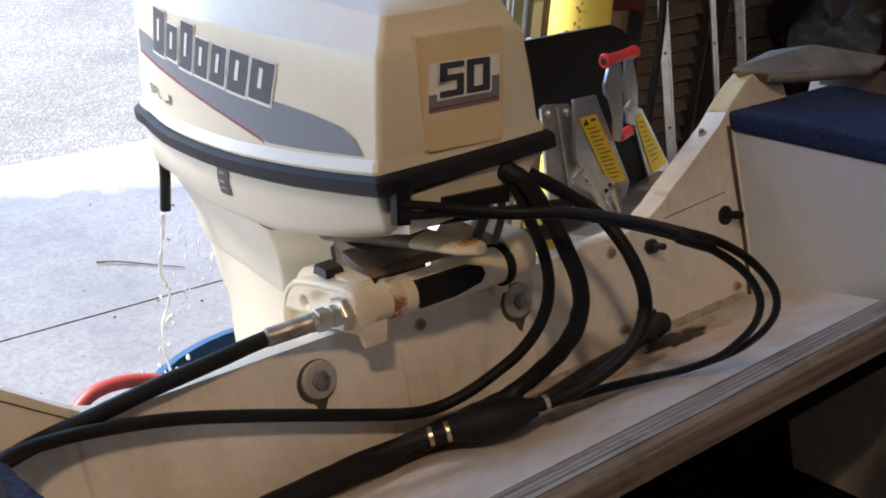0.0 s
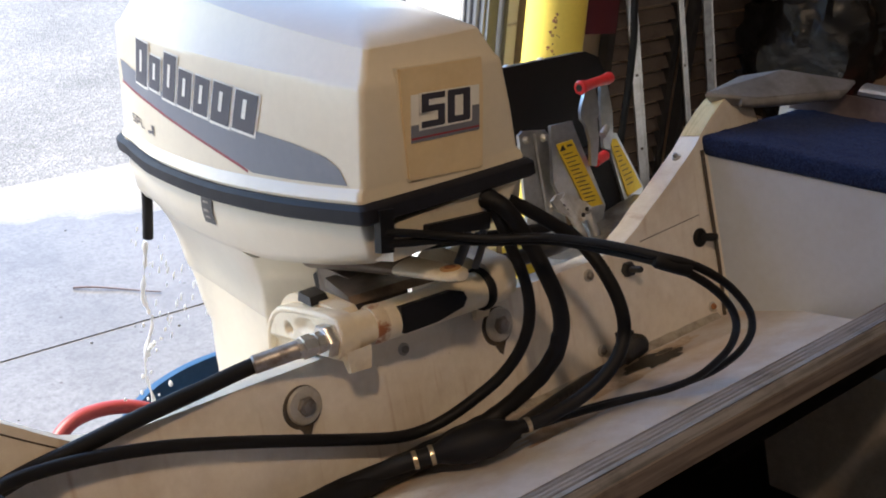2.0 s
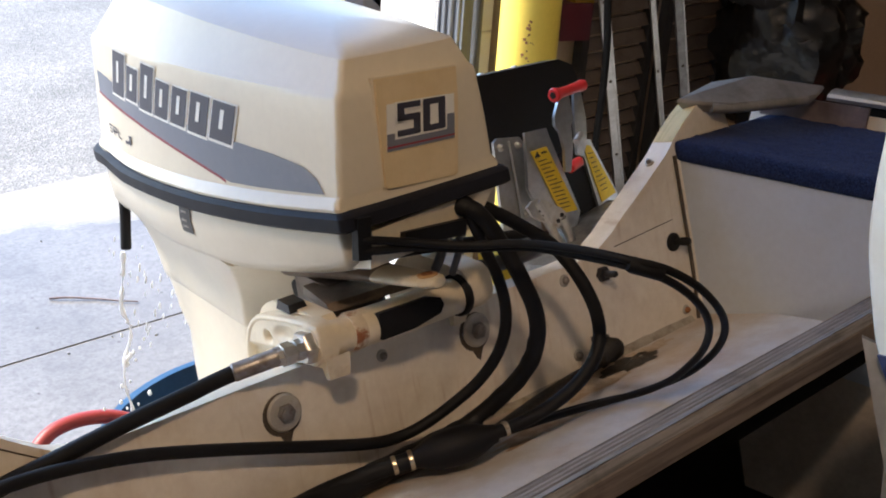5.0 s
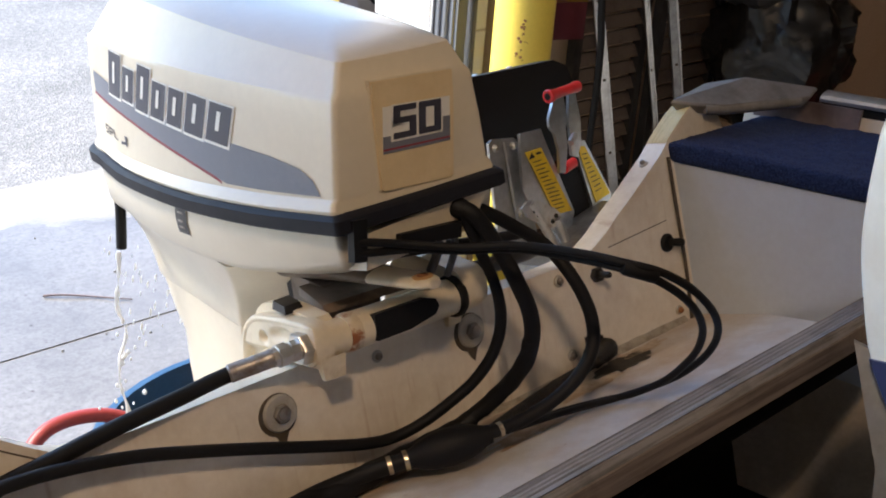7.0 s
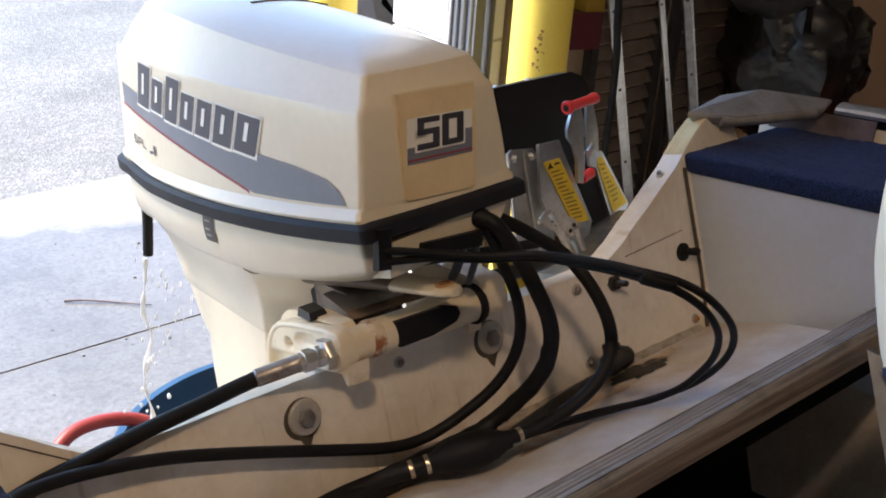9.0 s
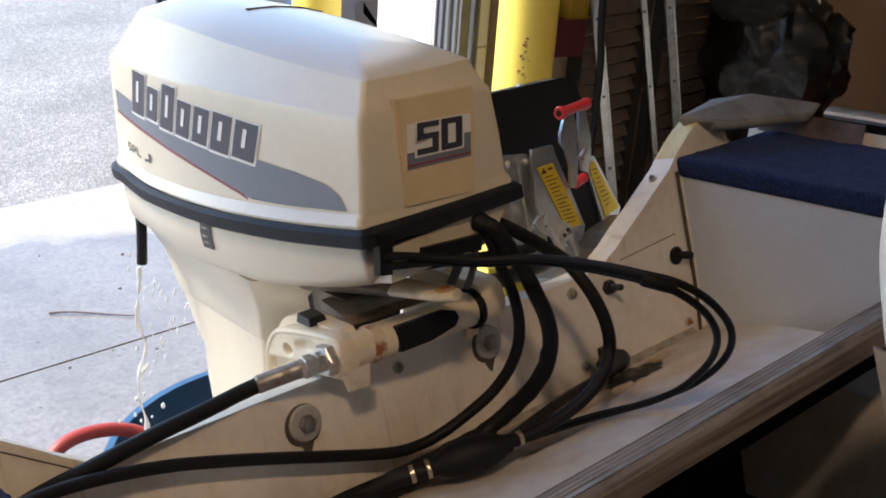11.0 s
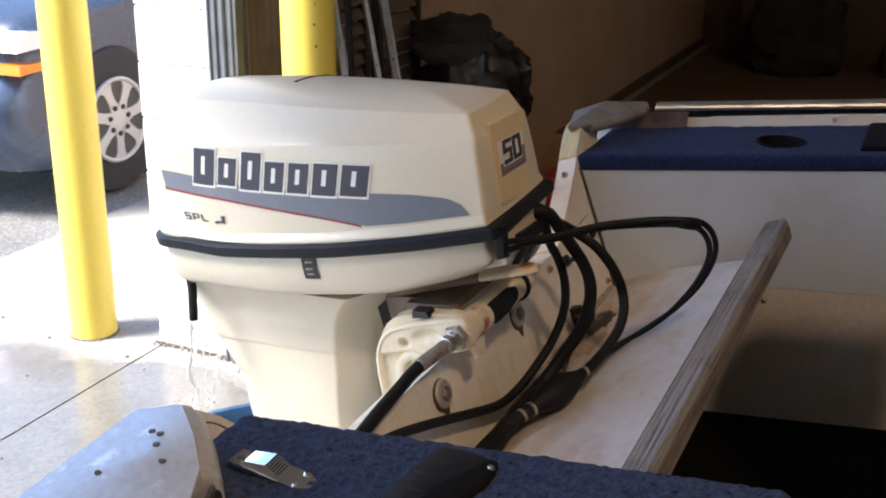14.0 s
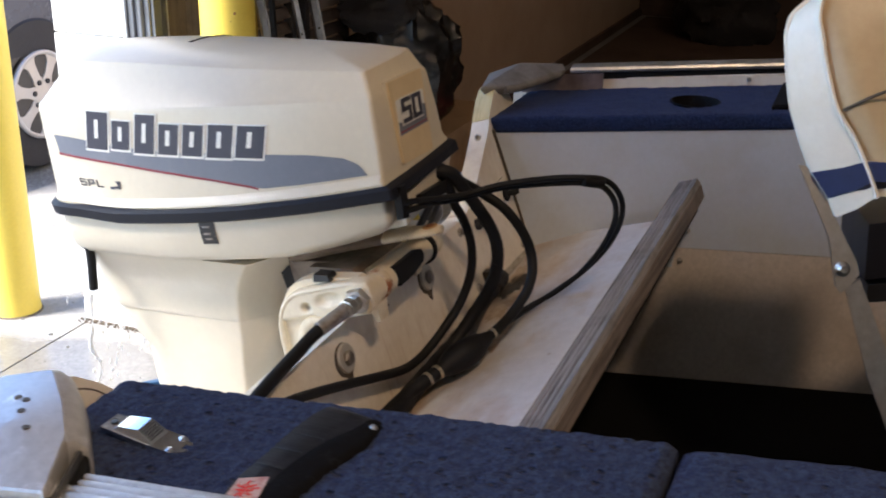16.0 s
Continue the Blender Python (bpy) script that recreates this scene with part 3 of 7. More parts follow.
# ---- bollards ----
def bollard(x, y, label):
    b = thing("bollard", (x, y, GROUND), label, "bollard", "bollards by the garage door")
    part("pipe", lathe((x, y, GROUND), (x, y, GROUND + 2), [(0, 0.0905), (0.03, 0.0885), (1.42, 0.0885)], 40), YELLOW, b, smooth=True)
    part("dome", lathe((x, y, GROUND + 1.42), (x, y, GROUND + 2), [(0, 0.0885)] + [(0.075 * math.sin(a), 0.0885 * math.cos(a)) for a in (0.3, 0.6, 0.9, 1.2, 1.45)], 40), YELLOW, b, smooth=True)
    part("dirt_ring", lathe((x, y, GROUND), (x, y, GROUND + 0.006), [(0, 0.097), (0.004, 0.094), (0.006, 0.0895)], 40), DIRT, b, "grimy ring at the foot", smooth=True)
    return b


bollard(1.552, 2.323, "yellow painted steel bollard on the concrete apron")
inner = bollard(1.565, 1.30, "scuffed yellow steel bollard inside the garage door")
rng = random.Random(3)
for i in range(26):
    a = radians(rng.gauss(226, 5))
    z = rng.uniform(-0.16, 0.03) if i % 3 else rng.uniform(-0.16, 0.33)
    s = rng.uniform(0.0015, 0.0055)
    c = Vector((1.565 + 0.0888 * math.cos(a), 1.30 + 0.0888 * math.sin(a), z))
    d = Vector((math.cos(a), math.sin(a), 0))
    part("chip", lathe(c - d * 0.001, c + d * 0.0012, [(0, s), (0.0018, s * 0.8)], 7), RUST, inner, "chipped rusty spot")

# ---- the boat ----
NEAR_TOP = 0.186


def far_wall_x(y):
    return 0.645 - 0.24 * min(y, 0.06)


def near_wall_x(y):
    return -0.650 - 0.175 * min(y, 0.03)


# transom: a thick painted board, cut low for the motor, rising in a curve to a post at each side
def transom_edge():
    right = [(0.0, 0.054), (0.16, 0.0500), (0.27, 0.0480), (0.342, 0.0470), (0.38, 0.0475), (0.42, 0.0550), (0.4530, 0.0705), (0.4860, 0.0915), (0.5260, 0.1135), (0.5669, 0.1385), (0.6049, 0.1612), (0.6275, 0.1790), (0.6530, 0.1975), (0.6765, 0.2128), (0.6980, 0.2240), (0.7188, 0.2318), (0.74, 0.2335), (0.76, 0.232)]
    left = [(-0.40, 0.0560), (-0.433, 0.0575), (-0.4576, 0.0665), (-0.486, 0.0855), (-0.5131, 0.1055), (-0.5398, 0.1240), (-0.585, 0.1510), (-0.6279, 0.1800), (-0.6611, 0.2150), (-0.6927, 0.2395), (-0.7198, 0.2490), (-0.76, 0.2480)]
    return left[::-1] + right


transom = tagged(part("transom", prism(transom_edge() + [(0.80, 0.1), (0.80, -0.62), (-0.80, -0.62), (-0.80, 0.1)], 1, 0.0, 0.042), TRANSOM_PAINT, None, bevel=0.004), "white painted transom board with a low motor cut-out", "boat transom", "", "structure")
transom.matrix_world = BOAT
edge = [(0.6270, 0.1785), (0.6400, 0.1880), (0.6530, 0.1975), (0.6765, 0.2128), (0.6980, 0.2240), (0.7188, 0.2318)]
part("bare_edge", loft([[(x - 0.0008, 0.0006, z + 0.0010), (x - 0.0008, 0.0414, z + 0.0010), (x + 0.001, 0.0414, z - 0.002), (x + 0.001, 0.0006, z - 0.002)] for x, z in edge]), BARE_PLY, transom, "bare yellow plywood edge", smooth=30)

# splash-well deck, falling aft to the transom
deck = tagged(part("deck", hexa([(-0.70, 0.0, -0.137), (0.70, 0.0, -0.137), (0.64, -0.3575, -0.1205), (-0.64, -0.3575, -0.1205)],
                                [(-0.70, 0.0, -0.124), (0.70, 0.0, -0.124), (0.64, -0.3575, -0.114), (-0.64, -0.3575, -0.114)]), SHELF_WHITE), "scuffed white splash-well deck, stained and browner near the cables", "boat deck", "", "structure")
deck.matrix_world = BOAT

lip = thing("deck_edge", (0, -0.38, -0.16), "weathered grooved edge strip of the splash-well deck", "edge strip", kind="structure", frame_m=BOAT)
Y0, Y1, ZT, ZB = -0.356, -0.401, -0.037, -0.078
prof = [(Y0, -0.118), (Y0, ZT - 0.004), (Y0 - 0.004, ZT)]
for i in range(5):
    c = lerp(Y0, Y1, (i + 0.75) / 5.4)
    prof += [(c + 0.0022, ZT), (c + 0.0012, ZT - 0.0018), (c - 0.0012, ZT - 0.0018), (c - 0.0022, ZT)]
prof += [(Y1 + 0.008, ZT), (Y1 + 0.003, ZT - 0.003), (Y1, ZT - 0.009), (Y1, ZB), (Y0, ZB)]
part("strip", prism(prof, 0, -0.60, 0.638), WORN_LIP, lip, smooth=30)
part("front_edge", prism([(Y1 - 0.002, ZT - 0.015), (Y1 + 0.001, ZT - 0.0135), (Y1 + 0.001, ZB), (Y1 - 0.002, ZB)], 0, -0.60, 0.636), EDGE_WOOD, lip, "worn brown front edge", smooth=30)


# black strip paints the shade below the edge and hides the deck's end
part("edge_shade", prism([(Y0 - 0.002, ZB + 0.001), (Y0 - 0.012, ZB + 0.001), (Y0 - 0.012, -0.1215), (Y0 - 0.002, -0.1215)], 0, -0.60, 0.690), CARPET_SHADE_BLACK, lip, "black strip standing in for shade under the edge strip")

# bulkhead below the deck's edge, black for the shade there, and the boat's floor
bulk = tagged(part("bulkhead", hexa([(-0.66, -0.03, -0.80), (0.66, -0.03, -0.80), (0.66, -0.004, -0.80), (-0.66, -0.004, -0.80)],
                                    [(-0.66, -0.03, -0.17), (0.66, -0.03, -0.17), (0.66, -0.004, -0.17), (-0.66, -0.004, -0.17)]), CARPET_SHADE_BLACK), "board below the deck, painted black for the shade there", "bulkhead", "", "structure")
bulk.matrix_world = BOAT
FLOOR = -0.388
tagged(part("boat_floor", hexa([(-0.64, -0.03, FLOOR - 0.03), (0.65, -0.03, FLOOR - 0.03), (1.20, -2.45, FLOOR - 0.03), (-0.64, -2.45, FLOOR - 0.03)], [(-0.64, -0.03, FLOOR), (0.65, -0.03, FLOOR), (1.20, -2.45, FLOOR), (-0.64, -2.45, FLOOR)]), CARPET_SHADE_BLACK, None), "black carpeted cockpit floor of the boat", "floor", "", "structure")


# side boxes: a white inner wall, a carpeted lid with a rolled edge, a gunwale rail outside
def side_wall(name, fx, z0, z1, thick, sign, label, mat=PANEL_WHITE):
    ys = (0.06, -0.3, -0.336, -0.342, -0.8, -1.4, -2.2)
    rings = [[(fx(y), y, z0(y)), (fx(y), y, z1(y)), (fx(y) + sign * thick, y, z1(y)), (fx(y) + sign * thick, y, z0(y))] for y in ys]
    return tagged(part(name, loft(rings), mat, None), label, "side panel", "", "structure")


SEAM_Z = -0.078
# same white board below the seam; tan colour carries the warm, dimmer light
side_wall("side_panel_port_lower", lambda y: far_wall_x(y) + 0.0012, lambda y: FLOOR - 0.1, lambda y: SEAM_Z, 0.02, 1, "lower board of the boat's port side, tan for the warm lamplight", LOWER_WARM_TONE)
side_wall("side_panel_port", far_wall_x, lambda y: SEAM_Z + 0.001 if y < -0.339 else -0.124, lambda y: 0.194 - 0.065 * (y - 0.057) - 0.034, 0.02, 1, "white inner side panel of the boat's port box")
# unseen side, made black to keep bounced light off the port panel
side_wall("side_panel_starboard", near_wall_x, lambda y: FLOOR - 0.1, lambda y: NEAR_TOP - 0.05, 0.02, -1, "unseen inner side of the starboard box, black to cut bounced light", CARPET_SHADE_BLACK)


def carpet_lid(fx, fo, top_of, thick, y0, y1, sign, round_r=0.02, seed=1, hole=None, dimples=()):
    """A carpeted board: rolled inner edge, fuzzy uneven pile, and maybe a round cup hole."""
    n = max(10, int(abs(y1 - y0) / (0.006 if abs(y1 - y0) < 1 else 0.012)))
    rings = []
    for i in range(n + 1):
        y = lerp(y0, y1, i / n)
        edge = min(i, n - i)
        drop = 0.008 if edge == 0 else 0.0025 if edge == 1 else 0.0
        x, o, top = fx(y), fo(y), top_of(y)
        ring = [(o, top - thick), (o, top - drop)]
        ring += [(lerp(o, x + sign * round_r, k / 40), top - drop) for k in range(1, 40)]
        for k in range(8):
            a = radians(90 - 180 * k / 7)
            c, v = math.cos(a), math.sin(a)
            ring.append((x + sign * (round_r - 0.008 - round_r * abs(c) ** 0.6), top - thick / 2 + (thick / 2 - drop) * math.copysign(abs(v) ** 0.6, v)))
        rings.append([(px, y, pz + (0.0024 * noise.noise(Vector((px * 55, y * 55, seed))) + 0.0030 * noise.noise(Vector((px * 130, y * 130, seed))) - sum(0.006 * math.exp(-((px - dx) ** 2 + (y - dy) ** 2) / 0.00004) for dx, dy in dimples) if pz > top - thick * 0.7 else 0)) for px, pz in ring])
    bm = loft(rings)
    if hole:
        (hx, hy), hr = hole
        gone = [f for f in bm.faces if (f.calc_center_median().xy - Vector((hx, hy))).length < hr and f.calc_center_median().z > top_of(hy) - 0.02]
        rim = {}
        bmesh.ops.delete(bm, geom=gone, context="FACES")
        for e in [e for e in bm.edges if e.is_boundary]:
            for v in e.verts:
                d = v.co.xy - Vector((hx, hy))
                if 0 < d.length < hr * 1.5:
                    q = d.normalized() * hr
                    v.co.x, v.co.y = hx + q.x, hy + q.y
    return bm


def far_out(y):
    return 0.940 - 0.26 * min(y + 0.10, 0.16)


def far_top(y):
    return 0.194 - 0.065 * (y - 0.057)


def near_out(y):
    return -0.880 - 0.05 * y


CUP = (0.836, -0.338)
FAR_TOP = far_top(CUP[1])
tagged(part("carpeted_lid_port", carpet_lid(far_wall_x, far_out, far_top, 0.036, 0.066, -2.2, 1, 0.013, seed=5, hole=(CUP, 0.053), dimples=((0.70, -0.10), (0.70, -0.28), (0.705, -0.46), (0.86, -0.2), (0.86, -0.44), (0.71, -0.64))), CARPET, None, smooth=60), "navy carpeted top of the port side box with a cup hole", "side deck", "", "structure")
cup = thing("cup_holder", (CUP[0], CUP[1], FAR_TOP - 0.1), "dark recessed cup holder in the carpeted deck", "cup holder")
cb = bmesh.new()
rr = [[(CUP[0] + r * math.cos(a), CUP[1] + r * math.sin(a), z) for a in (2 * math.pi * k / 36 for k in range(36))] for r, z in ((0.0565, FAR_TOP + 0.002), (0.052, FAR_TOP + 0.0035), (0.049, FAR_TOP), (0.045, FAR_TOP - 0.09))]
loft(rr, False, cb)
cb.faces.new(cb.verts[-36:])
part("well", cb, STRAP_BLACK, cup, smooth=50)
tagged(part("carpeted_lid_starboard", carpet_lid(near_wall_x, near_out, lambda y: NEAR_TOP, 0.045, 0.045, -0.585, -1, seed=7, dimples=((-0.668, 0.012), (-0.645, -0.155), (-0.648, -0.330), (-0.70, -0.41), (-0.80, -0.40), (-0.645, -0.50), (-0.76, -0.53))), WORN_CARPET, None, smooth=60), "navy carpeted hatch lid on the starboard side box", "hatch lid", "", "structure")
tagged(part("carpeted_lid_starboard_forward", carpet_lid(near_wall_x, near_out, lambda y: NEAR_TOP - 0.002, 0.045, -0.592, -2.2, -1, seed=9), WORN_CARPET, None, smooth=60), "navy carpeted starboard side deck forward of the hatch", "side deck", "", "structure")

# hull skins outside the boxes
rings = [[(far_out(y) + 0.004, y, far_top(y) - 0.06), (far_out(y) + 0.006, y, far_top(y) + 0.022), (far_out(y) + 0.010, y, far_top(y) + 0.024), (far_out(y) + 0.030, y, far_top(y) + 0.024), (far_out(y) + 0.032, y, far_top(y) - 0.06), (far_out(y) - 0.12, y, -0.75), (far_out(y) - 0.13, y, -0.75)] for y in (0.10, -0.5, -1.2, -2.4)]
tagged(part("hull_side_port", loft(rings), BOAT_WHITE, None), "white painted port side of the boat's hull", "hull", "", "structure")
def chine(y):
    return min(NEAR_TOP - 0.02, max(0.129 + 0.43 * y, -0.02))


rings = [[(near_out(y) + 0.004, y, chine(y) - 0.01), (near_out(y) + 0.002, y, NEAR_TOP + 0.004), (near_out(y) - 0.036, y, NEAR_TOP + 0.002), (near_out(y) - 0.040, y, chine(y)), (near_out(y) + 0.235, y, chine(y) - 0.22), (near_out(y) + 0.25, y, -0.70), (near_out(y) + 0.245, y, -0.70)] for y in (0.10, 0.02, -0.06, -0.15, -0.25, -0.36, -0.5, -1.2, -2.4)]
tagged(part("hull_side_starboard", loft(rings), HULL_BROWN, None), "brown painted starboard side of the riveted hull", "hull", "", "structure")
for k in range(18):
    y = 0.06 - k * 0.055
    for dz, dx in ((0.030, 0.0375), (0.085, 0.0385)):
        if NEAR_TOP - dz < chine(y) + 0.012:
            continue
        rv = thing("hull_rivet", (near_out(y) - dx, y, NEAR_TOP - dz), "round rivet in the brown hull side", "rivet", "rivets along the hull")
        part("head", lathe((near_out(y) - dx + 0.002, y, NEAR_TOP - dz), (near_out(y) - dx - 0.004, y, NEAR_TOP - dz), [(0, 0.006), (0.003, 0.0055), (0.006, 0.002)], 10), HULL_BROWN, rv, smooth=True)
# unseen end board, black for the same weaker bounce
bow = tagged(part("hull_front", box((-0.9, -2.5, -0.75), (1.9, -2.42, 0.2)), CARPET_SHADE_BLACK, None), "unseen black board closing the cockpit, cuts bounced light", "bulkhead", "", "structure")
tagged(part("hull_bottom", loft([[(-0.78, y, -0.62), (0.78 , y, -0.62), (0.6, y, -0.78), (0, y, -0.84), (-0.6, y, -0.78)] for y in (0.10, -2.4)]), HULL_BROWN, None), "brown painted bottom of the boat's hull", "hull", "", "structure")

# ---- outboard motor ----
from mathutils.bvhtree import BVHTree


def seam_z(y):
    return table([(-0.18, 0.248), (-0.02, 0.262), (0.14, 0.280), (0.35, 0.310), (0.47, 0.339), (0.56, 0.352)], y)


def cowl_ring(xf, xm, xr, yf, yr, z_of, r=0.008, tail=0.10, bow=0.003):
    """A plan outline: flat front with tight corners, full sides, rounded tail."""
    half = [(xf * k / 5 * 0.85, yf - bow * (1 - (k / 5) ** 2)) for k in range(6)]
    for k in range(9):
        a = radians(90 * k / 8)
        half.append((xf - r * (1 - math.sin(a)), yf + r * (1 - math.cos(a))))
    ya, yb = yf + r, yr - tail
    for k in range(1, 13):
        t = k / 13
        xc = 2 * xm - 0.5 * (xf + xr)
        half.append(((1 - t) ** 2 * xf + 2 * t * (1 - t) * xc + t * t * xr, lerp(ya, yb, t)))
    for k in range(9):
        a = radians(90 * k / 8)
        half.append((xr * max(0.0, math.cos(a)) ** 0.72, yb + tail * math.sin(a) ** 0.85))
    left = [(-x, y) for x, y in half[1:-1]][::-1]
    return [(x, y, z_of(y)) for x, y in half + left]


motor = thing("outboard_motor", (0, 0.2, -0.3), "cream outboard motor with slate stripe, clamped on the transom", "outboard motor", frame_m=BOAT)


def shoulder(y):
    return 0.380 + 0.205 * (y + 0.156)


def brow(y):
    return 0.422 + 0.285 * (y + 0.146) - 0.10 * max(0, y - 0.2) ** 1.5


upper = [cowl_ring(0.127, 0.157, 0.128, -0.142, 0.532, lambda y: seam_z(y) - 0.001),
         cowl_ring(0.128, 0.158, 0.129, -0.143, 0.533, lambda y: seam_z(y) + 0.007),
         cowl_ring(0.125, 0.154, 0.125, -0.141, 0.529, lambda y: seam_z(y) + 0.014),
         cowl_ring(0.120, 0.148, 0.119, -0.142, 0.524, lambda y: seam_z(y) + 0.019, tail=0.075),
         cowl_ring(0.114, 0.142, 0.112, -0.149, 0.508, lambda y: lerp(seam_z(y), shoulder(y), 0.55), tail=0.06),
         cowl_ring(0.1065, 0.135, 0.106, -0.154, 0.496, lambda y: shoulder(y) - 0.004, tail=0.055),
         cowl_ring(0.1045, 0.133, 0.104, -0.154, 0.493, lambda y: shoulder(y) + 0.002, tail=0.055),
         cowl_ring(0.099, 0.127, 0.100, -0.152, 0.484, lambda y: shoulder(y) + 0.008, tail=0.055),
         cowl_ring(0.0867, 0.1075, 0.0881, -0.1473, 0.417, lambda y: lerp(shoulder(y) + 0.008, brow(y) - 0.001, 0.85), tail=0.055),
         cowl_ring(0.0845, 0.104, 0.086, -0.1463, 0.405, lambda y: brow(y) - 0.001, tail=0.055),
         cowl_ring(0.0816, 0.1005, 0.0826, -0.1440, 0.4014, lambda y: brow(y) + 0.0006, 0.009, 0.058, 0.003),
         cowl_ring(0.060, 0.075, 0.058, -0.108, 0.375, lambda y: brow(y) + 0.0095, 0.012, 0.08, 0.003),
         cowl_ring(0.030, 0.040, 0.028, -0.070, 0.35, lambda y: brow(y) + 0.0150, 0.008, 0.06, 0.002),
         cowl_ring(0.004, 0.006, 0.004, -0.04, 0.32, lambda y: brow(y) + 0.0168, 0.002, 0.02, 0.0)]
upper = [[(x - 0.006, y, z) for x, y, z in r] for r in upper]
bm = loft(upper)
bmesh.ops.triangulate(bm, faces=bm.faces, quad_method="SHORT_EDGE")
cowl_tree = BVHTree.FromBMesh(bm)
part("upper_cowl", bm, COWL, motor, smooth=26)

band = [cowl_ring(0.130, 0.162, 0.132, -0.150, 0.540, lambda y: seam_z(y) - 0.020), cowl_ring(0.134, 0.166, 0.136, -0.155, 0.544, lambda y: seam_z(y) - 0.017),
        cowl_ring(0.134, 0.166, 0.136, -0.155, 0.544, lambda y: seam_z(y) - 0.002), cowl_ring(0.130, 0.161, 0.131, -0.150, 0.538, lambda y: seam_z(y) + 0.003)]
band = [[(x - 0.006, y, z) for x, y, z in r] for r in band]
part("rubber_band", loft(band), BAND, motor, "dark navy rubber band round the cowl seam", smooth=40)


def under(y):
    return table([(-0.16, 0.190), (-0.03, 0.180), (0.08, 0.179), (0.285, 0.208), (0.42, 0.237), (0.55, 0.262)], y)


lower = [cowl_ring(0.124, 0.158, 0.128, -0.128, 0.535, lambda y: seam_z(y) - 0.016), cowl_ring(0.125, 0.160, 0.130, -0.128, 0.540, lambda y: lerp(seam_z(y), under(y), 0.45)),
         cowl_ring(0.120, 0.153, 0.126, -0.124, 0.542, lambda y: under(y) + 0.010), cowl_ring(0.116, 0.146, 0.120, -0.118, 0.538, lambda y: under(y)),
         cowl_ring(0.095, 0.115, 0.10, -0.09, 0.522, lambda y: under(y) - 0.012)]
bm = loft(lower)
bmesh.ops.triangulate(bm, faces=bm.faces, quad_method="SHORT_EDGE")
lower_tree = BVHTree.FromBMesh(bm)
part("lower_cowl", bm, COWL, motor, smooth=40)


# leg: swept neck with a raked front wedge, a parting line, the exhaust housing going down into the tub
def leg_ring(z, y0, y1, w, p=0.55):
    return [(w * math.copysign(abs(math.cos(a)) ** p, math.cos(a)), (y0 + y1) / 2 + (y1 - y0) / 2 * math.copysign(abs(math.sin(a)) ** p, math.sin(a)), z) for a in (2 * math.pi * k / 72 for k in range(72))]


def wedge_ring(z0, yf, yc, yr, w, slope=0.256):
    """Blunt nose at yf, a crease at yc where the flat sides begin, a rounded back at yr."""
    half = [(0.0, yf), (0.010, yf + 0.001), (0.017, yf + 0.005)]
    half += [(lerp(0.017, w - 0.003, t), lerp(yf + 0.005, yc - 0.003, t)) for t in (0.25, 0.5, 0.75, 1.0)]
    half += [(w - 0.0008, yc + 0.0005), (w, yc + 0.005)]
    half += [(lerp(w, w * 0.93, t), lerp(yc + 0.005, yr - 0.075, t)) for t in (0.25, 0.5, 0.75, 1.0)]
    half += [(w * 0.93 * math.cos(k), yr - 0.075 + 0.075 * math.sin(k)) for k in (radians(90 * i / 9) for i in range(1, 10))]
    ring = half + [(-x, y) for x, y in half[1:-1]][::-1]
    return [(x, y, z0 + slope * (y - 0.26)) for x, y in ring]


part("midsection", loft([wedge_ring(*r) for r in ((0.195, 0.09, 0.16, 0.535, 0.120), (0.165, 0.125, 0.195, 0.545, 0.100), (0.135, 0.160, 0.222, 0.550, 0.084), (0.105, 0.185, 0.240, 0.553, 0.074), (0.075, 0.200, 0.252, 0.554, 0.069), (0.058, 0.205, 0.258, 0.553, 0.067), (0.055, 0.206, 0.259, 0.551, 0.0655))]), COWL, motor, smooth=24)
part("exhaust_housing", loft([wedge_ring(*r) for r in ((0.0555, 0.208, 0.261, 0.548, 0.0645), (0.030, 0.213, 0.267, 0.538, 0.0637), (0.000, 0.222, 0.277, 0.533, 0.0628), (-0.018, 0.227, 0.283, 0.524, 0.0624), (-0.030, 0.230, 0.287, 0.515, 0.0620), (-0.10, 0.250, 0.308, 0.530, 0.060), (-0.30, 0.29, 0.34, 0.555, 0.055), (-0.50, 0.32, 0.37, 0.57, 0.048))]), COWL, motor, smooth=24)
part("ventilation_plate", prism([(-0.02, 0.27), (0.06, 0.25), (0.10, 0.40), (0.11, 0.66), (-0.11, 0.66), (-0.10, 0.40), (-0.06, 0.25)], 2, -0.535, -0.522), COWL, motor, bevel=0.003)
part("gearcase", lathe((0, 0.22, -0.66), (0, 0.62, -0.66), [(0, 0.004), (0.03, 0.03), (0.1, 0.05), (0.25, 0.052), (0.36, 0.045), (0.40, 0.03)], 24), COWL, motor, smooth=True)
part("gearcase_strut", loft([leg_ring(-0.50, 0.30, 0.54, 0.03), leg_ring(-0.66, 0.32, 0.52, 0.022), leg_ring(-0.80, 0.36, 0.46, 0.006)]), COWL, motor, smooth=40)


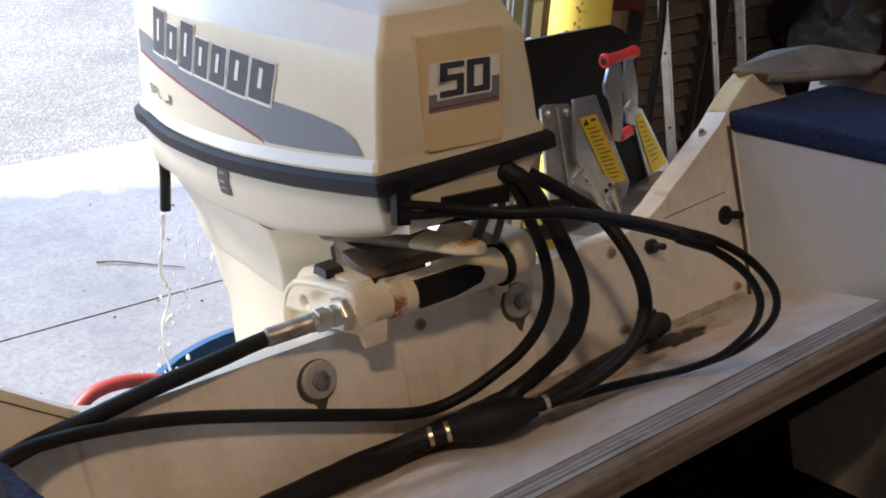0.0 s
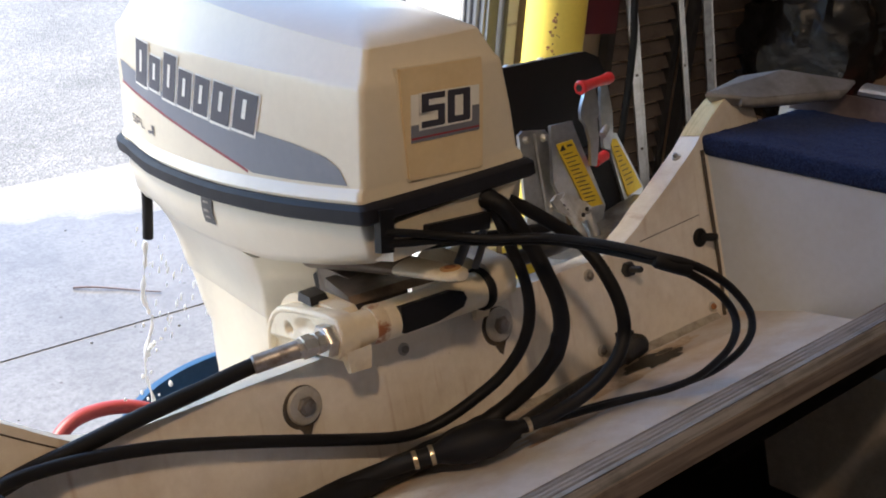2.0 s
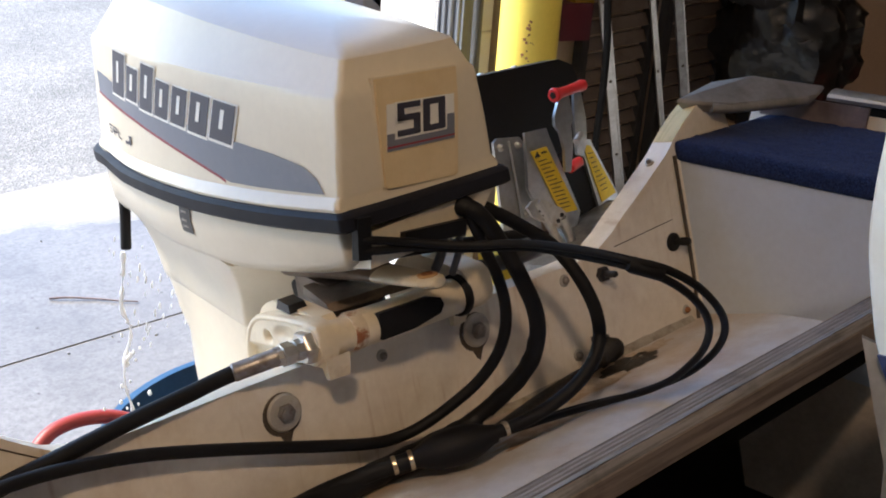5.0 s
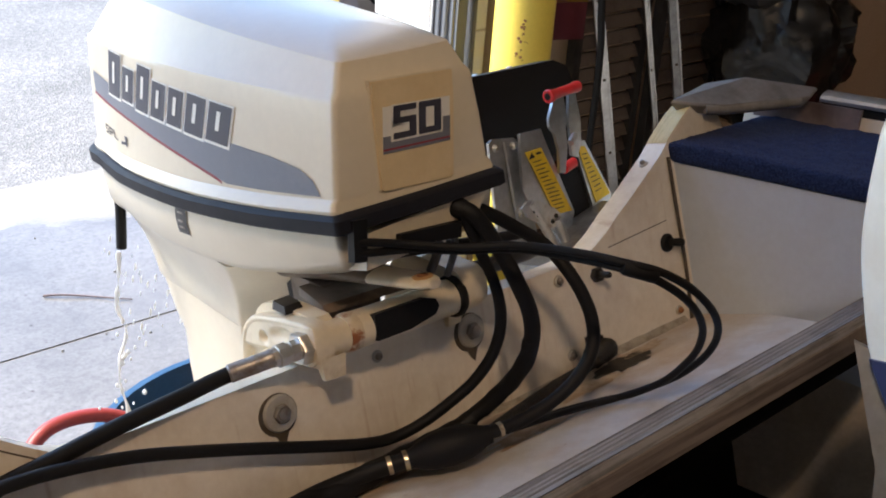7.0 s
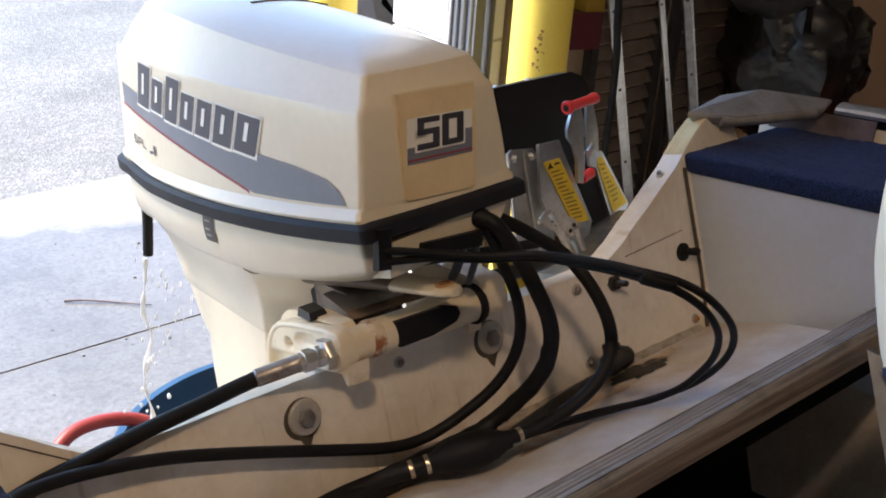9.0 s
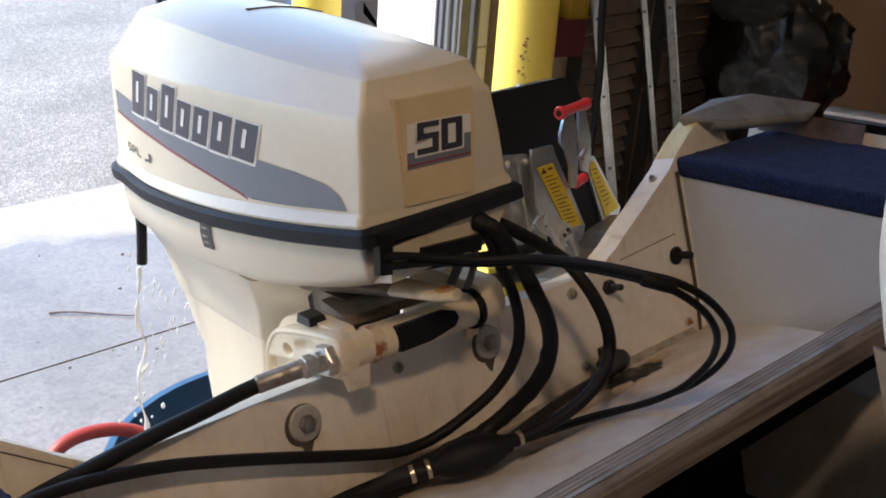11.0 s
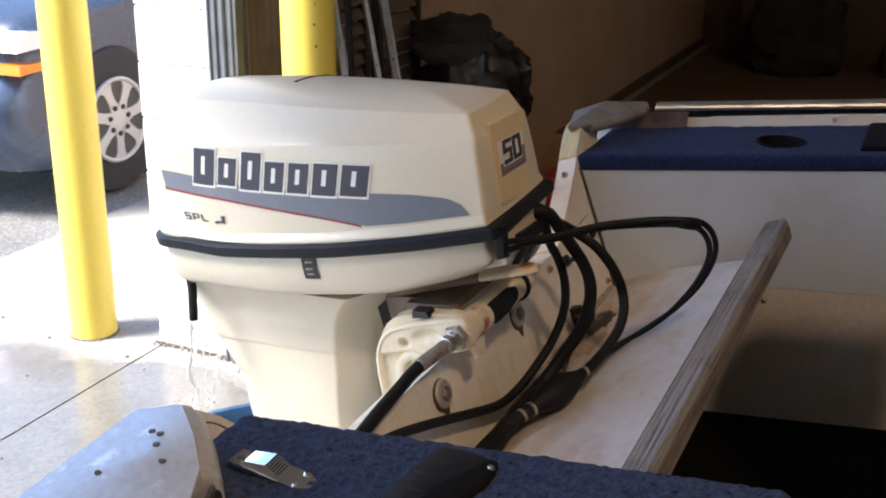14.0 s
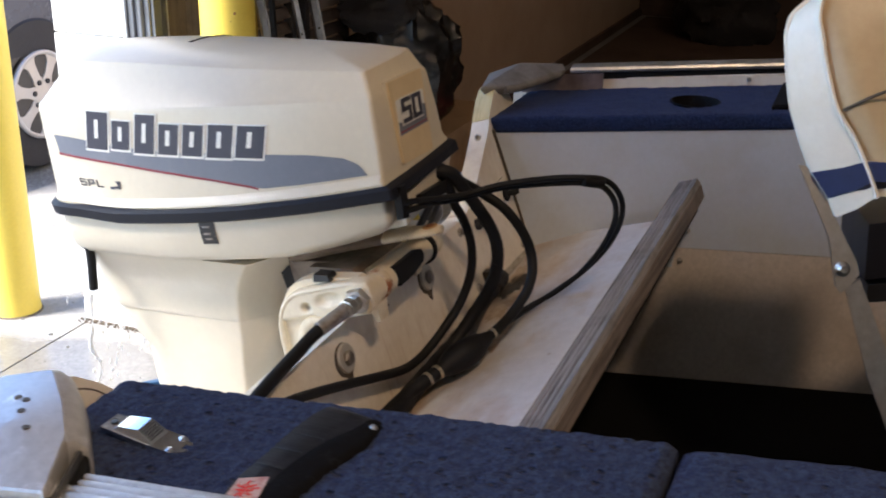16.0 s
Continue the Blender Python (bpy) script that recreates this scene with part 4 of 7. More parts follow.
# decals, laid on the cowl's skin
def on_skin(tree, pts, lift, faces, name, material, parent, label="", axis=0):
    """A flat sheet of corner pairs and faces thrown on to the skin from the side (axis 0) or the front (axis 1)."""
    bm = bmesh.new()
    vs = []
    for a, z in pts:
        o, d = ((-0.6, a, z), (1, 0, 0)) if axis == 0 else ((a, -0.6, z), (0, 1, 0))
        hit, nrm, _, _ = tree.ray_cast(Vector(o), Vector(d))
        if hit is None:
            hit, nrm = (Vector((-0.14, a, z)), Vector((-1, 0, 0))) if axis == 0 else (Vector((a, -0.15, z)), Vector((0, -1, 0)))
        if nrm[axis] > 0:
            nrm = -nrm
        vs.append(bm.verts.new(hit + nrm * lift))
    for f in faces:
        bm.faces.new([vs[i] for i in f])
    return part(name, bm, material, parent, label, smooth=True)


def strip(top, bottom, n=36):
    """Pairs and faces of a band between two look-up lines over the same y's."""
    y0, y1 = top[0][0], top[-1][0]
    pts, faces, rows = [], [], 5
    for i in range(n + 1):
        y = lerp(y0, y1, i / n)
        a, b = table(top, y), table(bottom, y)
        pts += [(y, lerp(b, a, k / (rows - 1))) for k in range(rows)]
    for i in range(n):
        for k in range(rows - 1):
            j = i * rows + k
            faces.append((j, j + 1, j + rows + 1, j + rows))
    return pts, faces


top_line = [(-0.119, 0.276), (-0.117, 0.286), (-0.109, 0.295), (-0.09, 0.309), (-0.04, 0.326), (0.02, 0.341), (0.10, 0.360), (0.20, 0.383), (0.30, 0.410), (0.405, 0.444), (0.448, 0.456)]
red_line = [(-0.119, 0.2755), (0.06, 0.2955), (0.075, 0.303), (0.14, 0.327), (0.214, 0.352), (0.31, 0.383), (0.418, 0.416), (0.46, 0.428)]
# below the tail the stripe runs along the lip of the cowl
low_line = [(-0.119, 0.2755), (-0.02, 0.2855), (0.055, 0.2945), (0.075, 0.303), (0.14, 0.327), (0.214, 0.352), (0.31, 0.383), (0.448, 0.4245)]
p, f = strip(top_line, low_line, 60)
on_skin(cowl_tree, p, 0.0010, f, "side_stripe", DECAL_GREY, motor, "slate grey swept stripe")
red_top = [(y, table(red_line, y) + 0.0005) for y in (0.062, 0.075, 0.14, 0.214, 0.31, 0.45)]
red_low = [(y, z - 0.0038) for y, z in red_top]
p, f = strip(red_top, red_low, 40)
on_skin(cowl_tree, p, 0.0012, f, "pinstripe", DECAL_RED, motor, "thin red pinstripe under the stripe")


def slab_pts(y0, y1, zl0, zh0, slope, ny=6, nz=6, r=0.0):
    """A block of the wordmark: y from tail to front, slanted with the cowl."""
    pts = []
    for i in range(ny + 1):
        y = lerp(y0, y1, i / ny)
        for k in range(nz + 1):
            pts.append((y - 0.42 * (zh0 - zl0) * (k / nz - 0.5), lerp(zl0, zh0, k / nz) + slope * (y - y0)))
    faces = [(i * (nz + 1) + k, i * (nz + 1) + k + 1, (i + 1) * (nz + 1) + k + 1, (i + 1) * (nz + 1) + k) for i in range(ny) for k in range(nz)]
    return pts, faces


# the wordmark as plain dark blocks with pale edges: tail end first (y0, y1, low, high)
MARK = [(0.3635, 0.318, 0.4215, 0.480), (0.311, 0.274, 0.411, 0.455), (0.2615, 0.223, 0.396, 0.455), (0.217, 0.180, 0.385, 0.431), (0.1715, 0.1345, 0.374, 0.420), (0.126, 0.083, 0.362, 0.410), (0.0755, 0.029, 0.351, 0.397)]
for y0, y1, lo, hi in MARK:
    o = 0.0030
    p, f = slab_pts(y0 + o, y1 - o, lo - o, hi + o, 0.25)
    on_skin(cowl_tree, p, 0.0014, f, "mark_edge", DECAL_WHITE, motor)
    p, f = slab_pts(y0, y1, lo, hi, 0.25)
    on_skin(cowl_tree, p, 0.0020, f, "mark_block", DECAL_DARK, motor)
    m0 = (y0 + y1) / 2
    p, f = slab_pts(m0 + 0.0040, m0 - 0.0040, lerp(lo, hi, 0.22), lerp(lo, hi, 0.72), 0.25, 2, 4)
    on_skin(cowl_tree, p, 0.0026, f, "mark_slot", DECAL_WHITE, motor)


# small letters under the stripe: S P L
def strokes(rects, place, tree, lift, name, material, grow=0.0, axis=0, parent=motor):
    obs = []
    for (u0, v0, u1, v1) in rects:
        a0, z0 = place(u0 - grow, v0 - grow)
        pts, faces = [], []
        nu, nv = 4, 4
        for i in range(nu + 1):
            for k in range(nv + 1):
                pts.append(place(lerp(u0 - grow, u1 + grow, i / nu), lerp(v0 - grow, v1 + grow, k / nv)))
        for i in range(nu):
            for k in range(nv):
                j = i * (nv + 1) + k
                faces.append((j, j + 1, j + nv + 2, j + nv + 1))
        obs.append((pts, faces))
    allp, allf = [], []
    for pts, faces in obs:
        s = len(allp)
        allp += pts
        allf += [tuple(i + s for i in fc) for fc in faces]
    return on_skin(tree, allp, lift, allf, name, material, parent, axis=axis)


LETTER = {"S": [(0, 0.84, 1, 1), (0, 0.42, 0.22, 1), (0, 0.42, 1, 0.58), (0.78, 0, 1, 0.58), (0, 0, 1, 0.16)],
          "P": [(0, 0, 0.22, 1), (0, 0.84, 1, 1), (0.78, 0.36, 1, 1), (0, 0.36, 1, 0.52)],
          "L": [(0, 0, 0.22, 1), (0, 0, 1, 0.16)],
          "5": [(0, 0.82, 1, 1), (0, 0.46, 0.30, 1), (0, 0.46, 0.98, 0.64), (0.70, 0.02, 1, 0.62), (0, 0, 0.96, 0.19)],
          "0": [(0.02, 0.81, 0.98, 1), (0.02, 0, 0.98, 0.19), (0, 0.04, 0.31, 0.96), (0.69, 0.04, 1, 0.96)]}
for i, ch in enumerate("SPL"):
    ys = 0.420 - i * 0.0195

    def put(u, v, ys=ys):
        y = ys - u * 0.0150
        return (y, 0.360 + v * 0.0125 + 0.235 * (y - 0.402))
    strokes(LETTER[ch], put, cowl_tree, 0.0014, "letter", DECAL_DARK)
# a small winged emblem beside the letters
emb = [(0.352, 0.351), (0.332, 0.349), (0.332, 0.3455), (0.352, 0.3465), (0.336, 0.358), (0.326, 0.356), (0.330, 0.343), (0.334, 0.343)]
on_skin(cowl_tree, emb, 0.0014, [(0, 1, 2, 3), (4, 5, 6, 7)], "emblem", DECAL_DARK, motor)

# dark plate on the lower cowl
pl = [(0.189, 0.270), (0.160, 0.2655), (0.166, 0.224), (0.195, 0.2285)]
grid_p, grid_f = [], []
for i in range(4):
    for k in range(5):
        a = Vector(pl[0]).lerp(Vector(pl[3]), k / 4)
        b = Vector(pl[1]).lerp(Vector(pl[2]), k / 4)
        c = a.lerp(b, i / 3)
        grid_p.append((c.x, c.y))
for i in range(3):
    for k in range(4):
        j = i * 5 + k
        grid_f.append((j, j + 1, j + 6, j + 5))
plate = on_skin(lower_tree, grid_p, 0.0016, grid_f, "capacity_plate", BLACK_PLASTIC, motor, "small black data plate")
for z0 in (0.258, 0.247, 0.238):
    y0 = 0.184 + (0.264 - z0) * 0.12
    on_skin(lower_tree, [(y0, z0), (y0 - 0.014, z0 - 0.002), (y0 - 0.014, z0 - 0.005), (y0, z0 - 0.003)], 0.0022, [(0, 1, 2, 3)], "print", BOLT_STEEL, plate)

# front badge panel: a yellowed plate let into the front, with a sticker
def front_y(z):
    return lerp(-0.1433, -0.1583, (z - 0.262) / 0.13)


def front_sheet(corners, off, thick, name, material, parent, label="", bevel=0.0):
    bot = [(x, front_y(z) - off, z) for x, z in corners]
    top = [(x, front_y(z) - off - thick, z) for x, z in corners]
    return part(name, loft([bot, top]), material, parent, label, bevel=bevel)


badge = front_sheet([(-0.0615, 0.3935), (0.0600, 0.388), (0.0585, 0.352), (0.0475, 0.262), (0.0435, 0.259), (-0.0600, 0.266), (-0.0630, 0.269), (-0.0630, 0.352)], -0.008, 0.0125, "badge_panel", PANEL_TAN, motor, "yellowed plastic badge panel", bevel=0.0025)
front_sheet([(-0.0615, 0.366), (0.0575, 0.360), (0.0570, 0.357), (-0.0612, 0.363)], 0.0038, 0.0016, "ledge", PANEL_TAN, badge, bevel=0.0006)
rim = [(-0.0632, 0.3955), (0.0617, 0.390), (0.0602, 0.352), (0.049, 0.260), (0.0442, 0.257), (-0.0609, 0.264), (-0.0645, 0.2680), (-0.0645, 0.352)]
front_sheet(rim, -0.012, 0.0128, "badge_surround", COWL, motor, "thin moulded rim round the badge panel", bevel=0.0008)
st = [(-0.0495, 0.3635), (0.0525, 0.3575), (0.0465, 0.3045), (-0.0565, 0.3085)]
front_sheet(st, 0.0046, 0.0006, "sticker", DECAL_WHITE, badge)


def stick(u, v):
    a = Vector(st[3]).lerp(Vector(st[2]), u)
    b = Vector(st[0]).lerp(Vector(st[1]), u)
    c = a.lerp(b, v)
    return (c.x, c.y)


def quad(u0, v0, u1, v1, off, name, mat):
    front_sheet([stick(u0, v0), stick(u1, v0), stick(u1, v1), stick(u0, v1)], off, 0.0004, name, mat, badge)


quad(0.0, 0.10, 1.0, 0.36, 0.0052, "sticker_band", DECAL_GREY)
quad(0.86, 0.30, 1.0, 0.56, 0.0053, "sticker_band", DECAL_GREY)
quad(0.0, 0.06, 1.0, 0.10, 0.0054, "sticker_line", DECAL_RED)
quad(0.0, 0.0, 1.0, 0.06, 0.0052, "sticker_foot", DECAL_GREY)
for k, ch in enumerate("50"):
    for grow, off, mat, nm in ((0.045, 0.0058, DECAL_WHITE, "digit_edge"), (0.0, 0.0066, DECAL_DARK, "digit")):
        for (u0, v0, u1, v1) in LETTER[ch]:
            a0, a1 = 0.14 + k * 0.375, 0.14 + k * 0.375 + 0.335
            quad(lerp(a0, a1, u0) - grow * 0.7, lerp(0.27, 0.97, v0) - grow, lerp(a0, a1, u1) + grow * 0.7, min(1.0, lerp(0.27, 0.97, v1) + grow), off + (0.0001 * (u0 + v0)), nm, mat)

# front of the lower cowl: latch strap, control slot and the cable grommet
part("latch_strap", loft([[(-0.120, -0.161, 0.246), (-0.101, -0.162, 0.244), (-0.101, -0.150, 0.244), (-0.120, -0.149, 0.246)], [(-0.121, -0.150, 0.196), (-0.104, -0.151, 0.193), (-0.104, -0.138, 0.193), (-0.121, -0.137, 0.196)]]), BLACK_RUBBER, motor, "black rubber cowl latch strap", bevel=0.003)
part("front_tray", loft([[(-0.10, -0.150, 0.224), (0.10, -0.150, 0.234), (0.10, -0.10, 0.234), (-0.10, -0.10, 0.224)], [(-0.10, -0.140, 0.180), (0.070, -0.135, 0.186), (0.070, -0.09, 0.184), (-0.10, -0.09, 0.178)]]), CREAM_CAST, motor, "cream casting behind the control cables", bevel=0.006)
part("control_slot", loft([[(-0.053, -0.156, 0.2125), (0.042, -0.156, 0.2045), (0.042, -0.130, 0.2045), (-0.053, -0.130, 0.2125)], [(-0.055, -0.151, 0.1965), (0.040, -0.151, 0.1840), (0.040, -0.128, 0.1840), (-0.055, -0.128, 0.1965)]]), BLACK_RUBBER, motor, "black rubber boot over the control rods", bevel=0.003)
part("cable_grommet", lathe((0.040, -0.128, 0.230), (0.050, -0.158, 0.214), [(0, 0.012), (0.01, 0.0135), (0.028, 0.013), (0.034, 0.011)], 20), BLACK_RUBBER, motor, smooth=True)
part("hose_grommet", lathe((0.082, -0.116, 0.216), (0.093, -0.126, 0.209), [(0, 0.0105), (0.003, 0.0118), (0.012, 0.0118), (0.0165, 0.0100)], 18), CAP_DULL, motor, "dull metal ring on the fuel hose", smooth=True)
# tell-tale spout at the tail
part("tell_tale_spout", tube([(-0.108, 0.478, 0.262), (-0.111, 0.480, 0.236), (-0.113, 0.490, 0.205), (-0.115, 0.500, 0.176)], 0.0085, 12, 4), BLACK_RUBBER, motor, "black rubber cooling-water spout", smooth=True)
# dark parting slot in the crown
sl = bmesh.new()
pp = [(-0.02, 0.186), (0.02, 0.1835), (0.06, 0.178), (0.093, 0.170)]
rows = []
for x, y in pp:
    z = cowl_tree.ray_cast(Vector((x, y, 0.8)), Vector((0, 0, -1)))[0]
    z = z.z if z else 0.52
    rows.append([(x, y - 0.003, z + 0.0016), (x, y + 0.003, z + 0.0022)])
loft([[r[0], r[1], (r[1][0], r[1][1], r[1][2] - 0.004), (r[0][0], r[0][1], r[0][2] - 0.004)] for r in rows], True, sl)
part("crown_slot", sl, BLACK_RUBBER, motor, "narrow dark slot in the cowl's crown")

# swivel bracket, tilt tube and steering arm
# bracket and arm root: grime colour darkened to hold the shade under the cowl
part("swivel_bracket", loft([[(-0.045, 0.05, 0.128), (0.045, 0.05, 0.128), (0.040, 0.135, 0.140), (-0.040, 0.135, 0.140)], [(-0.04, 0.05, -0.06), (0.04, 0.05, -0.06), (0.036, 0.155, -0.10), (-0.036, 0.155, -0.10)]]), CAST_GRIME_SHADE, motor, "grimy swivel bracket casting, darkened for shade", bevel=0.014, segs=3)
part("swivel_top", loft([[(-0.092, -0.020, 0.112), (0.085, -0.020, 0.104), (0.062, 0.085, 0.118), (-0.062, 0.085, 0.118)], [(-0.090, -0.012, 0.122), (0.083, -0.014, 0.116), (0.060, 0.085, 0.130), (-0.060, 0.085, 0.130)]]), CAST_GRIME_SHADE, motor, "grimy swivel bracket casting, darkened for shade", bevel=0.005, segs=3)
part("leg_mount", box((-0.030, 0.135, 0.080), (0.030, 0.165, 0.130)), BLACK_RUBBER, motor, "dark rubber leg mount", bevel=0.008)
def arm_ring(t, w, th):
    c = Vector((-0.038, 0.11, 0.158)).lerp(Vector((-0.012, -0.152, 0.139)), t)
    return [(c.x + w * math.cos(a), c.y + 0.1 * w * math.cos(a), c.z + th * math.sin(a)) for a in (2 * math.pi * k / 24 for k in range(24))]


part("arm_root", loft([arm_ring(*r) for r in ((0.0, 0.040, 0.019), (0.25, 0.034, 0.015), (0.50, 0.029, 0.0115), (0.62, 0.0265, 0.0100))]), CAST_GRIME_SHADE, motor, "grimy root of the steering arm, darkened for shade", smooth=60)
part("steering_arm", loft([arm_ring(*r) for r in ((0.58, 0.0265, 0.0098), (0.70, 0.025, 0.009), (0.88, 0.0235, 0.008), (0.95, 0.0195, 0.0075), (0.99, 0.011, 0.006))]), CREAM_CAST, motor, "cream steering arm with rust at its hole", smooth=60)
part("arm_hole", lathe((-0.014, -0.130, 0.140), (-0.0145, -0.131, 0.1497), [(0, 0.0075), (0.0095, 0.0075), (0.0099, 0.0070)], 16), RUST, motor, "rusty bolt hole")
part("arm_rust", lathe((-0.014, -0.130, 0.1400), (-0.0142, -0.1305, 0.1489), [(0, 0.0135), (0.0085, 0.0130), (0.0090, 0.0120)], 18), surface("rust-stained paint", (0.50, 0.30, 0.13), 0.6, stain=(0.30, 0.12, 0.04), stain_scale=90), motor, "rust-stained paint round the hole", smooth=True)
part("tilt_tube", lathe((-0.13, -0.042, 0.088), (0.13, -0.042, 0.080), [(0, 0.0225), (0.045, 0.0225), (0.047, 0.0245), (0.055, 0.0245), (0.26, 0.0245)], 28), CREAM_CAST, motor, "cream tilt tube, rusty at its end", smooth=30)
part("rusty_collar", lathe((-0.088, -0.042, 0.0869), (-0.070, -0.042, 0.0862), [(0, 0.0240), (0.004, 0.0258), (0.012, 0.0255), (0.018, 0.0245)], 26), RUSTY_CREAM, motor, "orange rust on the tube collar", smooth=True)
part("tube_slot", loft([[(-0.053, -0.0685, 0.1035), (0.030, -0.0685, 0.1010), (0.048, -0.0680, 0.0945), (0.052, -0.0680, 0.084), (0.044, -0.0680, 0.0745), (0.000, -0.0680, 0.0680), (-0.053, -0.0680, 0.0690)],
                         [(-0.053, -0.040, 0.1035), (0.030, -0.040, 0.1010), (0.048, -0.040, 0.0945), (0.052, -0.040, 0.084), (0.044, -0.040, 0.0745), (0.000, -0.040, 0.0680), (-0.053, -0.040, 0.0690)]]), BLACK_RUBBER, motor, "dark greasy opening in the tilt tube")


# stern clamps: cast plates that straddle the transom, the starboard one with pockets in its outer face
SIDE = [(-0.0665, 0.092), (-0.0635, 0.106), (-0.053, 0.115), (-0.034, 0.119), (0.0, 0.127), (0.028, 0.132), (0.050, 0.136), (0.070, 0.132), (0.090, 0.118), (0.107, 0.094), (0.119, 0.066), (0.127, 0.03), (0.130, -0.05), (0.128, -0.28), (0.060, -0.28), (0.054, 0.050), (0.049, 0.0605), (-0.020, 0.0605), (-0.048, 0.0595), (-0.061, 0.067), (-0.0665, 0.079)]


FACE = [(-0.0665, 0.092), (-0.0635, 0.106), (-0.054, 0.115), (-0.034, 0.1175), (0.0, 0.1185), (0.040, 0.1185), (0.066, 0.1175), (0.082, 0.1145), (0.097, 0.107), (0.109, 0.096), (0.118, 0.083), (0.125, 0.067), (0.131, 0.042), (0.137, 0.0), (0.140, -0.05), (0.140, -0.28), (0.060, -0.28), (0.054, 0.050), (0.049, 0.0605), (-0.020, 0.0605), (-0.048, 0.0595), (-0.061, 0.067), (-0.0665, 0.079)]
LOBE = [(-0.050, 0.098), (-0.034, 0.1165), (0.0, 0.1225), (0.030, 0.127), (0.061, 0.129), (0.080, 0.126), (0.095, 0.118), (0.108, 0.105), (0.118, 0.084), (0.126, 0.05), (0.130, -0.05), (0.130, -0.28), (0.064, -0.28), (0.058, 0.050), (0.049, 0.0605), (-0.046, 0.0605)]


def clamp(x0, x1, pocket, name="clamp"):
    bm = prism(FACE if pocket else SIDE, 0, x0 + (0.0155 if pocket else 0), x1)
    return part(name, bm, CREAM_CAST, motor, "cream cast stern clamp over the transom", bevel=0.0035, segs=3, angle=32)


CX = -0.143
st_clamp = clamp(CX, -0.118, True)
stations = [(-0.060, 0.066), (-0.0655, 0.075)] + FACE[:15]
rim = []
for i, (y, z) in enumerate(stations):
    (ya, za), (yb, zb) = stations[max(0, i - 1)], stations[min(len(stations) - 1, i + 1)]
    ty, tz = yb - ya, zb - za
    k = math.hypot(ty, tz)
    iy, iz = tz / k, -ty / k
    rim.append([(CX + d, y + iy * u, z + iz * u) for u, d in ((0.0, 0.018), (0.0, 0.0045), (0.0012, 0.0018), (0.0034, 0.0004), (0.0056, 0.0006), (0.0078, 0.0024), (0.0095, 0.0060), (0.0095, 0.018))])
part("rim", loft(rim), CREAM_CAST, st_clamp, smooth=50)
part("rear_lobe", prism(LOBE, 0, -0.122, -0.096), CREAM_CAST, st_clamp, bevel=0.006, segs=3, angle=32)


def bowl(y, z, cy, cz, ry, rz, soft=0.35):
    d = math.hypot((y - cy) / ry, (z - cz) / rz)
    t = max(0.0, min(1.0, (1 - d) / soft))
    return t * t * (3 - 2 * t)


# the cast outer face between rim and bosses, with its scoops
gb = bmesh.new()
ny, nz = 64, 56
grid = []
for i in range(ny + 1):
    y = lerp(-0.060, 0.134, i / ny)
    col = []
    for j in range(nz + 1):
        z = lerp(-0.05, 0.113, j / nz)
        side_lim = table([(-0.05, 0.134), (0.0, 0.131), (0.042, 0.125), (0.067, 0.119), (0.083, 0.112), (0.096, 0.103), (0.107, 0.091), (0.113, 0.082)], z)
        yy = min(y, side_lim)
        low = max(0.0, min(1.0, (0.074 - z) / 0.008)) * max(0.0, min(1.0, (yy - 0.046) / 0.008)) * max(0.0, min(1.0, (side_lim - yy) / 0.004))
        d = 0.0025 + 0.011 * bowl(yy, z, 0.0615, 0.0870, 0.0105, 0.0100, 0.5) + 0.008 * bowl(yy, z, 0.017, 0.0945, 0.031, 0.0135, 0.6) + 0.010 * low
        col.append(gb.verts.new((CX + d, yy, z)))
    grid.append(col)
for i in range(ny):
    for j in range(nz):
        if grid[i + 1][j].co.y - grid[i][j].co.y > 1e-5 and grid[i + 1][j + 1].co.y - grid[i][j + 1].co.y > 1e-5 and (grid[i][j].co.z > 0.058 or grid[i][j].co.y > 0.056):
            gb.faces.new((grid[i][j], grid[i][j + 1], grid[i + 1][j + 1], grid[i + 1][j]))
part("cast_face", gb, CREAM_CAST, st_clamp, smooth=60)
part("nut_boss", lathe((-0.125, -0.040, 0.087), (CX, -0.040, 0.087), [(0, 0.0275), (0.015, 0.0268), (0.018, 0.0252)], 32), CREAM_CAST, st_clamp, smooth=35)
ring = [(0, 0.041), (0.016, 0.0395), (0.020, 0.0380), (0.021, 0.036), (0.021, 0.027), (0.019, 0.024), (0.008, 0.021), (0.008, 0.0)]
part("pivot_boss", lathe((-0.125, 0.055, 0.032), (-0.150, 0.055, 0.032), ring, 36), CREAM_CAST, st_clamp, "raised round pivot boss", smooth=35)
# black disc stands in for the shade inside the boss
part("boss_opening", lathe((-0.126, 0.055, 0.032), (-0.140, 0.055, 0.032), [(0, 0.0165), (0.010, 0.0165), (0.013, 0.014)], 24), BLACK_RUBBER, st_clamp, "black disc for the boss's shaded opening", smooth=30)
part("clamp_tongue", loft([[(-0.140, -0.052, 0.066), (-0.103, -0.050, 0.066), (-0.103, -0.066, 0.072), (-0.140, -0.066, 0.072)], [(-0.136, -0.054, 0.044), (-0.106, -0.054, 0.042), (-0.106, -0.061, 0.042), (-0.136, -0.061, 0.044)]]), CREAM_CAST, st_clamp, bevel=0.0025)
part("clamp_cap", loft([[(-0.134, 0.006, 0.121), (-0.106, 0.006, 0.121), (-0.106, 0.036, 0.126), (-0.134, 0.036, 0.126)], [(-0.132, 0.009, 0.1315), (-0.108, 0.009, 0.1315), (-0.108, 0.033, 0.1375), (-0.132, 0.033, 0.1375)]]), BLACK_PLASTIC, st_clamp, "black plastic cap", bevel=0.003)
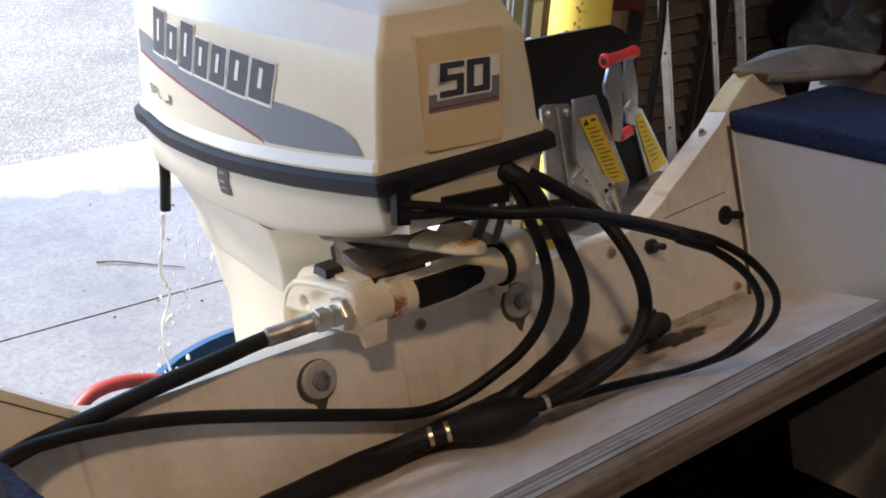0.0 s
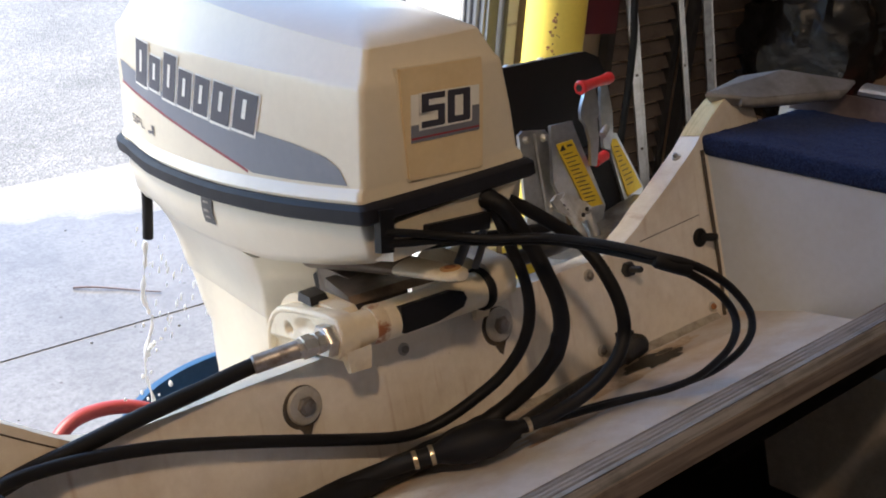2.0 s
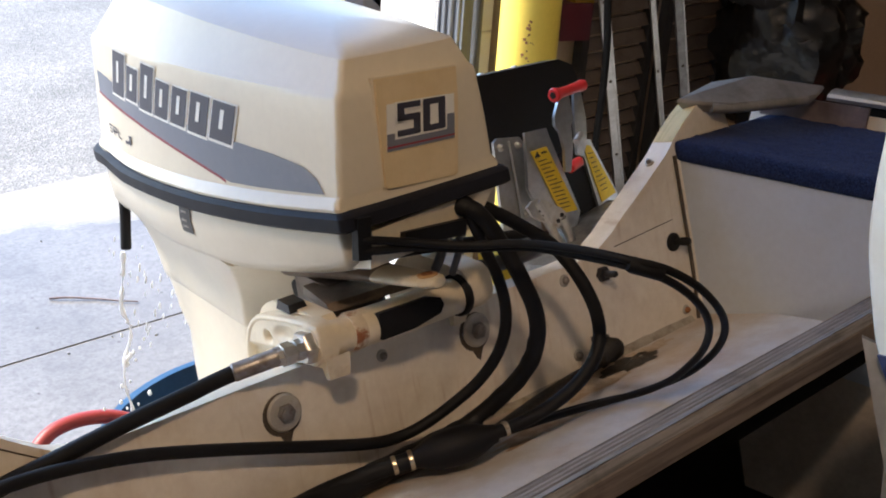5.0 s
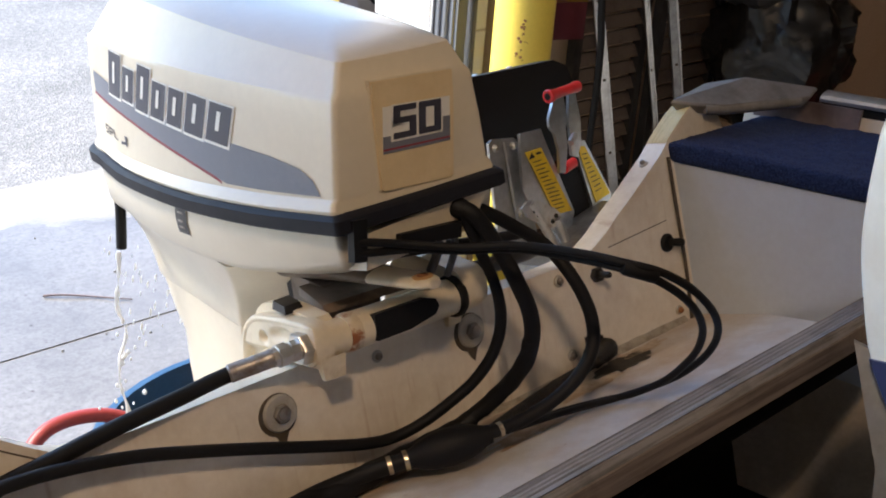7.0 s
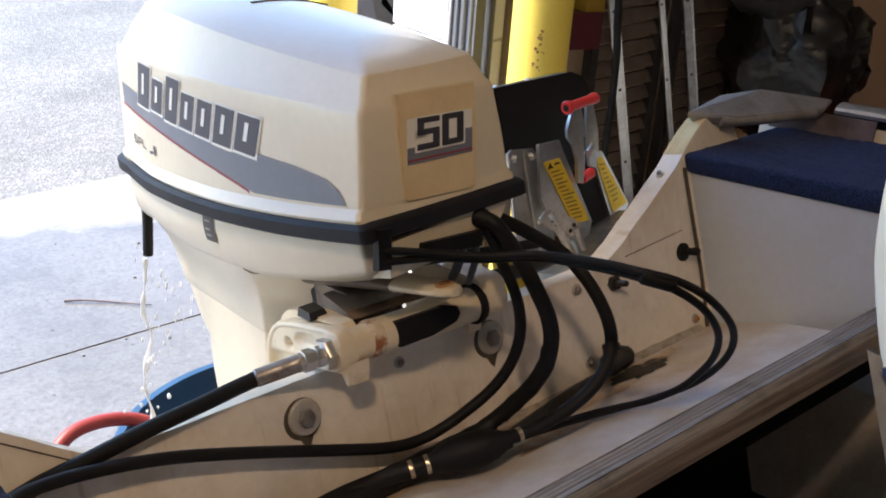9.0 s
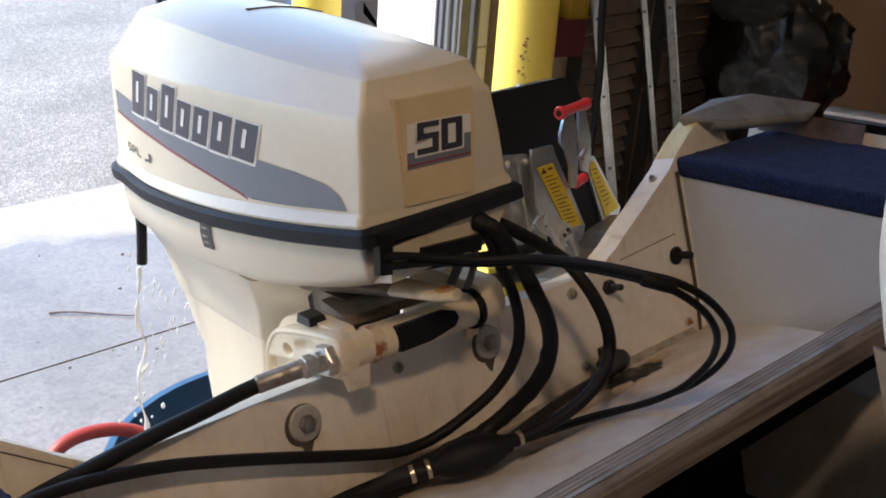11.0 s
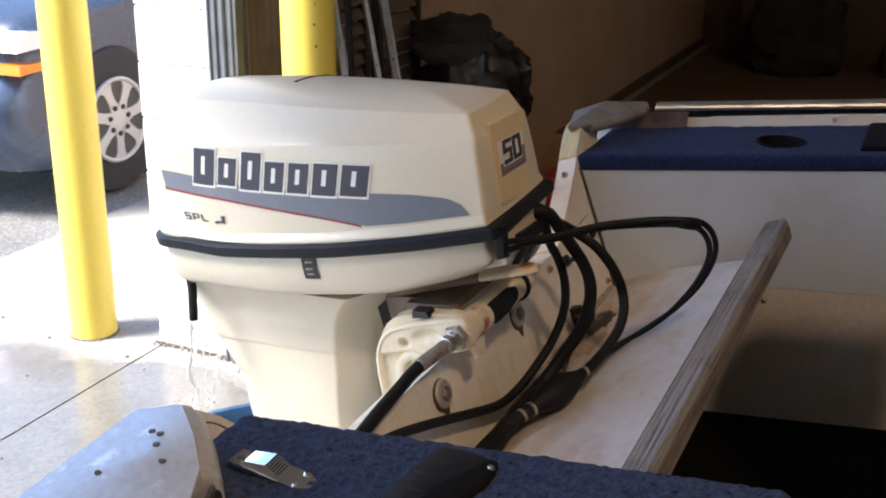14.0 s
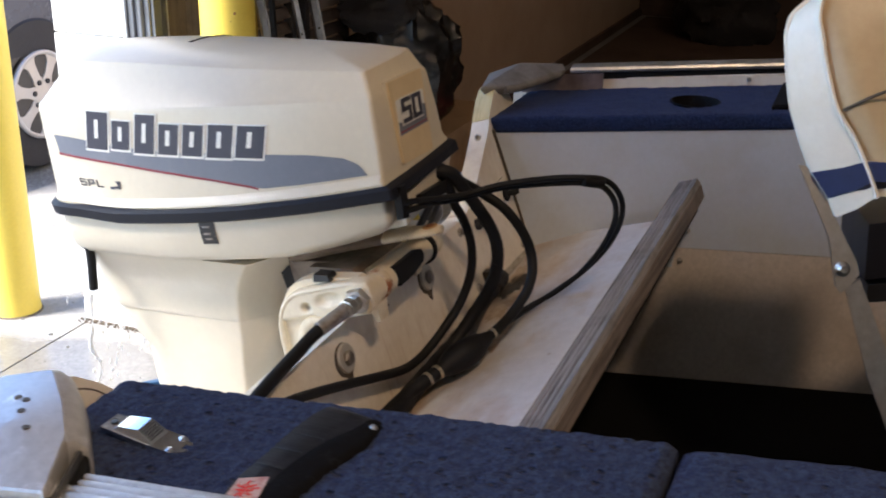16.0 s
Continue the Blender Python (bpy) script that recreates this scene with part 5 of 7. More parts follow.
pt_clamp = clamp(0.100, 0.140, False)
part("clamp_collar", lathe((0.090, -0.042, 0.081), (0.102, -0.042, 0.081), [(0, 0.028), (0.003, 0.0295), (0.009, 0.0295), (0.012, 0.028)], 26), BLACK_RUBBER, motor, "dark rubber collar", smooth=True)
part("clamp_tongue", loft([[(0.102, -0.004, 0.075), (0.136, -0.004, 0.075), (0.136, -0.026, 0.075), (0.102, -0.026, 0.075)], [(0.106, -0.003, 0.030), (0.128, -0.003, 0.030), (0.128, -0.010, 0.030), (0.106, -0.010, 0.030)]]), CREAM_CAST, pt_clamp, bevel=0.004)
# steering ram nut and crimped hose end
part("ram_nut", lathe((-0.138, -0.040, 0.0875), (-0.156, -0.0405, 0.0882), [(0, 0.0205), (0.002, 0.0218), (0.015, 0.0218), (0.018, 0.0195)], 6), STEEL, motor, "plated hexagon nut", bevel=0.0012)
part("ram_coupling", lathe((-0.154, -0.0405, 0.0882), (-0.190, -0.0365, 0.0885), [(0, 0.0140), (0.010, 0.0140), (0.011, 0.0122), (0.015, 0.0122), (0.016, 0.0150), (0.028, 0.0150), (0.029, 0.0125), (0.033, 0.0125), (0.036, 0.0118)], 8), STEEL, motor, "plated steering coupling", bevel=0.0008)

# ---- transom fittings ----
def washer_bolt(x, z):
    b = thing("mounting_bolt", (x, 0, z), "grey washer and steel bolt with dark sealant on the transom", "bolt", "motor mounting bolts", frame_m=BOAT)
    bm = lathe((x - 0.002, 0.001, z - 0.002), (x - 0.002, -0.002, z - 0.002), [(0, 0.0285), (0.003, 0.027)], 30)
    prism([(x - 0.014, z - 0.022), (x + 0.010, z - 0.024), (x + 0.003, z - 0.038), (x, z - 0.045), (x - 0.005, z - 0.040)], 1, -0.0016, 0.001, bm)
    part("sealant", bm, SEALANT, b, "dark smeared sealant")
    part("washer", lathe((x, 0.0, z), (x, -0.0062, z), [(0, 0.0245), (0.004, 0.0245), (0.0062, 0.0225)], 32), WASHER, b, smooth=30)
    part("nut", lathe((x, -0.006, z), (x, -0.0125, z), [(0, 0.0125), (0.005, 0.0125), (0.0065, 0.011)], 6), BOLT_STEEL, b, bevel=0.001)
    part("bolt_end", lathe((x, -0.012, z), (x, -0.0155, z), [(0, 0.0078), (0.0025, 0.0078), (0.0035, 0.006)], 14), BOLT_STEEL, b, smooth=True)
    return b


washer_bolt(-0.1755, 0.0065)
washer_bolt(0.1500, 0.0095)


def screw(x, y, z, r, label, mat=BOLT_STEEL, frame_m=BOAT, d=(0, -1, 0)):
    s = thing("screw", (x, y, z), label, "screw", "screws in the transom", frame_m=frame_m)
    p, d = Vector((x, y, z)), Vector(d)
    part("washer", lathe(p, p + d * 0.003, [(0, r), (0.002, r), (0.003, r * 0.9)], 18), WASHER, s, smooth=True)
    part("head", lathe(p + d * 0.0025, p + d * 0.009, [(0, r * 0.62), (0.004, r * 0.6), (0.0065, r * 0.35)], 10), mat, s, smooth=True)
    return s


screw(-0.0145, 0, 0.0268, 0.0085, "small steel screw in a cup washer on the transom")
screw(0.3360, 0, 0.0275, 0.0095, "painted-over screw head in the transom")
screw(0.3410, 0, -0.0930, 0.0090, "small steel screw low in the transom")
screw(0.6030, 0, -0.1015, 0.0080, "small rusty screw near the transom corner", RUST)
screw(0.5885, 0.021, 0.1512, 0.0075, "small steel screw in the transom's top edge", d=(-0.5, 0, 0.86))
stud = thing("threaded_stud", (0.418, 0, 0.012), "black threaded stud with a nut on the transom", "stud", frame_m=BOAT)
part("rod", lathe((0.418, 0.0, 0.014), (0.4125, -0.036, 0.018), [(0, 0.0055), (0.034, 0.0055), (0.0365, 0.004)], 12), BLACK_PLASTIC, stud, smooth=True)
part("nut", lathe((0.418, 0.0, 0.014), (0.4162, -0.012, 0.0153), [(0, 0.0125), (0.009, 0.0125), (0.012, 0.010)], 6), BLACK_PLASTIC, stud, bevel=0.001)
plug = thing("rubber_plug", (0.594, 0, 0.018), "black rubber plug with a knob near the transom corner", "plug", frame_m=BOAT)
part("disc", lathe((0.594, 0.001, 0.018), (0.594, -0.006, 0.018), [(0, 0.0155), (0.004, 0.0155), (0.007, 0.012)], 22), BLACK_RUBBER, plug, smooth=30)
part("knob", lathe((0.597, -0.004, 0.018), (0.606, -0.026, 0.017), [(0, 0.006), (0.018, 0.007), (0.025, 0.005)], 14), BLACK_RUBBER, plug, smooth=True)
# seam between transom and side box, and the pencil-thin joint across the knee
seam = thing("corner_seam", (0.61, -0.004, -0.12), "dark open seam in the boat's aft corner", "seam", kind="structure", frame_m=BOAT)
part("gap", tube([(0.622, -0.004, 0.156), (0.627, -0.004, 0.05), (0.632, -0.003, -0.04), (0.630, -0.003, -0.124)], 0.0032, 8, 6), SEALANT, seam)
joint = thing("knee_joint", (0.5, -0.001, 0.04), "hairline joint in the transom paint", "joint", kind="structure", frame_m=BOAT)
part("line", loft([[(0.455, -0.0005, 0.047), (0.455, -0.0005, 0.0485), (0.455, 0.001, 0.0485), (0.455, 0.001, 0.047)], [(0.60, -0.0005, 0.054), (0.60, -0.0005, 0.0552), (0.60, 0.001, 0.0552), (0.60, 0.001, 0.054)]]), SEALANT, joint)
ply = thing("ply_line", (-0.55, -0.001, 0.12), "dark glue line along the edge of the transom knee", "joint", kind="structure", frame_m=BOAT)
part("line", tube([(-0.448, 0.0, 0.0495), (-0.466, 0.0, 0.0600), (-0.505, 0.0, 0.0863), (-0.5427, 0.0, 0.1121), (-0.60, 0.0, 0.148), (-0.645, 0.0, 0.184), (-0.675, 0.0, 0.213), (-0.705, 0.0, 0.229)], 0.0011, 6, 6), SEALANT, ply)
# caulk along the foot of the transom
caulk = bmesh.new()
rings = []
for i in range(60):
    x = lerp(-0.60, 0.615, i / 59)
    r = 0.006 + 0.004 * noise.noise(Vector((x * 30, 3, 1))) + (0.003 if 0.40 < x < 0.60 else 0)
    rings.append([(x, 0.002, -0.130), (x, 0.002, -0.121 + r), (x, -r * 0.7, -0.1215 + r * 0.35), (x, -r * 1.3, -0.130)])
loft(rings, True, caulk)
cb = tagged(part("sealant_bead", caulk, surface("greyed caulk", (0.42, 0.38, 0.31), 0.7, stain=(0.22, 0.18, 0.13), stain_scale=40), None, smooth=50), "dirty caulk along the foot of the transom", "sealant", "", "structure")
cb.matrix_world = BOAT
# bilge fitting low on the deck, greasy
fit = thing("hose_fitting", (0.385, -0.03, -0.12), "black greasy hose fitting on the deck against the transom", "hose fitting", frame_m=BOAT)
part("body", lathe((0.330, -0.030, -0.108), (0.405, -0.028, -0.092), [(0, 0.010), (0.022, 0.011), (0.026, 0.015), (0.045, 0.0155), (0.050, 0.018), (0.066, 0.0175), (0.074, 0.012)], 10), GREASE, fit, bevel=0.0015)
part("elbow", tube([(0.335, -0.031, -0.107), (0.26, -0.034, -0.110), (0.17, -0.05, -0.112), (0.07, -0.075, -0.111), (-0.02, -0.09, -0.108)], 0.0078, 10, 5), GREASE, fit, smooth=True)
part("clip", lathe((0.352, -0.022, -0.094), (0.364, -0.020, -0.088), [(0, 0.008), (0.012, 0.008)], 8), GREASE, fit, bevel=0.001)
part("bracket", box((0.372, -0.022, -0.112), (0.392, -0.002, -0.074)), GREASE, fit, bevel=0.003)
# old grease and rust wiped over the deck round the fitting and under the cables
rs = random.Random(5)
for cx, cy, rx, ry, nm in ((0.40, -0.045, 0.062, 0.026, "grease_smear"), (0.30, -0.060, 0.075, 0.022, "rust_smear"), (0.16, -0.105, 0.09, 0.020, "rust_smear"), (0.47, -0.030, 0.05, 0.014, "rust_smear")):
    bm = bmesh.new()
    zz = lambda y: -0.124 + 0.010 * (-y / 0.35) + 0.0009
    ring = []
    for k in range(40):
        a = 2 * math.pi * k / 40
        r = 1 + 0.45 * noise.noise(Vector((2.3 * math.cos(a), 2.3 * math.sin(a), cx * 30))) + rs.uniform(-0.12, 0.12)
        x, y = cx + rx * r * math.cos(a), min(-0.004, cy + ry * r * math.sin(a))
        ring.append(bm.verts.new((x, y, zz(y))))
    bm.faces.new(ring)
    part(nm, bm, GREASE if nm == "grease_smear" else STAIN_BROWN, deck, "old brown smear on the deck paint")


# ---- cables and hoses ----
def cable(name, pts, r, label, category="cable", mat=BLACK_RUBBER, seg=12, per=7, group="cables at the transom", frame_m=BOAT, base=None):
    c = thing(name, base or pts[-1], label, category, group, frame_m=frame_m)
    part("sheath", tube(pts, r, seg, per), mat, c, smooth=True)
    return c


cable("battery_cable", [(0.046, -0.146, 0.220), (0.053, -0.150, 0.202), (0.064, -0.146, 0.180), (0.0773, -0.1390, 0.1513), (0.086, -0.1410, 0.1222), (0.0935, -0.1391, 0.0888), (0.0965, -0.1335, 0.0600), (0.0945, -0.1245, 0.0318), (0.0850, -0.1090, 0.0012), (0.0660, -0.0900, -0.0260), (0.0384, -0.0720, -0.0460), (0.0060, -0.0530, -0.0640), (-0.0300, -0.0380, -0.0735), (-0.0742, -0.0310, -0.0688), (-0.1514, -0.0300, -0.0426), (-0.2308, -0.0290, -0.0138), (-0.3049, -0.0290, 0.0123), (-0.3744, -0.0300, 0.0347), (-0.4407, -0.0310, 0.0502), (-0.5040, -0.0380, 0.0615), (-0.5656, -0.0700, 0.0720), (-0.640, -0.16, 0.080)], 0.0078, "thick black battery cable looping along the transom")
c2 = cable("wiring_harness", [(0.044, -0.145, 0.222), (0.054, -0.161, 0.211), (0.068, -0.164, 0.190), (0.0780, -0.1650, 0.1700), (0.0887, -0.1697, 0.1426), (0.0960, -0.1780, 0.1076), (0.1073, -0.1775, 0.0731), (0.1150, -0.1686, 0.0383), (0.1150, -0.1532, 0.0051), (0.1085, -0.1262, -0.0291), (0.0930, -0.0980, -0.0560), (0.0690, -0.0760, -0.0765), (0.0380, -0.0590, -0.0920), (-0.010, -0.0480, -0.1010), (-0.080, -0.0440, -0.1030), (-0.15, -0.045, -0.103), (-0.26, -0.045, -0.100), (-0.40, -0.06, -0.105), (-0.60, -0.10, -0.105)], 0.0108, "taped black wiring harness looping to the deck", "wiring harness")
part("tape_wrap", tube([(0.1150, -0.1640, 0.0270), (0.1148, -0.1500, 0.0000), (0.1075, -0.1245, -0.0310), (0.0960, -0.1020, -0.0520), (0.0790, -0.0840, -0.0700)], lambda t: 0.0110 + 0.0006 * min(1, 8 * t) + 0.0004 * math.sin(t * 26), 12, 6), BLACK_RUBBER, c2, "shiny wrapped tape", smooth=True)
fuel = cable("fuel_line", [(0.080, -0.112, 0.216), (0.100, -0.127, 0.202), (0.126, -0.130, 0.184), (0.156, -0.135, 0.160), (0.1850, -0.1440, 0.1330), (0.1925, -0.1680, 0.1016), (0.2000, -0.1811, 0.0688), (0.2040, -0.1886, 0.0364), (0.2000, -0.1919, 0.0061), (0.1817, -0.1934, -0.0198), (0.1540, -0.1880, -0.0420), (0.1230, -0.1730, -0.0610), (0.0850, -0.1560, -0.0740), (0.0560, -0.1450, -0.0780), (0.036, -0.1365, -0.0785)], 0.0090, "black rubber fuel line with a primer bulb and brass clips", "fuel line")
A, B_ = Vector((-0.057, -0.0855, -0.0875)), Vector((0.034, -0.1360, -0.0800))
part("primer_bulb", lathe(A, B_, [(0, 0.012), (0.008, 0.0135), (0.02, 0.019), (0.035, 0.0235), (0.056, 0.0252), (0.078, 0.0235), (0.093, 0.019), (0.105, 0.0135), (0.113, 0.012)], 24), BLACK_RUBBER, fuel, "ribbed black primer bulb", smooth=True)
dirn = (B_ - A).normalized()
up = (Vector((0.085, -0.156, -0.074)) - B_).normalized()
for q, w, r in ((A - dirn * 0.026, dirn, 0.0122), (A - dirn * 0.004, dirn, 0.0130), (B_ - dirn * 0.006, dirn, 0.0130), (B_ + up * 0.020, up, 0.0100)):
    part("hose_clip", lathe(q, q + w * 0.006, [(0, r - 0.0008), (0.0006, r), (0.0054, r), (0.006, r - 0.0008)], 24), BRASS, fuel, "worn brass-coloured hose clip", smooth=30)
part("tail_hose", tube([tuple(A + dirn * 0.004), tuple(A - dirn * 0.03), (-0.12, -0.052, -0.094), (-0.20, -0.040, -0.098), (-0.34, -0.06, -0.104), (-0.48, -0.12, -0.105), (-0.6, -0.2, -0.105)], 0.0115, 12, 6), BLACK_RUBBER, fuel, smooth=True)
D = [(-0.113, -0.152, 0.219), (-0.085, -0.160, 0.211), (-0.05, -0.168, 0.200), (-0.001, -0.2, 0.185), (0.042, -0.25, 0.178), (0.068, -0.320, 0.166), (0.092, -0.368, 0.150), (0.1246, -0.3860, 0.1319), (0.1721, -0.3857, 0.0993), (0.2214, -0.3717, 0.0581), (0.2610, -0.3487, 0.0203), (0.2860, -0.3202, -0.0147), (0.2950, -0.2871, -0.0456), (0.2970, -0.2427, -0.0750), (0.2860, -0.1960, -0.0960), (0.262, -0.158, -0.1080), (0.185, -0.135, -0.104), (0.118, -0.125, -0.098), (0.03, -0.095, -0.100), (-0.08, -0.06, -0.104)]
cable("throttle_cable", D, 0.0050, "thin black control cable in a wide loop over the deck", group="control cables")
D2 = [(-0.113, -0.148, 0.205), (-0.085, -0.155, 0.200), (-0.047, -0.162, 0.193), (0.007, -0.19, 0.178), (0.05, -0.24, 0.171), (0.074, -0.312, 0.157), (0.094, -0.362, 0.142), (0.1228, -0.3800, 0.1225), (0.1668, -0.3770, 0.0899), (0.2074, -0.3630, 0.0544), (0.2415, -0.3397, 0.0185), (0.2667, -0.3066, -0.0190), (0.2750, -0.2740, -0.0480), (0.279, -0.232, -0.0780), (0.272, -0.180, -0.1020), (0.245, -0.140, -0.110), (0.185, -0.122, -0.106), (0.10, -0.11, -0.100), (0.0, -0.085, -0.104), (-0.10, -0.05, -0.105)]
cab2 = cable("shift_cable", D2, 0.0050, "thin black control cable beside its twin", group="control cables")
for o, q in (((0.088, -0.364, 0.1475), (0.122, -0.383, 0.1280)),):
    a, b = Vector(o), Vector(q)
    part("tape_wrap", lathe(a, b, [(0, 0.0080), (0.004, 0.0098), ((b - a).length - 0.004, 0.0098), ((b - a).length, 0.0080)], 12), BLACK_RUBBER, cab2, "black tape holding the pair", smooth=30)
hose = cable("steering_hose", [(-0.234, -0.0190, 0.0838), (-0.265, -0.0145, 0.0805), (-0.304, -0.0130, 0.0765), (-0.384, -0.0125, 0.0705), (-0.464, -0.0125, 0.0620), (-0.527, -0.0150, 0.056), (-0.60, -0.030, 0.045), (-0.645, -0.05, 0.036)], 0.0100, "thick black steering cable running past the clamp", "steering cable")
part("steel_sleeve", lathe((-0.186, -0.0375, 0.0888), (-0.240, -0.0175, 0.0834), [(0, 0.0112), (0.004, 0.0118), (0.006, 0.0112), (0.022, 0.0113), (0.024, 0.0117), (0.026, 0.0113), (0.050, 0.0114), (0.0555, 0.0118), (0.0578, 0.0106)], 20), surface("rust-streaked ferrule", (0.34, 0.32, 0.30), 0.40, 0.6, stain=(0.20, 0.15, 0.12), stain_scale=55, stain_at=(0.50, 0.72)), hose, "rust-streaked steel ferrule", smooth=30)


part("split_loom", tube([(0.0690, -0.0760, -0.0780), (0.0380, -0.0590, -0.0940), (-0.010, -0.0480, -0.1020), (-0.080, -0.0440, -0.1040), (-0.15, -0.046, -0.104), (-0.26, -0.044, -0.102), (-0.40, -0.058, -0.106), (-0.58, -0.10, -0.106)], lambda t: 0.0112 + 0.0053 * min(1, t * 5) + 0.0007 * math.sin(t * 60), 14, 8), BLACK_RUBBER, c2, "black split loom round the harness", smooth=True)


# ---- gunwales, corner caps, latch, strap ----
def extrude_rail(name, x_of, top_of, width, y0, y1, label, mat, ribs=0, sign=1, height=0.03):
    t = thing(name, (x_of(y0), y0, top_of(y0) - height), label, "gunwale rail")
    prof = [(0, -height), (0, -0.006), (0.003, -0.001)]
    if not ribs:
        prof += [(width * 0.25, 0.004), (width * 0.5, 0.006), (width * 0.75, 0.003)]
    prof += [(width - 0.004, -0.001), (width, -0.008), (width, -height)]
    n = 8
    rings = [[(x_of(lerp(y0, y1, i / n)) + sign * u, lerp(y0, y1, i / n), top_of(lerp(y0, y1, i / n)) + v) for u, v in prof] for i in range(n + 1)]
    part("extrusion", loft(rings), mat, t, smooth=25)
    for k in range(ribs):
        c, h = lerp(0.004, width - 0.004, (k + 0.5) / ribs), 0.465 * (width - 0.008) / ribs
        part("rib", loft([[(x_of(y) + sign * (c + u), y, top_of(y) + v) for u, v in ((-h, -0.0015), (-h * 0.8, 0.0010), (-h * 0.4, 0.0017), (h * 0.4, 0.0017), (h * 0.8, 0.0010), (h, -0.0015))] for y in (lerp(y0, y1, i / n) for i in range(n + 1))]), mat, t, smooth=50)
    return t


extrude_rail("gunwale_rail", lambda y: -0.859 - 0.16 * max(-0.25, y + 0.043) - 0.05 * min(0, y + 0.293), lambda y: NEAR_TOP + 0.016, 0.062, -0.055, -2.3, "ribbed aluminium gunwale strip beside the blue carpet", ALU_BRIGHT, ribs=5, sign=-1, height=0.007)
rail = extrude_rail("gunwale_rail", lambda y: far_out(y) + 0.002, lambda y: far_top(y) + 0.050, 0.045, -0.03, -2.3, "smooth aluminium gunwale rail above the white hull strip", ALU, ribs=0, sign=1, height=0.012)
# black strip holds the shade of the gap below the rail's overhang
part("rail_gap_shade", loft([[(far_out(y) + u, y, far_top(y) + w) for u, w in ((0.012, 0.020), (0.012, 0.040), (0.026, 0.040), (0.026, 0.020))] for y in (-0.03, -0.5, -1.2, -2.3)]), BLACK_RUBBER, rail, "black strip for the shaded gap under the rail")
rv = thing("rivet", (far_out(-0.42), -0.42, far_top(-0.42) + 0.012), "small alloy rivet in the hull strip", "rivet")
part("head", lathe((far_out(-0.42) + 0.006, -0.42, far_top(-0.42) + 0.012), (far_out(-0.42) - 0.002, -0.42, far_top(-0.42) + 0.012), [(0, 0.006), (0.004, 0.005), (0.008, 0.002)], 12), ALU, rv, smooth=True)

# starboard corner cap: a hipped sheet of scuffed aluminium with a rolled inner flange
cap = thing("corner_cap", (-0.85, 0.0, 0.18), "scuffed grey metal corner cap with drilled holes", "corner cap", "boat corner caps")
top = [(-0.785, 0.096, 0.240), (-0.762, 0.048, 0.247), (-0.806, 0.0, 0.243), (-0.850, -0.040, 0.235), (-0.918, -0.066, 0.215), (-0.936, 0.050, 0.208), (-0.942, 0.131, 0.201)]
bm = bmesh.new()
ctr = Vector((-0.856, 0.022, 0.2395))
outer = [Vector(p) for p in top]
loops = [[tuple(ctr.lerp(p, s)) for p in outer] for s in (0.02, 0.5, 0.98)]
loops.append([tuple(p + Vector((0, 0, -0.002))) for p in outer])
loops.append([tuple(p + (p - ctr) * 0.02 + Vector((0, 0, -0.008))) for p in outer])
loops.append([tuple(p + (p - ctr) * 0.02 + Vector((0, 0, -0.036 if k == 3 else -0.014))) for k, p in enumerate(outer)])
loft(loops, False, bm)
bm.faces.new(bm.verts[:7])
cap_tree = BVHTree.FromBMesh(bm)
part("plate", bm, CAP_ALU, cap, smooth=14)
fl = [(-0.768, 0.062, 0.240), (-0.760, 0.046, 0.240), (-0.793, 0.008, 0.237), (-0.832, -0.027, 0.231), (-0.852, -0.044, 0.226)]
rings = []
for i, q in enumerate(smooth_path(fl, 5)):
    q = Vector(q)
    n = Vector((0.66, -0.70, 0))
    rings.append([tuple(q + n * u + Vector((0, 0, w))) for u, w in ((-0.006, 0.004), (0.006, 0.002), (0.016, -0.008), (0.021, -0.026), (0.021, -0.045), (0.010, -0.045), (-0.006, -0.02))])
part("inner_flange", loft(rings), CAP_ALU, cap, "rolled grey inner edge", smooth=40)
flange = []
for q in smooth_path([(-0.846, -0.052, 0.213), (-0.884, -0.064, 0.209), (-0.919, -0.069, 0.203), (-0.932, -0.020, 0.199), (-0.940, 0.050, 0.195), (-0.946, 0.131, 0.188)], 4):
    q = Vector(q)
    n = (q - Vector((-0.856, 0.022, q.z))).normalized()
    flange.append([tuple(q + n * u + Vector((0, 0, w))) for u, w in ((-0.004, 0.003), (0.001, 0.003), (0.003, -0.012), (0.002, -0.017), (-0.004, -0.017))])
part("front_flange", loft(flange), CAR_TRIM, cap, "dark turned-down outer edge", smooth=35)
for q in ((-0.9435, 0.040, 0.189), (-0.9345, -0.038, 0.194)):
    part("rivet", lathe((q[0] + 0.003, q[1], q[2]), (q[0] - 0.004, q[1], q[2]), [(0, 0.0045), (0.004, 0.004), (0.007, 0.0015)], 12), ALU, cap, "bright rivet", smooth=True)
part("end_plug", tube([(-0.842, -0.048, 0.203), (-0.860, -0.062, 0.199), (-0.884, -0.070, 0.196)], 0.008, 12, 6), BLACK_RUBBER, cap, "dark rubber plug", smooth=True)
for dx, dy, dz in ((-0.819, 0.045, 0), (-0.821, 0.033, 0), (-0.839, 0.024, 0), (-0.858, 0.002, 0), (-0.889, 0.060, 0)):
    z = cap_tree.ray_cast(Vector((dx, dy, 0.5)), Vector((0, 0, -1)))[0]
    z = z.z if z else 0.23
    part("hole", lathe((dx, dy, z - 0.006), (dx, dy, z + 0.0008), [(0, 0.0042), (0.0068, 0.0042)], 12), SEALANT, cap, "drilled hole")
# port corner cap
cap2 = thing("corner_cap", (0.75, 0.0, 0.23), "grey weathered corner cap over the transom post", "corner cap", "boat corner caps")
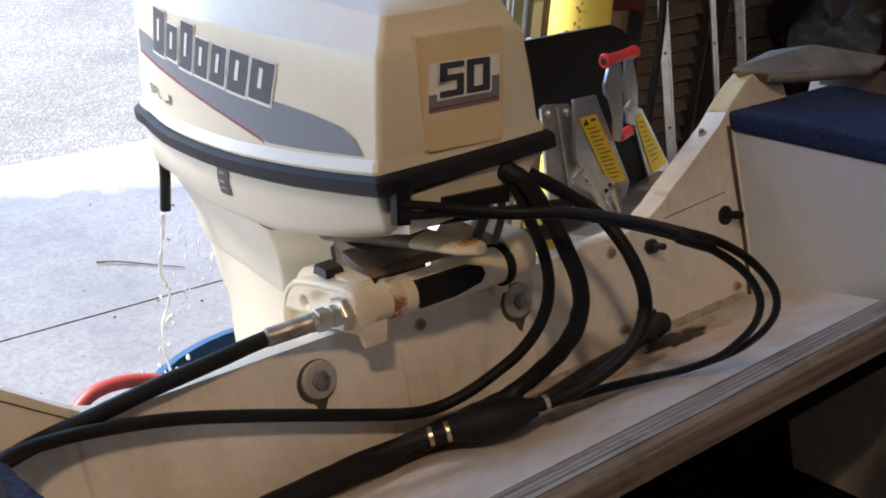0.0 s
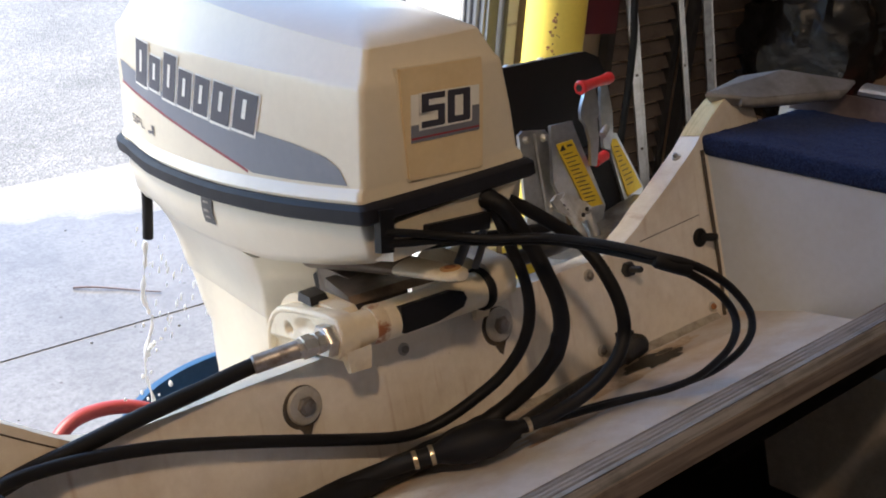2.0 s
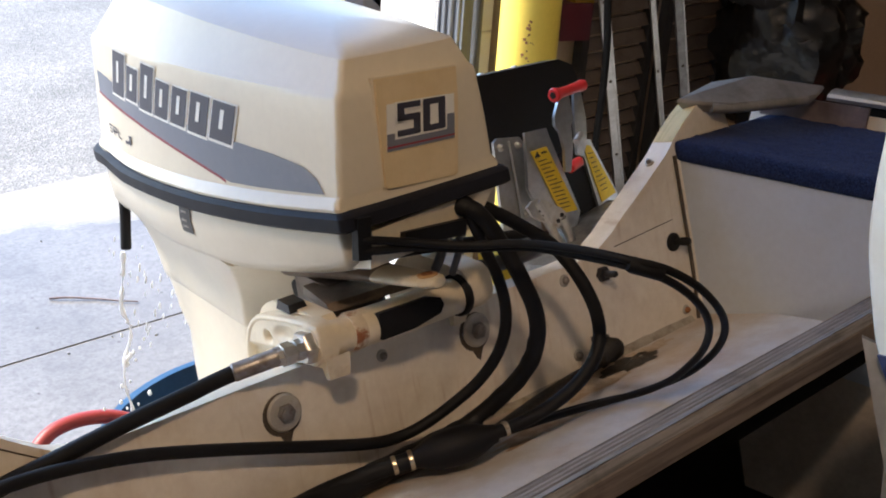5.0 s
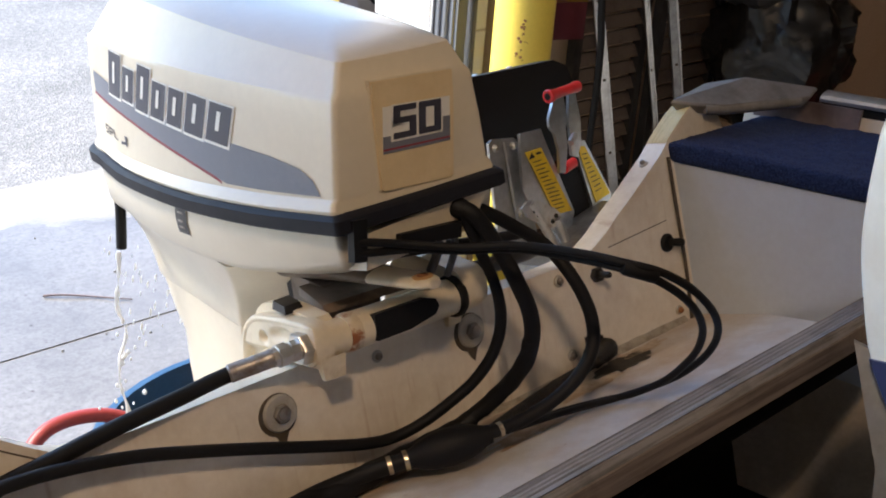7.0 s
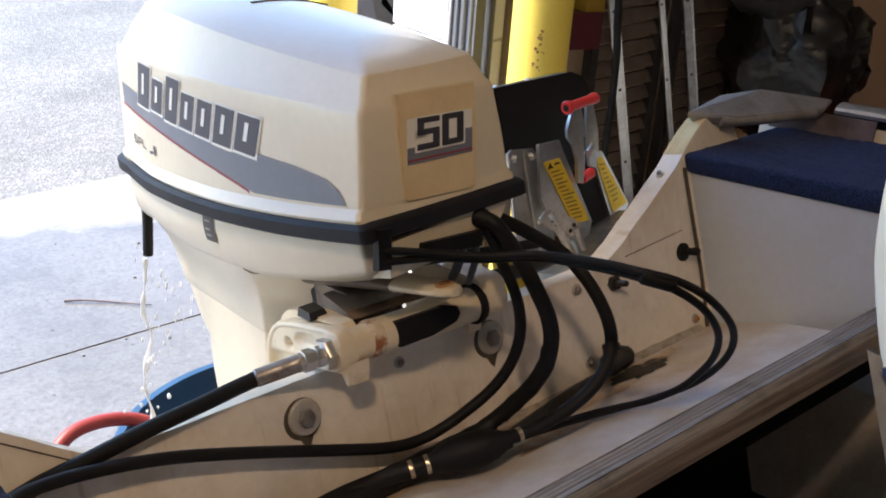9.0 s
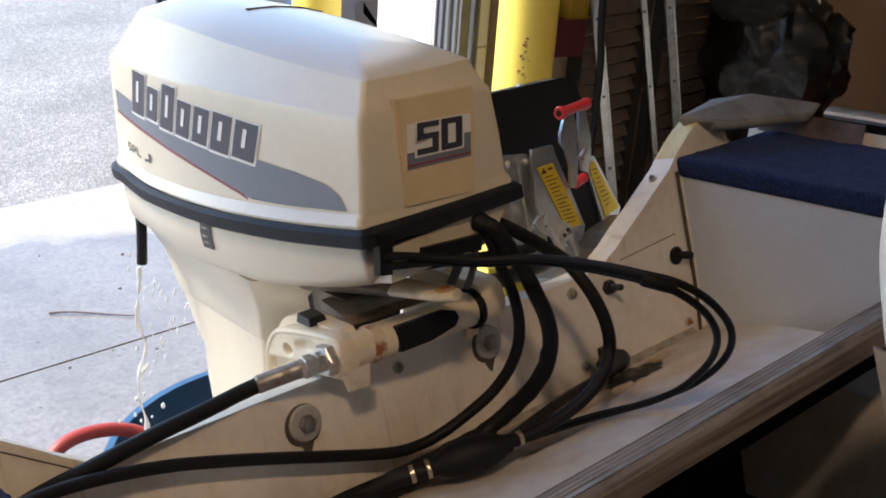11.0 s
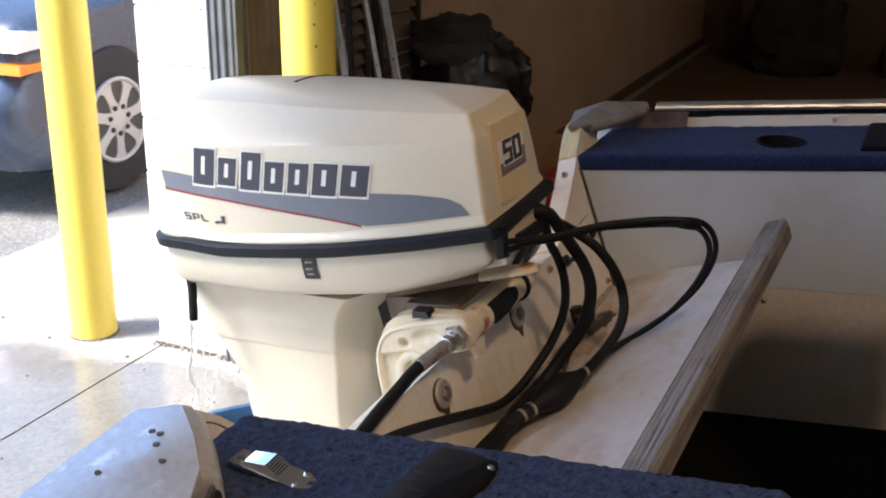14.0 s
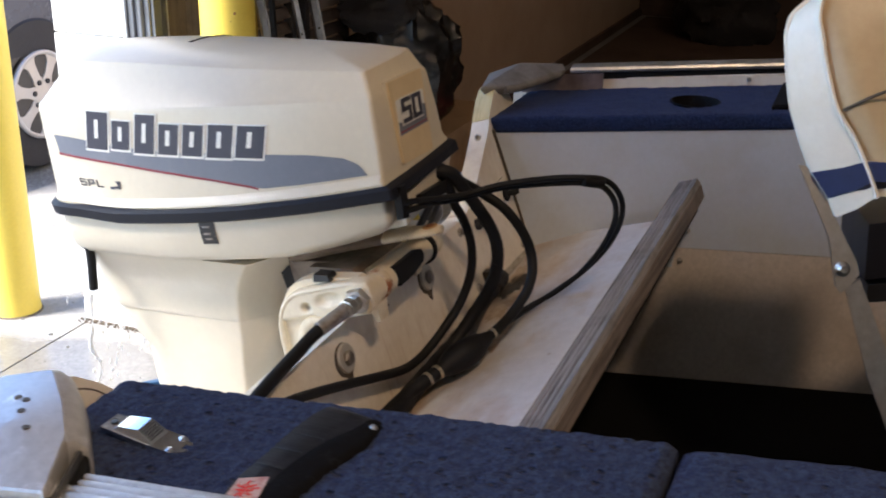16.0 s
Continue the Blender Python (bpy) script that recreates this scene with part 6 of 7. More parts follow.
tp = [(0.668, 0.095, 0.245), (0.692, 0.070, 0.244), (0.735, 0.036, 0.243), (0.900, -0.024, 0.249), (0.955, -0.004, 0.251), (0.925, 0.060, 0.249), (0.80, 0.125, 0.247)]
apex = Vector((0.825, 0.060, 0.272))
bm = bmesh.new()
loops = [[tuple(apex.lerp(Vector(p), s)) for p in tp] for s in (0.02, 0.5, 0.98)]
loops.append([tuple(Vector(p) + Vector((0, 0, -0.003))) for p in tp])
loops.append([tuple(Vector(p) + Vector((0, 0, -0.005))) for p in tp])
loops.append([tuple(apex.lerp(Vector(p), 0.9) + Vector((0, 0, -0.022))) for p in tp])
loft(loops, True, bm)
part("plate", bm, CAP_DULL, cap2, smooth=20)
part("skirt", tube([(0.712, 0.056, 0.234), (0.740, 0.040, 0.234), (0.80, 0.016, 0.236), (0.885, -0.014, 0.240)], 0.009, 10, 5), CAP_DULL, cap2, "rolled grey front edge", smooth=True)

# brown plate paints the deep shade between cap and lid
part("cap_shade_plate", loft([[(far_out(y) - 0.006, y, far_top(y) - 0.004), (far_out(y) - 0.004, y, far_top(y) + 0.036), (far_out(y), y, far_top(y) + 0.036), (far_out(y), y, far_top(y) - 0.004)] for y in (0.075, -0.02, -0.105)]), HULL_BROWN, cap2, "brown plate for the deep shade under the cap")

# chrome hatch latch on the carpet
latch = thing("hatch_latch", (-0.757, -0.06, NEAR_TOP), "chrome flip latch screwed to the blue carpet", "latch")
LX, LY, LZ = -0.757, -0.016, NEAR_TOP + 0.001
ax = Vector((-0.03, -1.0, 0)).normalized()   # runs forward along the lid
perp = Vector((1, 0, 0))
def lat(u, v, w):
    p = Vector((LX, LY, LZ)) + ax * u + perp * v + Vector((0, 0, w + 0.0058 - 0.095 * u))
    return tuple(p)
outline = [(0, -0.015), (0, 0.015), (0.060, 0.0175), (0.088, 0.0165), (0.100, 0.009), (0.102, 0), (0.100, -0.009), (0.088, -0.0165), (0.060, -0.0175)]
part("base_plate", loft([[lat(u, v, 0) for u, v in outline], [lat(u, v, 0.0035) for u, v in outline]]), CHROME, latch, bevel=0.0012)
part("lever", loft([[lat(0.014, -0.013, 0.0035), lat(0.014, 0.013, 0.0035), lat(0.066, 0.015, 0.0035), lat(0.066, -0.015, 0.0035)], [lat(0.020, -0.0105, 0.0080), lat(0.020, 0.0105, 0.0100), lat(0.047, 0.012, 0.0155), lat(0.047, -0.012, 0.0135)]]), CHROME, latch, bevel=0.0015)
for k in range(6):
    u = 0.049 + k * 0.0026
    part("grip_rib", tube([lat(u, -0.011, 0.0133 - 0.0014 * k), lat(u, 0.011, 0.0152 - 0.0016 * k)], 0.0007, 6, 1), BLACK_PLASTIC, latch)
for v in (-0.012, 0.012):
    part("screw_head", lathe(lat(0.086, v, 0.003), lat(0.086, v, 0.0062), [(0, 0.0042), (0.002, 0.004), (0.0032, 0.0025)], 12), CHROME, latch, smooth=True)
part("keyhole", lathe(lat(0.007, 0, 0.003), lat(0.007, 0, 0.0046), [(0, 0.0048), (0.0016, 0.0044)], 12), BLACK_PLASTIC, latch)

# black webbing strap over the lid, with a printed tag
strap = thing("webbing_strap", (-0.73, -0.22, NEAR_TOP), "black webbing strap with a printed red tag across the carpet", "strap")
upper_edge = smooth_path([(-0.612, -0.222, 0.150), (-0.616, -0.222, 0.178), (-0.630, -0.214, 0.1915), (-0.660, -0.207, 0.1935), (-0.70, -0.203, 0.1935), (-0.75, -0.201, 0.1930), (-0.80, -0.199, 0.1930), (-0.846, -0.204, 0.1920), (-0.858, -0.205, 0.1885)], 6)
lower_edge = smooth_path([(-0.616, -0.272, 0.150), (-0.621, -0.272, 0.176), (-0.636, -0.268, 0.1900), (-0.665, -0.262, 0.1930), (-0.70, -0.248, 0.1940), (-0.75, -0.236, 0.1940), (-0.80, -0.234, 0.1940), (-0.840, -0.241, 0.1925), (-0.858, -0.243, 0.1885)], 6)
rings, roll = [], []
for a, b in zip(upper_edge, lower_edge):
    a, b = Vector(a), Vector(b)
    top_side = [a.lerp(b, k / 10) + Vector((0, 0, 0.0012 * math.sin(math.pi * k / 10) + 0.0006 * noise.noise(Vector((a.x * 60, k * 0.7, 3.0))))) for k in range(11)]
    rings.append([tuple(p) for p in top_side] + [(b.x, b.y, b.z - 0.003), (a.x, a.y, a.z - 0.003)])
    w = 0.5 + 0.5 * min(1.0, max(0.0, (-0.64 - a.x) / 0.05))
    c = 0.003 * noise.noise(Vector((a.x * 28, 2.0, 5.0)))
    roll.append([tuple(b + Vector(o)) for o in ((0, 0.004, -0.0005), (0, -0.006 * w, 0.0006 + c * 0.3), (0, -0.015 * w, -0.0010 + c * 0.4), (0, -0.025 * w + c * 0.5, -0.0025), (0, -0.034 * w + c * 0.5, -0.0052), (0, -0.036 * w + c * 0.5, -0.013), (0, 0.004, -0.013))])
part("webbing", loft(rings), STRAP_SATIN, strap, "satin black webbing face", smooth=60)
part("rolled_flank", loft(roll), STRAP_BLACK, strap, "black flank beside the webbing", smooth=60)
for k in range(5):
    a, b = Vector(upper_edge[24 + k * 4]), Vector(lower_edge[24 + k * 4])
    part("stitch_row", tube([tuple(a.lerp(b, 0.08) + Vector((0, 0, 0.0010))), tuple(a.lerp(b, 0.5) + Vector((0, 0, 0.0018))), tuple(a.lerp(b, 0.92) + Vector((0, 0, 0.0010)))], 0.0006, 6, 3), BLACK_PLASTIC, strap)
tag = [(-0.844, -0.209), (-0.800, -0.203), (-0.786, -0.229), (-0.832, -0.240)][::-1]
part("printed_tag", loft([[(x, y, 0.1945) for x, y in tag], [(x, y, 0.1958) for x, y in tag]]), TAG_PINK, strap, "faded pink printed tag")
for k in range(12):
    a = k * 2.4
    c = (-0.8145 + 0.0040 * math.sqrt(k + 0.3) * math.cos(a), -0.2205 + 0.0026 * math.sqrt(k + 0.3) * math.sin(a))
    part("tag_print", tube([(c[0] + 0.004 * math.cos(a), c[1] + 0.003 * math.sin(a), 0.1958), (c[0] - 0.002, c[1] + 0.002, 0.1960), (c[0] - 0.004 * math.cos(a), c[1] - 0.003 * math.sin(a), 0.1958)], 0.0009, 6, 4), RED_GRIP, strap)
for q in ((-0.650, -0.277), (-0.818, -0.272)):
    part("screw_head", lathe((*q, 0.186), (*q, 0.1925), [(0, 0.005), (0.004, 0.0048), (0.0065, 0.003)], 12), STEEL, strap, smooth=True)

# black pad on the far deck
pad = thing("seat_pad", (0.92, -0.56, far_top(-0.56)), "black vinyl pad lying on the blue carpet", "pad")
part("cover", loft([[(x, y, far_top(y) + h) for x, y in ((0.790 + e, -0.503 - e), (1.030 - e, -0.497 - e), (1.12 - e, -0.90), (0.885 + e, -0.90))] for e, h in ((0.0, 0.0005), (-0.001, 0.006), (0.005, 0.0105))]), STRAP_BLACK, pad, bevel=0.003, segs=2)
# screws on the port side panel
for (y, z) in ((-0.352, -0.106), (-0.362, -0.037)):
    screw(far_wall_x(y), y, z, 0.0065, "small alloy screw in the white side panel", STEEL, WORLD, (-1, -0.2, 0))

# ---- auxiliary bracket on the transom's outside ----
aux = thing("motor_bracket", (0.46, 0.10, -0.05), "spring-lift auxiliary motor bracket with yellow warning labels", "motor bracket", frame_m=BOAT)


def sheet(pts, t, name, mat, parent, label="", bevel=0.0015):
    """A flat plate facing forward, of the given corners, t thick."""
    return part(name, loft([pts, [(x, y + t, z) for x, y, z in pts]]), mat, parent, label, bevel=bevel, segs=1)


board = sheet([(0.34, 0.222, 0.337), (0.62, 0.222, 0.332), (0.650, 0.222, 0.318), (0.660, 0.222, 0.290), (0.646, 0.222, 0.150), (0.35, 0.222, 0.150)], 0.038, "mounting_pad", BLACK_RUBBER, aux, "black motor mounting board", 0.004)
for x, z in ((0.452, 0.331), (0.530, 0.330)):
    part("board_bolt", lathe((x, 0.240, z), (x, 0.240, z + 0.007), [(0, 0.007), (0.005, 0.007), (0.007, 0.004)], 10), STEEL, board, smooth=True)
plate = sheet([(0.362, 0.135, 0.236), (0.372, 0.135, 0.241), (0.418, 0.135, 0.234), (0.424, 0.135, 0.226), (0.440, 0.135, 0.020), (0.346, 0.135, 0.020)], 0.006, "side_plate", ALU, aux, "folded aluminium side plate")
part("plate_fold", tube([(0.392, 0.132, 0.232), (0.393, 0.131, 0.13), (0.400, 0.132, 0.03)], 0.003, 8, 3), ALU, plate, smooth=True)
for x, z in ((0.374, 0.226), (0.412, 0.222), (0.404, 0.110)):
    part("rivet", lathe((x, 0.136, z), (x, 0.128, z), [(0, 0.007), (0.005, 0.006), (0.008, 0.003)], 12), STEEL, plate, smooth=True)
arm = sheet([(0.418, 0.120, 0.240), (0.466, 0.120, 0.238), (0.470, 0.120, 0.222), (0.514, 0.120, 0.088), (0.500, 0.120, 0.060), (0.470, 0.120, 0.060), (0.430, 0.120, 0.095), (0.405, 0.120, 0.150)], 0.006, "lift_arm", ALU, aux, "aluminium lift arm")
lab = sheet([(0.4215, 0.1175, 0.2085), (0.4575, 0.1175, 0.2095), (0.5065, 0.1175, 0.0915), (0.467, 0.1175, 0.0945)], 0.0015, "warning_label", LABEL_YELLOW, arm, "yellow warning label", 0.0)
rg = random.Random(8)
for k in range(13):
    t0 = 0.16 + k * 0.062
    a = Vector((0.4215, 0, 0.2085)).lerp(Vector((0.467, 0, 0.0945)), t0)
    b = Vector((0.4575, 0, 0.2095)).lerp(Vector((0.5065, 0, 0.0915)), t0)
    q0, q1 = a.lerp(b, 0.14), a.lerp(b, rg.uniform(0.6, 0.88))
    h = Vector((0.0006, 0, -0.0016))
    sheet([(q0.x, 0.1168, q0.z), (q1.x, 0.1168, q1.z), (q1.x + h.x, 0.1168, q1.z + h.z), (q0.x + h.x, 0.1168, q0.z + h.z)], 0.0006, "text_bar", INK, lab, "", 0.0)
sheet([(0.427, 0.1166, 0.196), (0.4405, 0.1166, 0.1965), (0.434, 0.1166, 0.206)], 0.0006, "warning_mark", INK, lab, "", 0.0)
sheet([(0.443, 0.1166, 0.2035), (0.455, 0.1166, 0.2035), (0.456, 0.1166, 0.200), (0.444, 0.1166, 0.200)], 0.0006, "text_bar", INK, lab, "", 0.0)
arm2 = sheet([(0.552, 0.135, 0.200), (0.578, 0.135, 0.196), (0.626, 0.135, 0.092), (0.612, 0.135, 0.070), (0.576, 0.135, 0.076)], 0.006, "lift_arm", ALU, aux, "aluminium lift arm")
lab2 = sheet([(0.557, 0.1325, 0.190), (0.574, 0.1325, 0.187), (0.620, 0.1325, 0.094), (0.582, 0.1325, 0.086)], 0.0015, "warning_label", LABEL_YELLOW, arm2, "yellow warning label", 0.0)
for k in range(9):
    t0 = 0.14 + k * 0.085
    a = Vector((0.557, 0, 0.190)).lerp(Vector((0.582, 0, 0.086)), t0)
    b = Vector((0.574, 0, 0.187)).lerp(Vector((0.620, 0, 0.094)), t0)
    q0, q1 = a.lerp(b, 0.2), a.lerp(b, rg.uniform(0.6, 0.85))
    sheet([(q0.x, 0.1318, q0.z), (q1.x, 0.1318, q1.z), (q1.x, 0.1318, q1.z - 0.0014), (q0.x, 0.1318, q0.z - 0.0014)], 0.0006, "text_bar", INK, lab2, "", 0.0)
sheet([(0.505, 0.142, 0.175), (0.560, 0.142, 0.185), (0.596, 0.142, 0.080), (0.520, 0.142, 0.070)], 0.03, "spring_housing", BLACK_RUBBER, aux, "black spring housing", 0.003)
sheet([(0.486, 0.100, 0.284), (0.508, 0.100, 0.282), (0.510, 0.100, 0.246), (0.503, 0.100, 0.234), (0.500, 0.100, 0.200), (0.487, 0.100, 0.160), (0.474, 0.100, 0.163), (0.480, 0.100, 0.200), (0.476, 0.100, 0.228), (0.467, 0.100, 0.240), (0.468, 0.100, 0.254)], 0.006, "release_lever", ALU, aux, "aluminium release lever")
sheet([(0.533, 0.112, 0.284), (0.549, 0.112, 0.282), (0.552, 0.112, 0.236), (0.546, 0.112, 0.200), (0.533, 0.112, 0.176), (0.520, 0.112, 0.182), (0.524, 0.112, 0.240)], 0.006, "release_lever", ALU, aux, "aluminium release lever")
part("lever_bar", tube([(0.512, 0.104, 0.205), (0.530, 0.108, 0.215)], 0.006, 10, 1), STEEL, aux, smooth=True)
grip_a, grip_b = Vector((0.470, 0.098, 0.289)), Vector((0.553, 0.108, 0.292))
gl = (grip_b - grip_a).length
part("grip", lathe(grip_a, grip_b, [(0, 0.0100), (0.003, 0.0118), (0.009, 0.0110), (0.018, 0.0085), (gl - 0.018, 0.0085), (gl - 0.007, 0.0102), (gl, 0.0090)], 20), RED_GRIP, aux, "red vinyl handle grip", smooth=True)
part("grip_bore", lathe(grip_a - (grip_b - grip_a) * 0.008, grip_a + (grip_b - grip_a) * 0.02, [(0, 0.0058), (0.003, 0.0055)], 14), BLACK_PLASTIC, aux)
part("stop_sleeve", lathe((0.496, 0.112, 0.165), (0.528, 0.116, 0.170), [(0, 0.009), (0.03, 0.009), (0.032, 0.007)], 14), RED_GRIP, aux, "red stop sleeve", smooth=True)
tog = sheet([(0.360, 0.080, 0.132), (0.372, 0.080, 0.140), (0.384, 0.080, 0.140), (0.400, 0.080, 0.135), (0.4186, 0.080, 0.1216), (0.4300, 0.080, 0.1165), (0.4423, 0.080, 0.1041), (0.4402, 0.080, 0.0926), (0.4300, 0.080, 0.0860), (0.4161, 0.080, 0.0864), (0.3990, 0.080, 0.0960), (0.3828, 0.080, 0.1060), (0.3690, 0.080, 0.1160)], 0.005, "toggle", STEEL, aux, "plated toggle link")
for x, z in ((0.431, 0.103), (0.421, 0.096), (0.386, 0.122), (0.392, 0.114)):
    part("toggle_hole", lathe((x, 0.0805, z), (x, 0.0785, z), [(0, 0.0038), (0.002, 0.0036)], 12), BLACK_PLASTIC, tog)
part("strut", tube([(0.432, 0.083, 0.098), (0.446, 0.085, 0.062), (0.462, 0.088, 0.010), (0.47, 0.09, -0.05)], 0.0085, 12, 4), ALU, aux, smooth=True)
part("strut", tube([(0.382, 0.083, 0.136), (0.402, 0.085, 0.100), (0.426, 0.088, 0.050), (0.44, 0.09, -0.03)], 0.0075, 12, 4), STEEL, aux, smooth=True)
part("mount_foot", loft([[(0.36, 0.046, 0.040), (0.60, 0.046, 0.085), (0.60, 0.14, 0.085), (0.36, 0.14, 0.040)], [(0.36, 0.045, -0.20), (0.60, 0.045, -0.20), (0.60, 0.14, -0.20), (0.36, 0.14, -0.20)]]), GALV, aux, "dull metal mounting foot", bevel=0.006)
# added block for the yellow patch between motor and bracket
part("yellow_block", loft([[(0.262, 0.060, 0.084), (0.310, 0.060, 0.090), (0.310, 0.10, 0.090), (0.262, 0.10, 0.084)], [(0.262, 0.060, 0.040), (0.310, 0.060, 0.040), (0.310, 0.10, 0.040), (0.262, 0.10, 0.040)]]), LABEL_YELLOW, aux, "yellow block in the gap beside the bracket", bevel=0.002)
# cables and a chrome link behind the tilt tube
link = thing("steering_link", (0.12, 0.02, 0.07), "bright steering link and dark tie rod behind the tilt tube", "steering link", frame_m=BOAT)
part("rod", tube([(0.02, 0.035, 0.150), (0.10, 0.02, 0.142), (0.20, 0.02, 0.125), (0.30, 0.03, 0.110)], 0.008, 12, 4), BLACK_RUBBER, link, smooth=True)
part("chrome_end", tube([(0.00, 0.05, 0.163), (0.05, 0.02, 0.163), (0.085, -0.01, 0.160), (0.11, -0.03, 0.150)], lambda t: 0.011 - 0.004 * t, 14, 5), CHROME, link, smooth=True)
part("tie_rod", tube([(0.135, 0.0, 0.098), (0.20, 0.0, 0.090), (0.28, 0.01, 0.085), (0.33, 0.03, 0.08)], 0.012, 12, 4), BLACK_PLASTIC, link, smooth=True)

for a, b, r in (((0.014, -0.138, 0.192), (0.034, -0.086, 0.138), 0.0062), ((0.040, -0.138, 0.188), (0.058, -0.088, 0.126), 0.0048)):
    a, b = Vector(a), Vector(b)
    part("tie_hose", tube([tuple(a), tuple(a.lerp(b, 0.35) + Vector((0.002, -0.004, 0.0))), tuple(a.lerp(b, 0.7) + Vector((0.002, -0.002, 0))), tuple(b)], r, 10, 4), CAR_TRIM, link, "grey rubber hose", smooth=True)

# ---- tub, hose and water below the motor ----
TX, TY, TR, TZ = 0.30, 0.63, 0.415, -0.60
tub = thing("water_tub", (TX, TY, GROUND), "blue plastic tub of water round the motor's leg", "tub")
prof = [(0.30, GROUND), (0.33, GROUND + 0.02), (TR - 0.02, TZ - 0.03), (TR, TZ - 0.02), (TR + 0.012, TZ - 0.008), (TR + 0.010, TZ + 0.006), (TR - 0.006, TZ + 0.006), (TR - 0.016, TZ - 0.01), (0.32, GROUND + 0.03), (0.02, GROUND + 0.03)]
part("wall", loft([[(TX + r * math.cos(a), TY + r * math.sin(a), z) for a in (2 * math.pi * k / 56 for k in range(56))] for r, z in prof]), TUB_BLUE, tub, smooth=35)
wb = bmesh.new()
rings = []
for i in range(1, 16):
    r = (TR - 0.03) * i / 15
    rings.append([(TX + r * math.cos(a), TY + r * math.sin(a), TZ - 0.075 + 0.006 * noise.noise(Vector((9 * r * math.cos(a), 9 * r * math.sin(a), 2)))) for a in (2 * math.pi * k / 40 for k in range(40))])
loft(rings, False, wb)
wb.faces.new(wb.verts[:40])
water = thing("tub_water", (TX, TY, TZ - 0.08), "rippled cooling water standing in the blue tub", "water")
part("surface", wb, WATER, water, smooth=80)
rh = thing("garden_hose", (-0.18, 0.82, GROUND), "red rubber garden hose looped into the tub", "hose")
part("sheath", tube([(-0.34, 0.62, GROUND + 0.02), (-0.31, 0.70, GROUND + 0.12), (-0.26, 0.78, -0.74), (-0.205, 0.825, -0.58), (-0.178, 0.84, -0.538), (-0.130, 0.855, -0.512), (-0.060, 0.86, -0.513), (0.010, 0.85, -0.533), (0.062, 0.82, -0.570), (0.10, 0.79, -0.64), (0.14, 0.75, -0.76), (0.17, 0.72, -0.88), (0.2, 0.7, GROUND + 0.06)], 0.0145, 16, 7), RED_RUBBER, rh, smooth=True)
st = thing("water_stream", (-0.11, 0.55, TZ - 0.08), "thin stream of cooling water falling from the spout", "water")
tip = BOAT @ Vector((-0.118, 0.505, 0.178))
pts = [(tip.x + 0.006 * math.sin(k * 1.9) * (k > 1), tip.y + 0.0014 * k + 0.006 * math.cos(k * 2.3) * (k > 1), tip.z - 0.008 - 0.028 * k - 0.0022 * k * k) for k in range(14)]
part("jet", tube(pts, lambda t: 0.0030 + 0.0014 * math.sin(t * 37) + 0.0012 * math.sin(t * 83), 8, 5), FOAM, st, smooth=True)
rw = random.Random(11)
for k in range(44):
    q = Vector(pts[rw.randrange(4, 14)]) + Vector((rw.gauss(0, 0.016), rw.gauss(0, 0.016), rw.gauss(0, 0.02)))
    r = rw.uniform(0.0016, 0.004)
    part("droplet", lathe(q - Vector((0, 0, r * 1.6)), q + Vector((0, 0, r * 1.6)), [(0, r * 0.1), (r * 0.8, r * 0.8), (r * 1.6, r), (r * 2.4, r * 0.7), (r * 3.2, r * 0.1)], 8), FOAM, st, smooth=True)
spray = bmesh.new()
for k in range(40):
    q = BOAT @ Vector((rw.gauss(-0.075, 0.030), rw.gauss(0.545, 0.02), rw.uniform(0.0, 0.185)))
    r = rw.uniform(0.0009, 0.0024)
    lathe(q - Vector((0, 0, r * 4)), q + Vector((r * 1.2, 0, r * 4)), [(0, r * 0.1), (r * 2, r * 0.8), (r * 4, r), (r * 6, r * 0.7), (r * 8.0, r * 0.1)], 7, spray)
sp = part("water_spray", spray, FOAM, None, smooth=True)
tagged(sp, "loose drops of cooling water spraying beside the leg", "water spray", "", "stuff")
leaf = thing("fallen_leaf", (0.846, 1.68, GROUND), "curled red-brown leaf on the wet concrete", "leaf")
for dx, dy, s, turn in ((0.0, 0.0, 1.0, 0.4), (0.045, 0.012, 0.7, 2.1)):
    lf = []
    for k in range(7):
        t = k / 6
        w = s * 0.021 * math.sin(math.pi * min(1, t + 0.06)) ** 0.8
        cx, cy = LEAF[0] + dx + (t - 0.5) * s * 0.06 * math.cos(turn), LEAF[1] + dy + (t - 0.5) * s * 0.06 * math.sin(turn)
        nx, ny = -math.sin(turn), math.cos(turn)
        h = GROUND + 0.003 + 0.012 * (t - 0.5) ** 2 * 4 * s
        lf.append([(cx - nx * w, cy - ny * w, h + 0.006), (cx, cy, h), (cx + nx * w, cy + ny * w, h + 0.008), (cx, cy, h - 0.0012)])
    part("blade", loft(lf), DEAD_LEAF, leaf, smooth=50)
crumbs = bmesh.new()
rc = random.Random(21)
for k in range(220):
    y = rc.uniform(1.69, 2.05)
    q = Vector((1.588 - abs(rc.gauss(0, 0.016)), y, GROUND + 0.002)) if k % 4 else Vector((rc.uniform(1.57, 1.72), 1.69 - abs(rc.gauss(0, 0.014)), GROUND + 0.002))
    r = rc.uniform(0.0015, 0.0050)
    lathe(q, q + Vector((rc.uniform(-0.3, 0.3) * r, 0, r * 1.1)), [(0, r), (r * 0.5, r * 0.9), (r * 1.1, r * 0.3)], 6, crumbs)
tagged(part("dirt_line", crumbs, DIRT, None, smooth=40), "brown crumbs of dirt along the foot of the jamb", "dirt", "", "stuff")
twig = thing("fallen_twig", (0.60, 2.235, GROUND), "thin dry twig lying on the concrete apron", "twig")
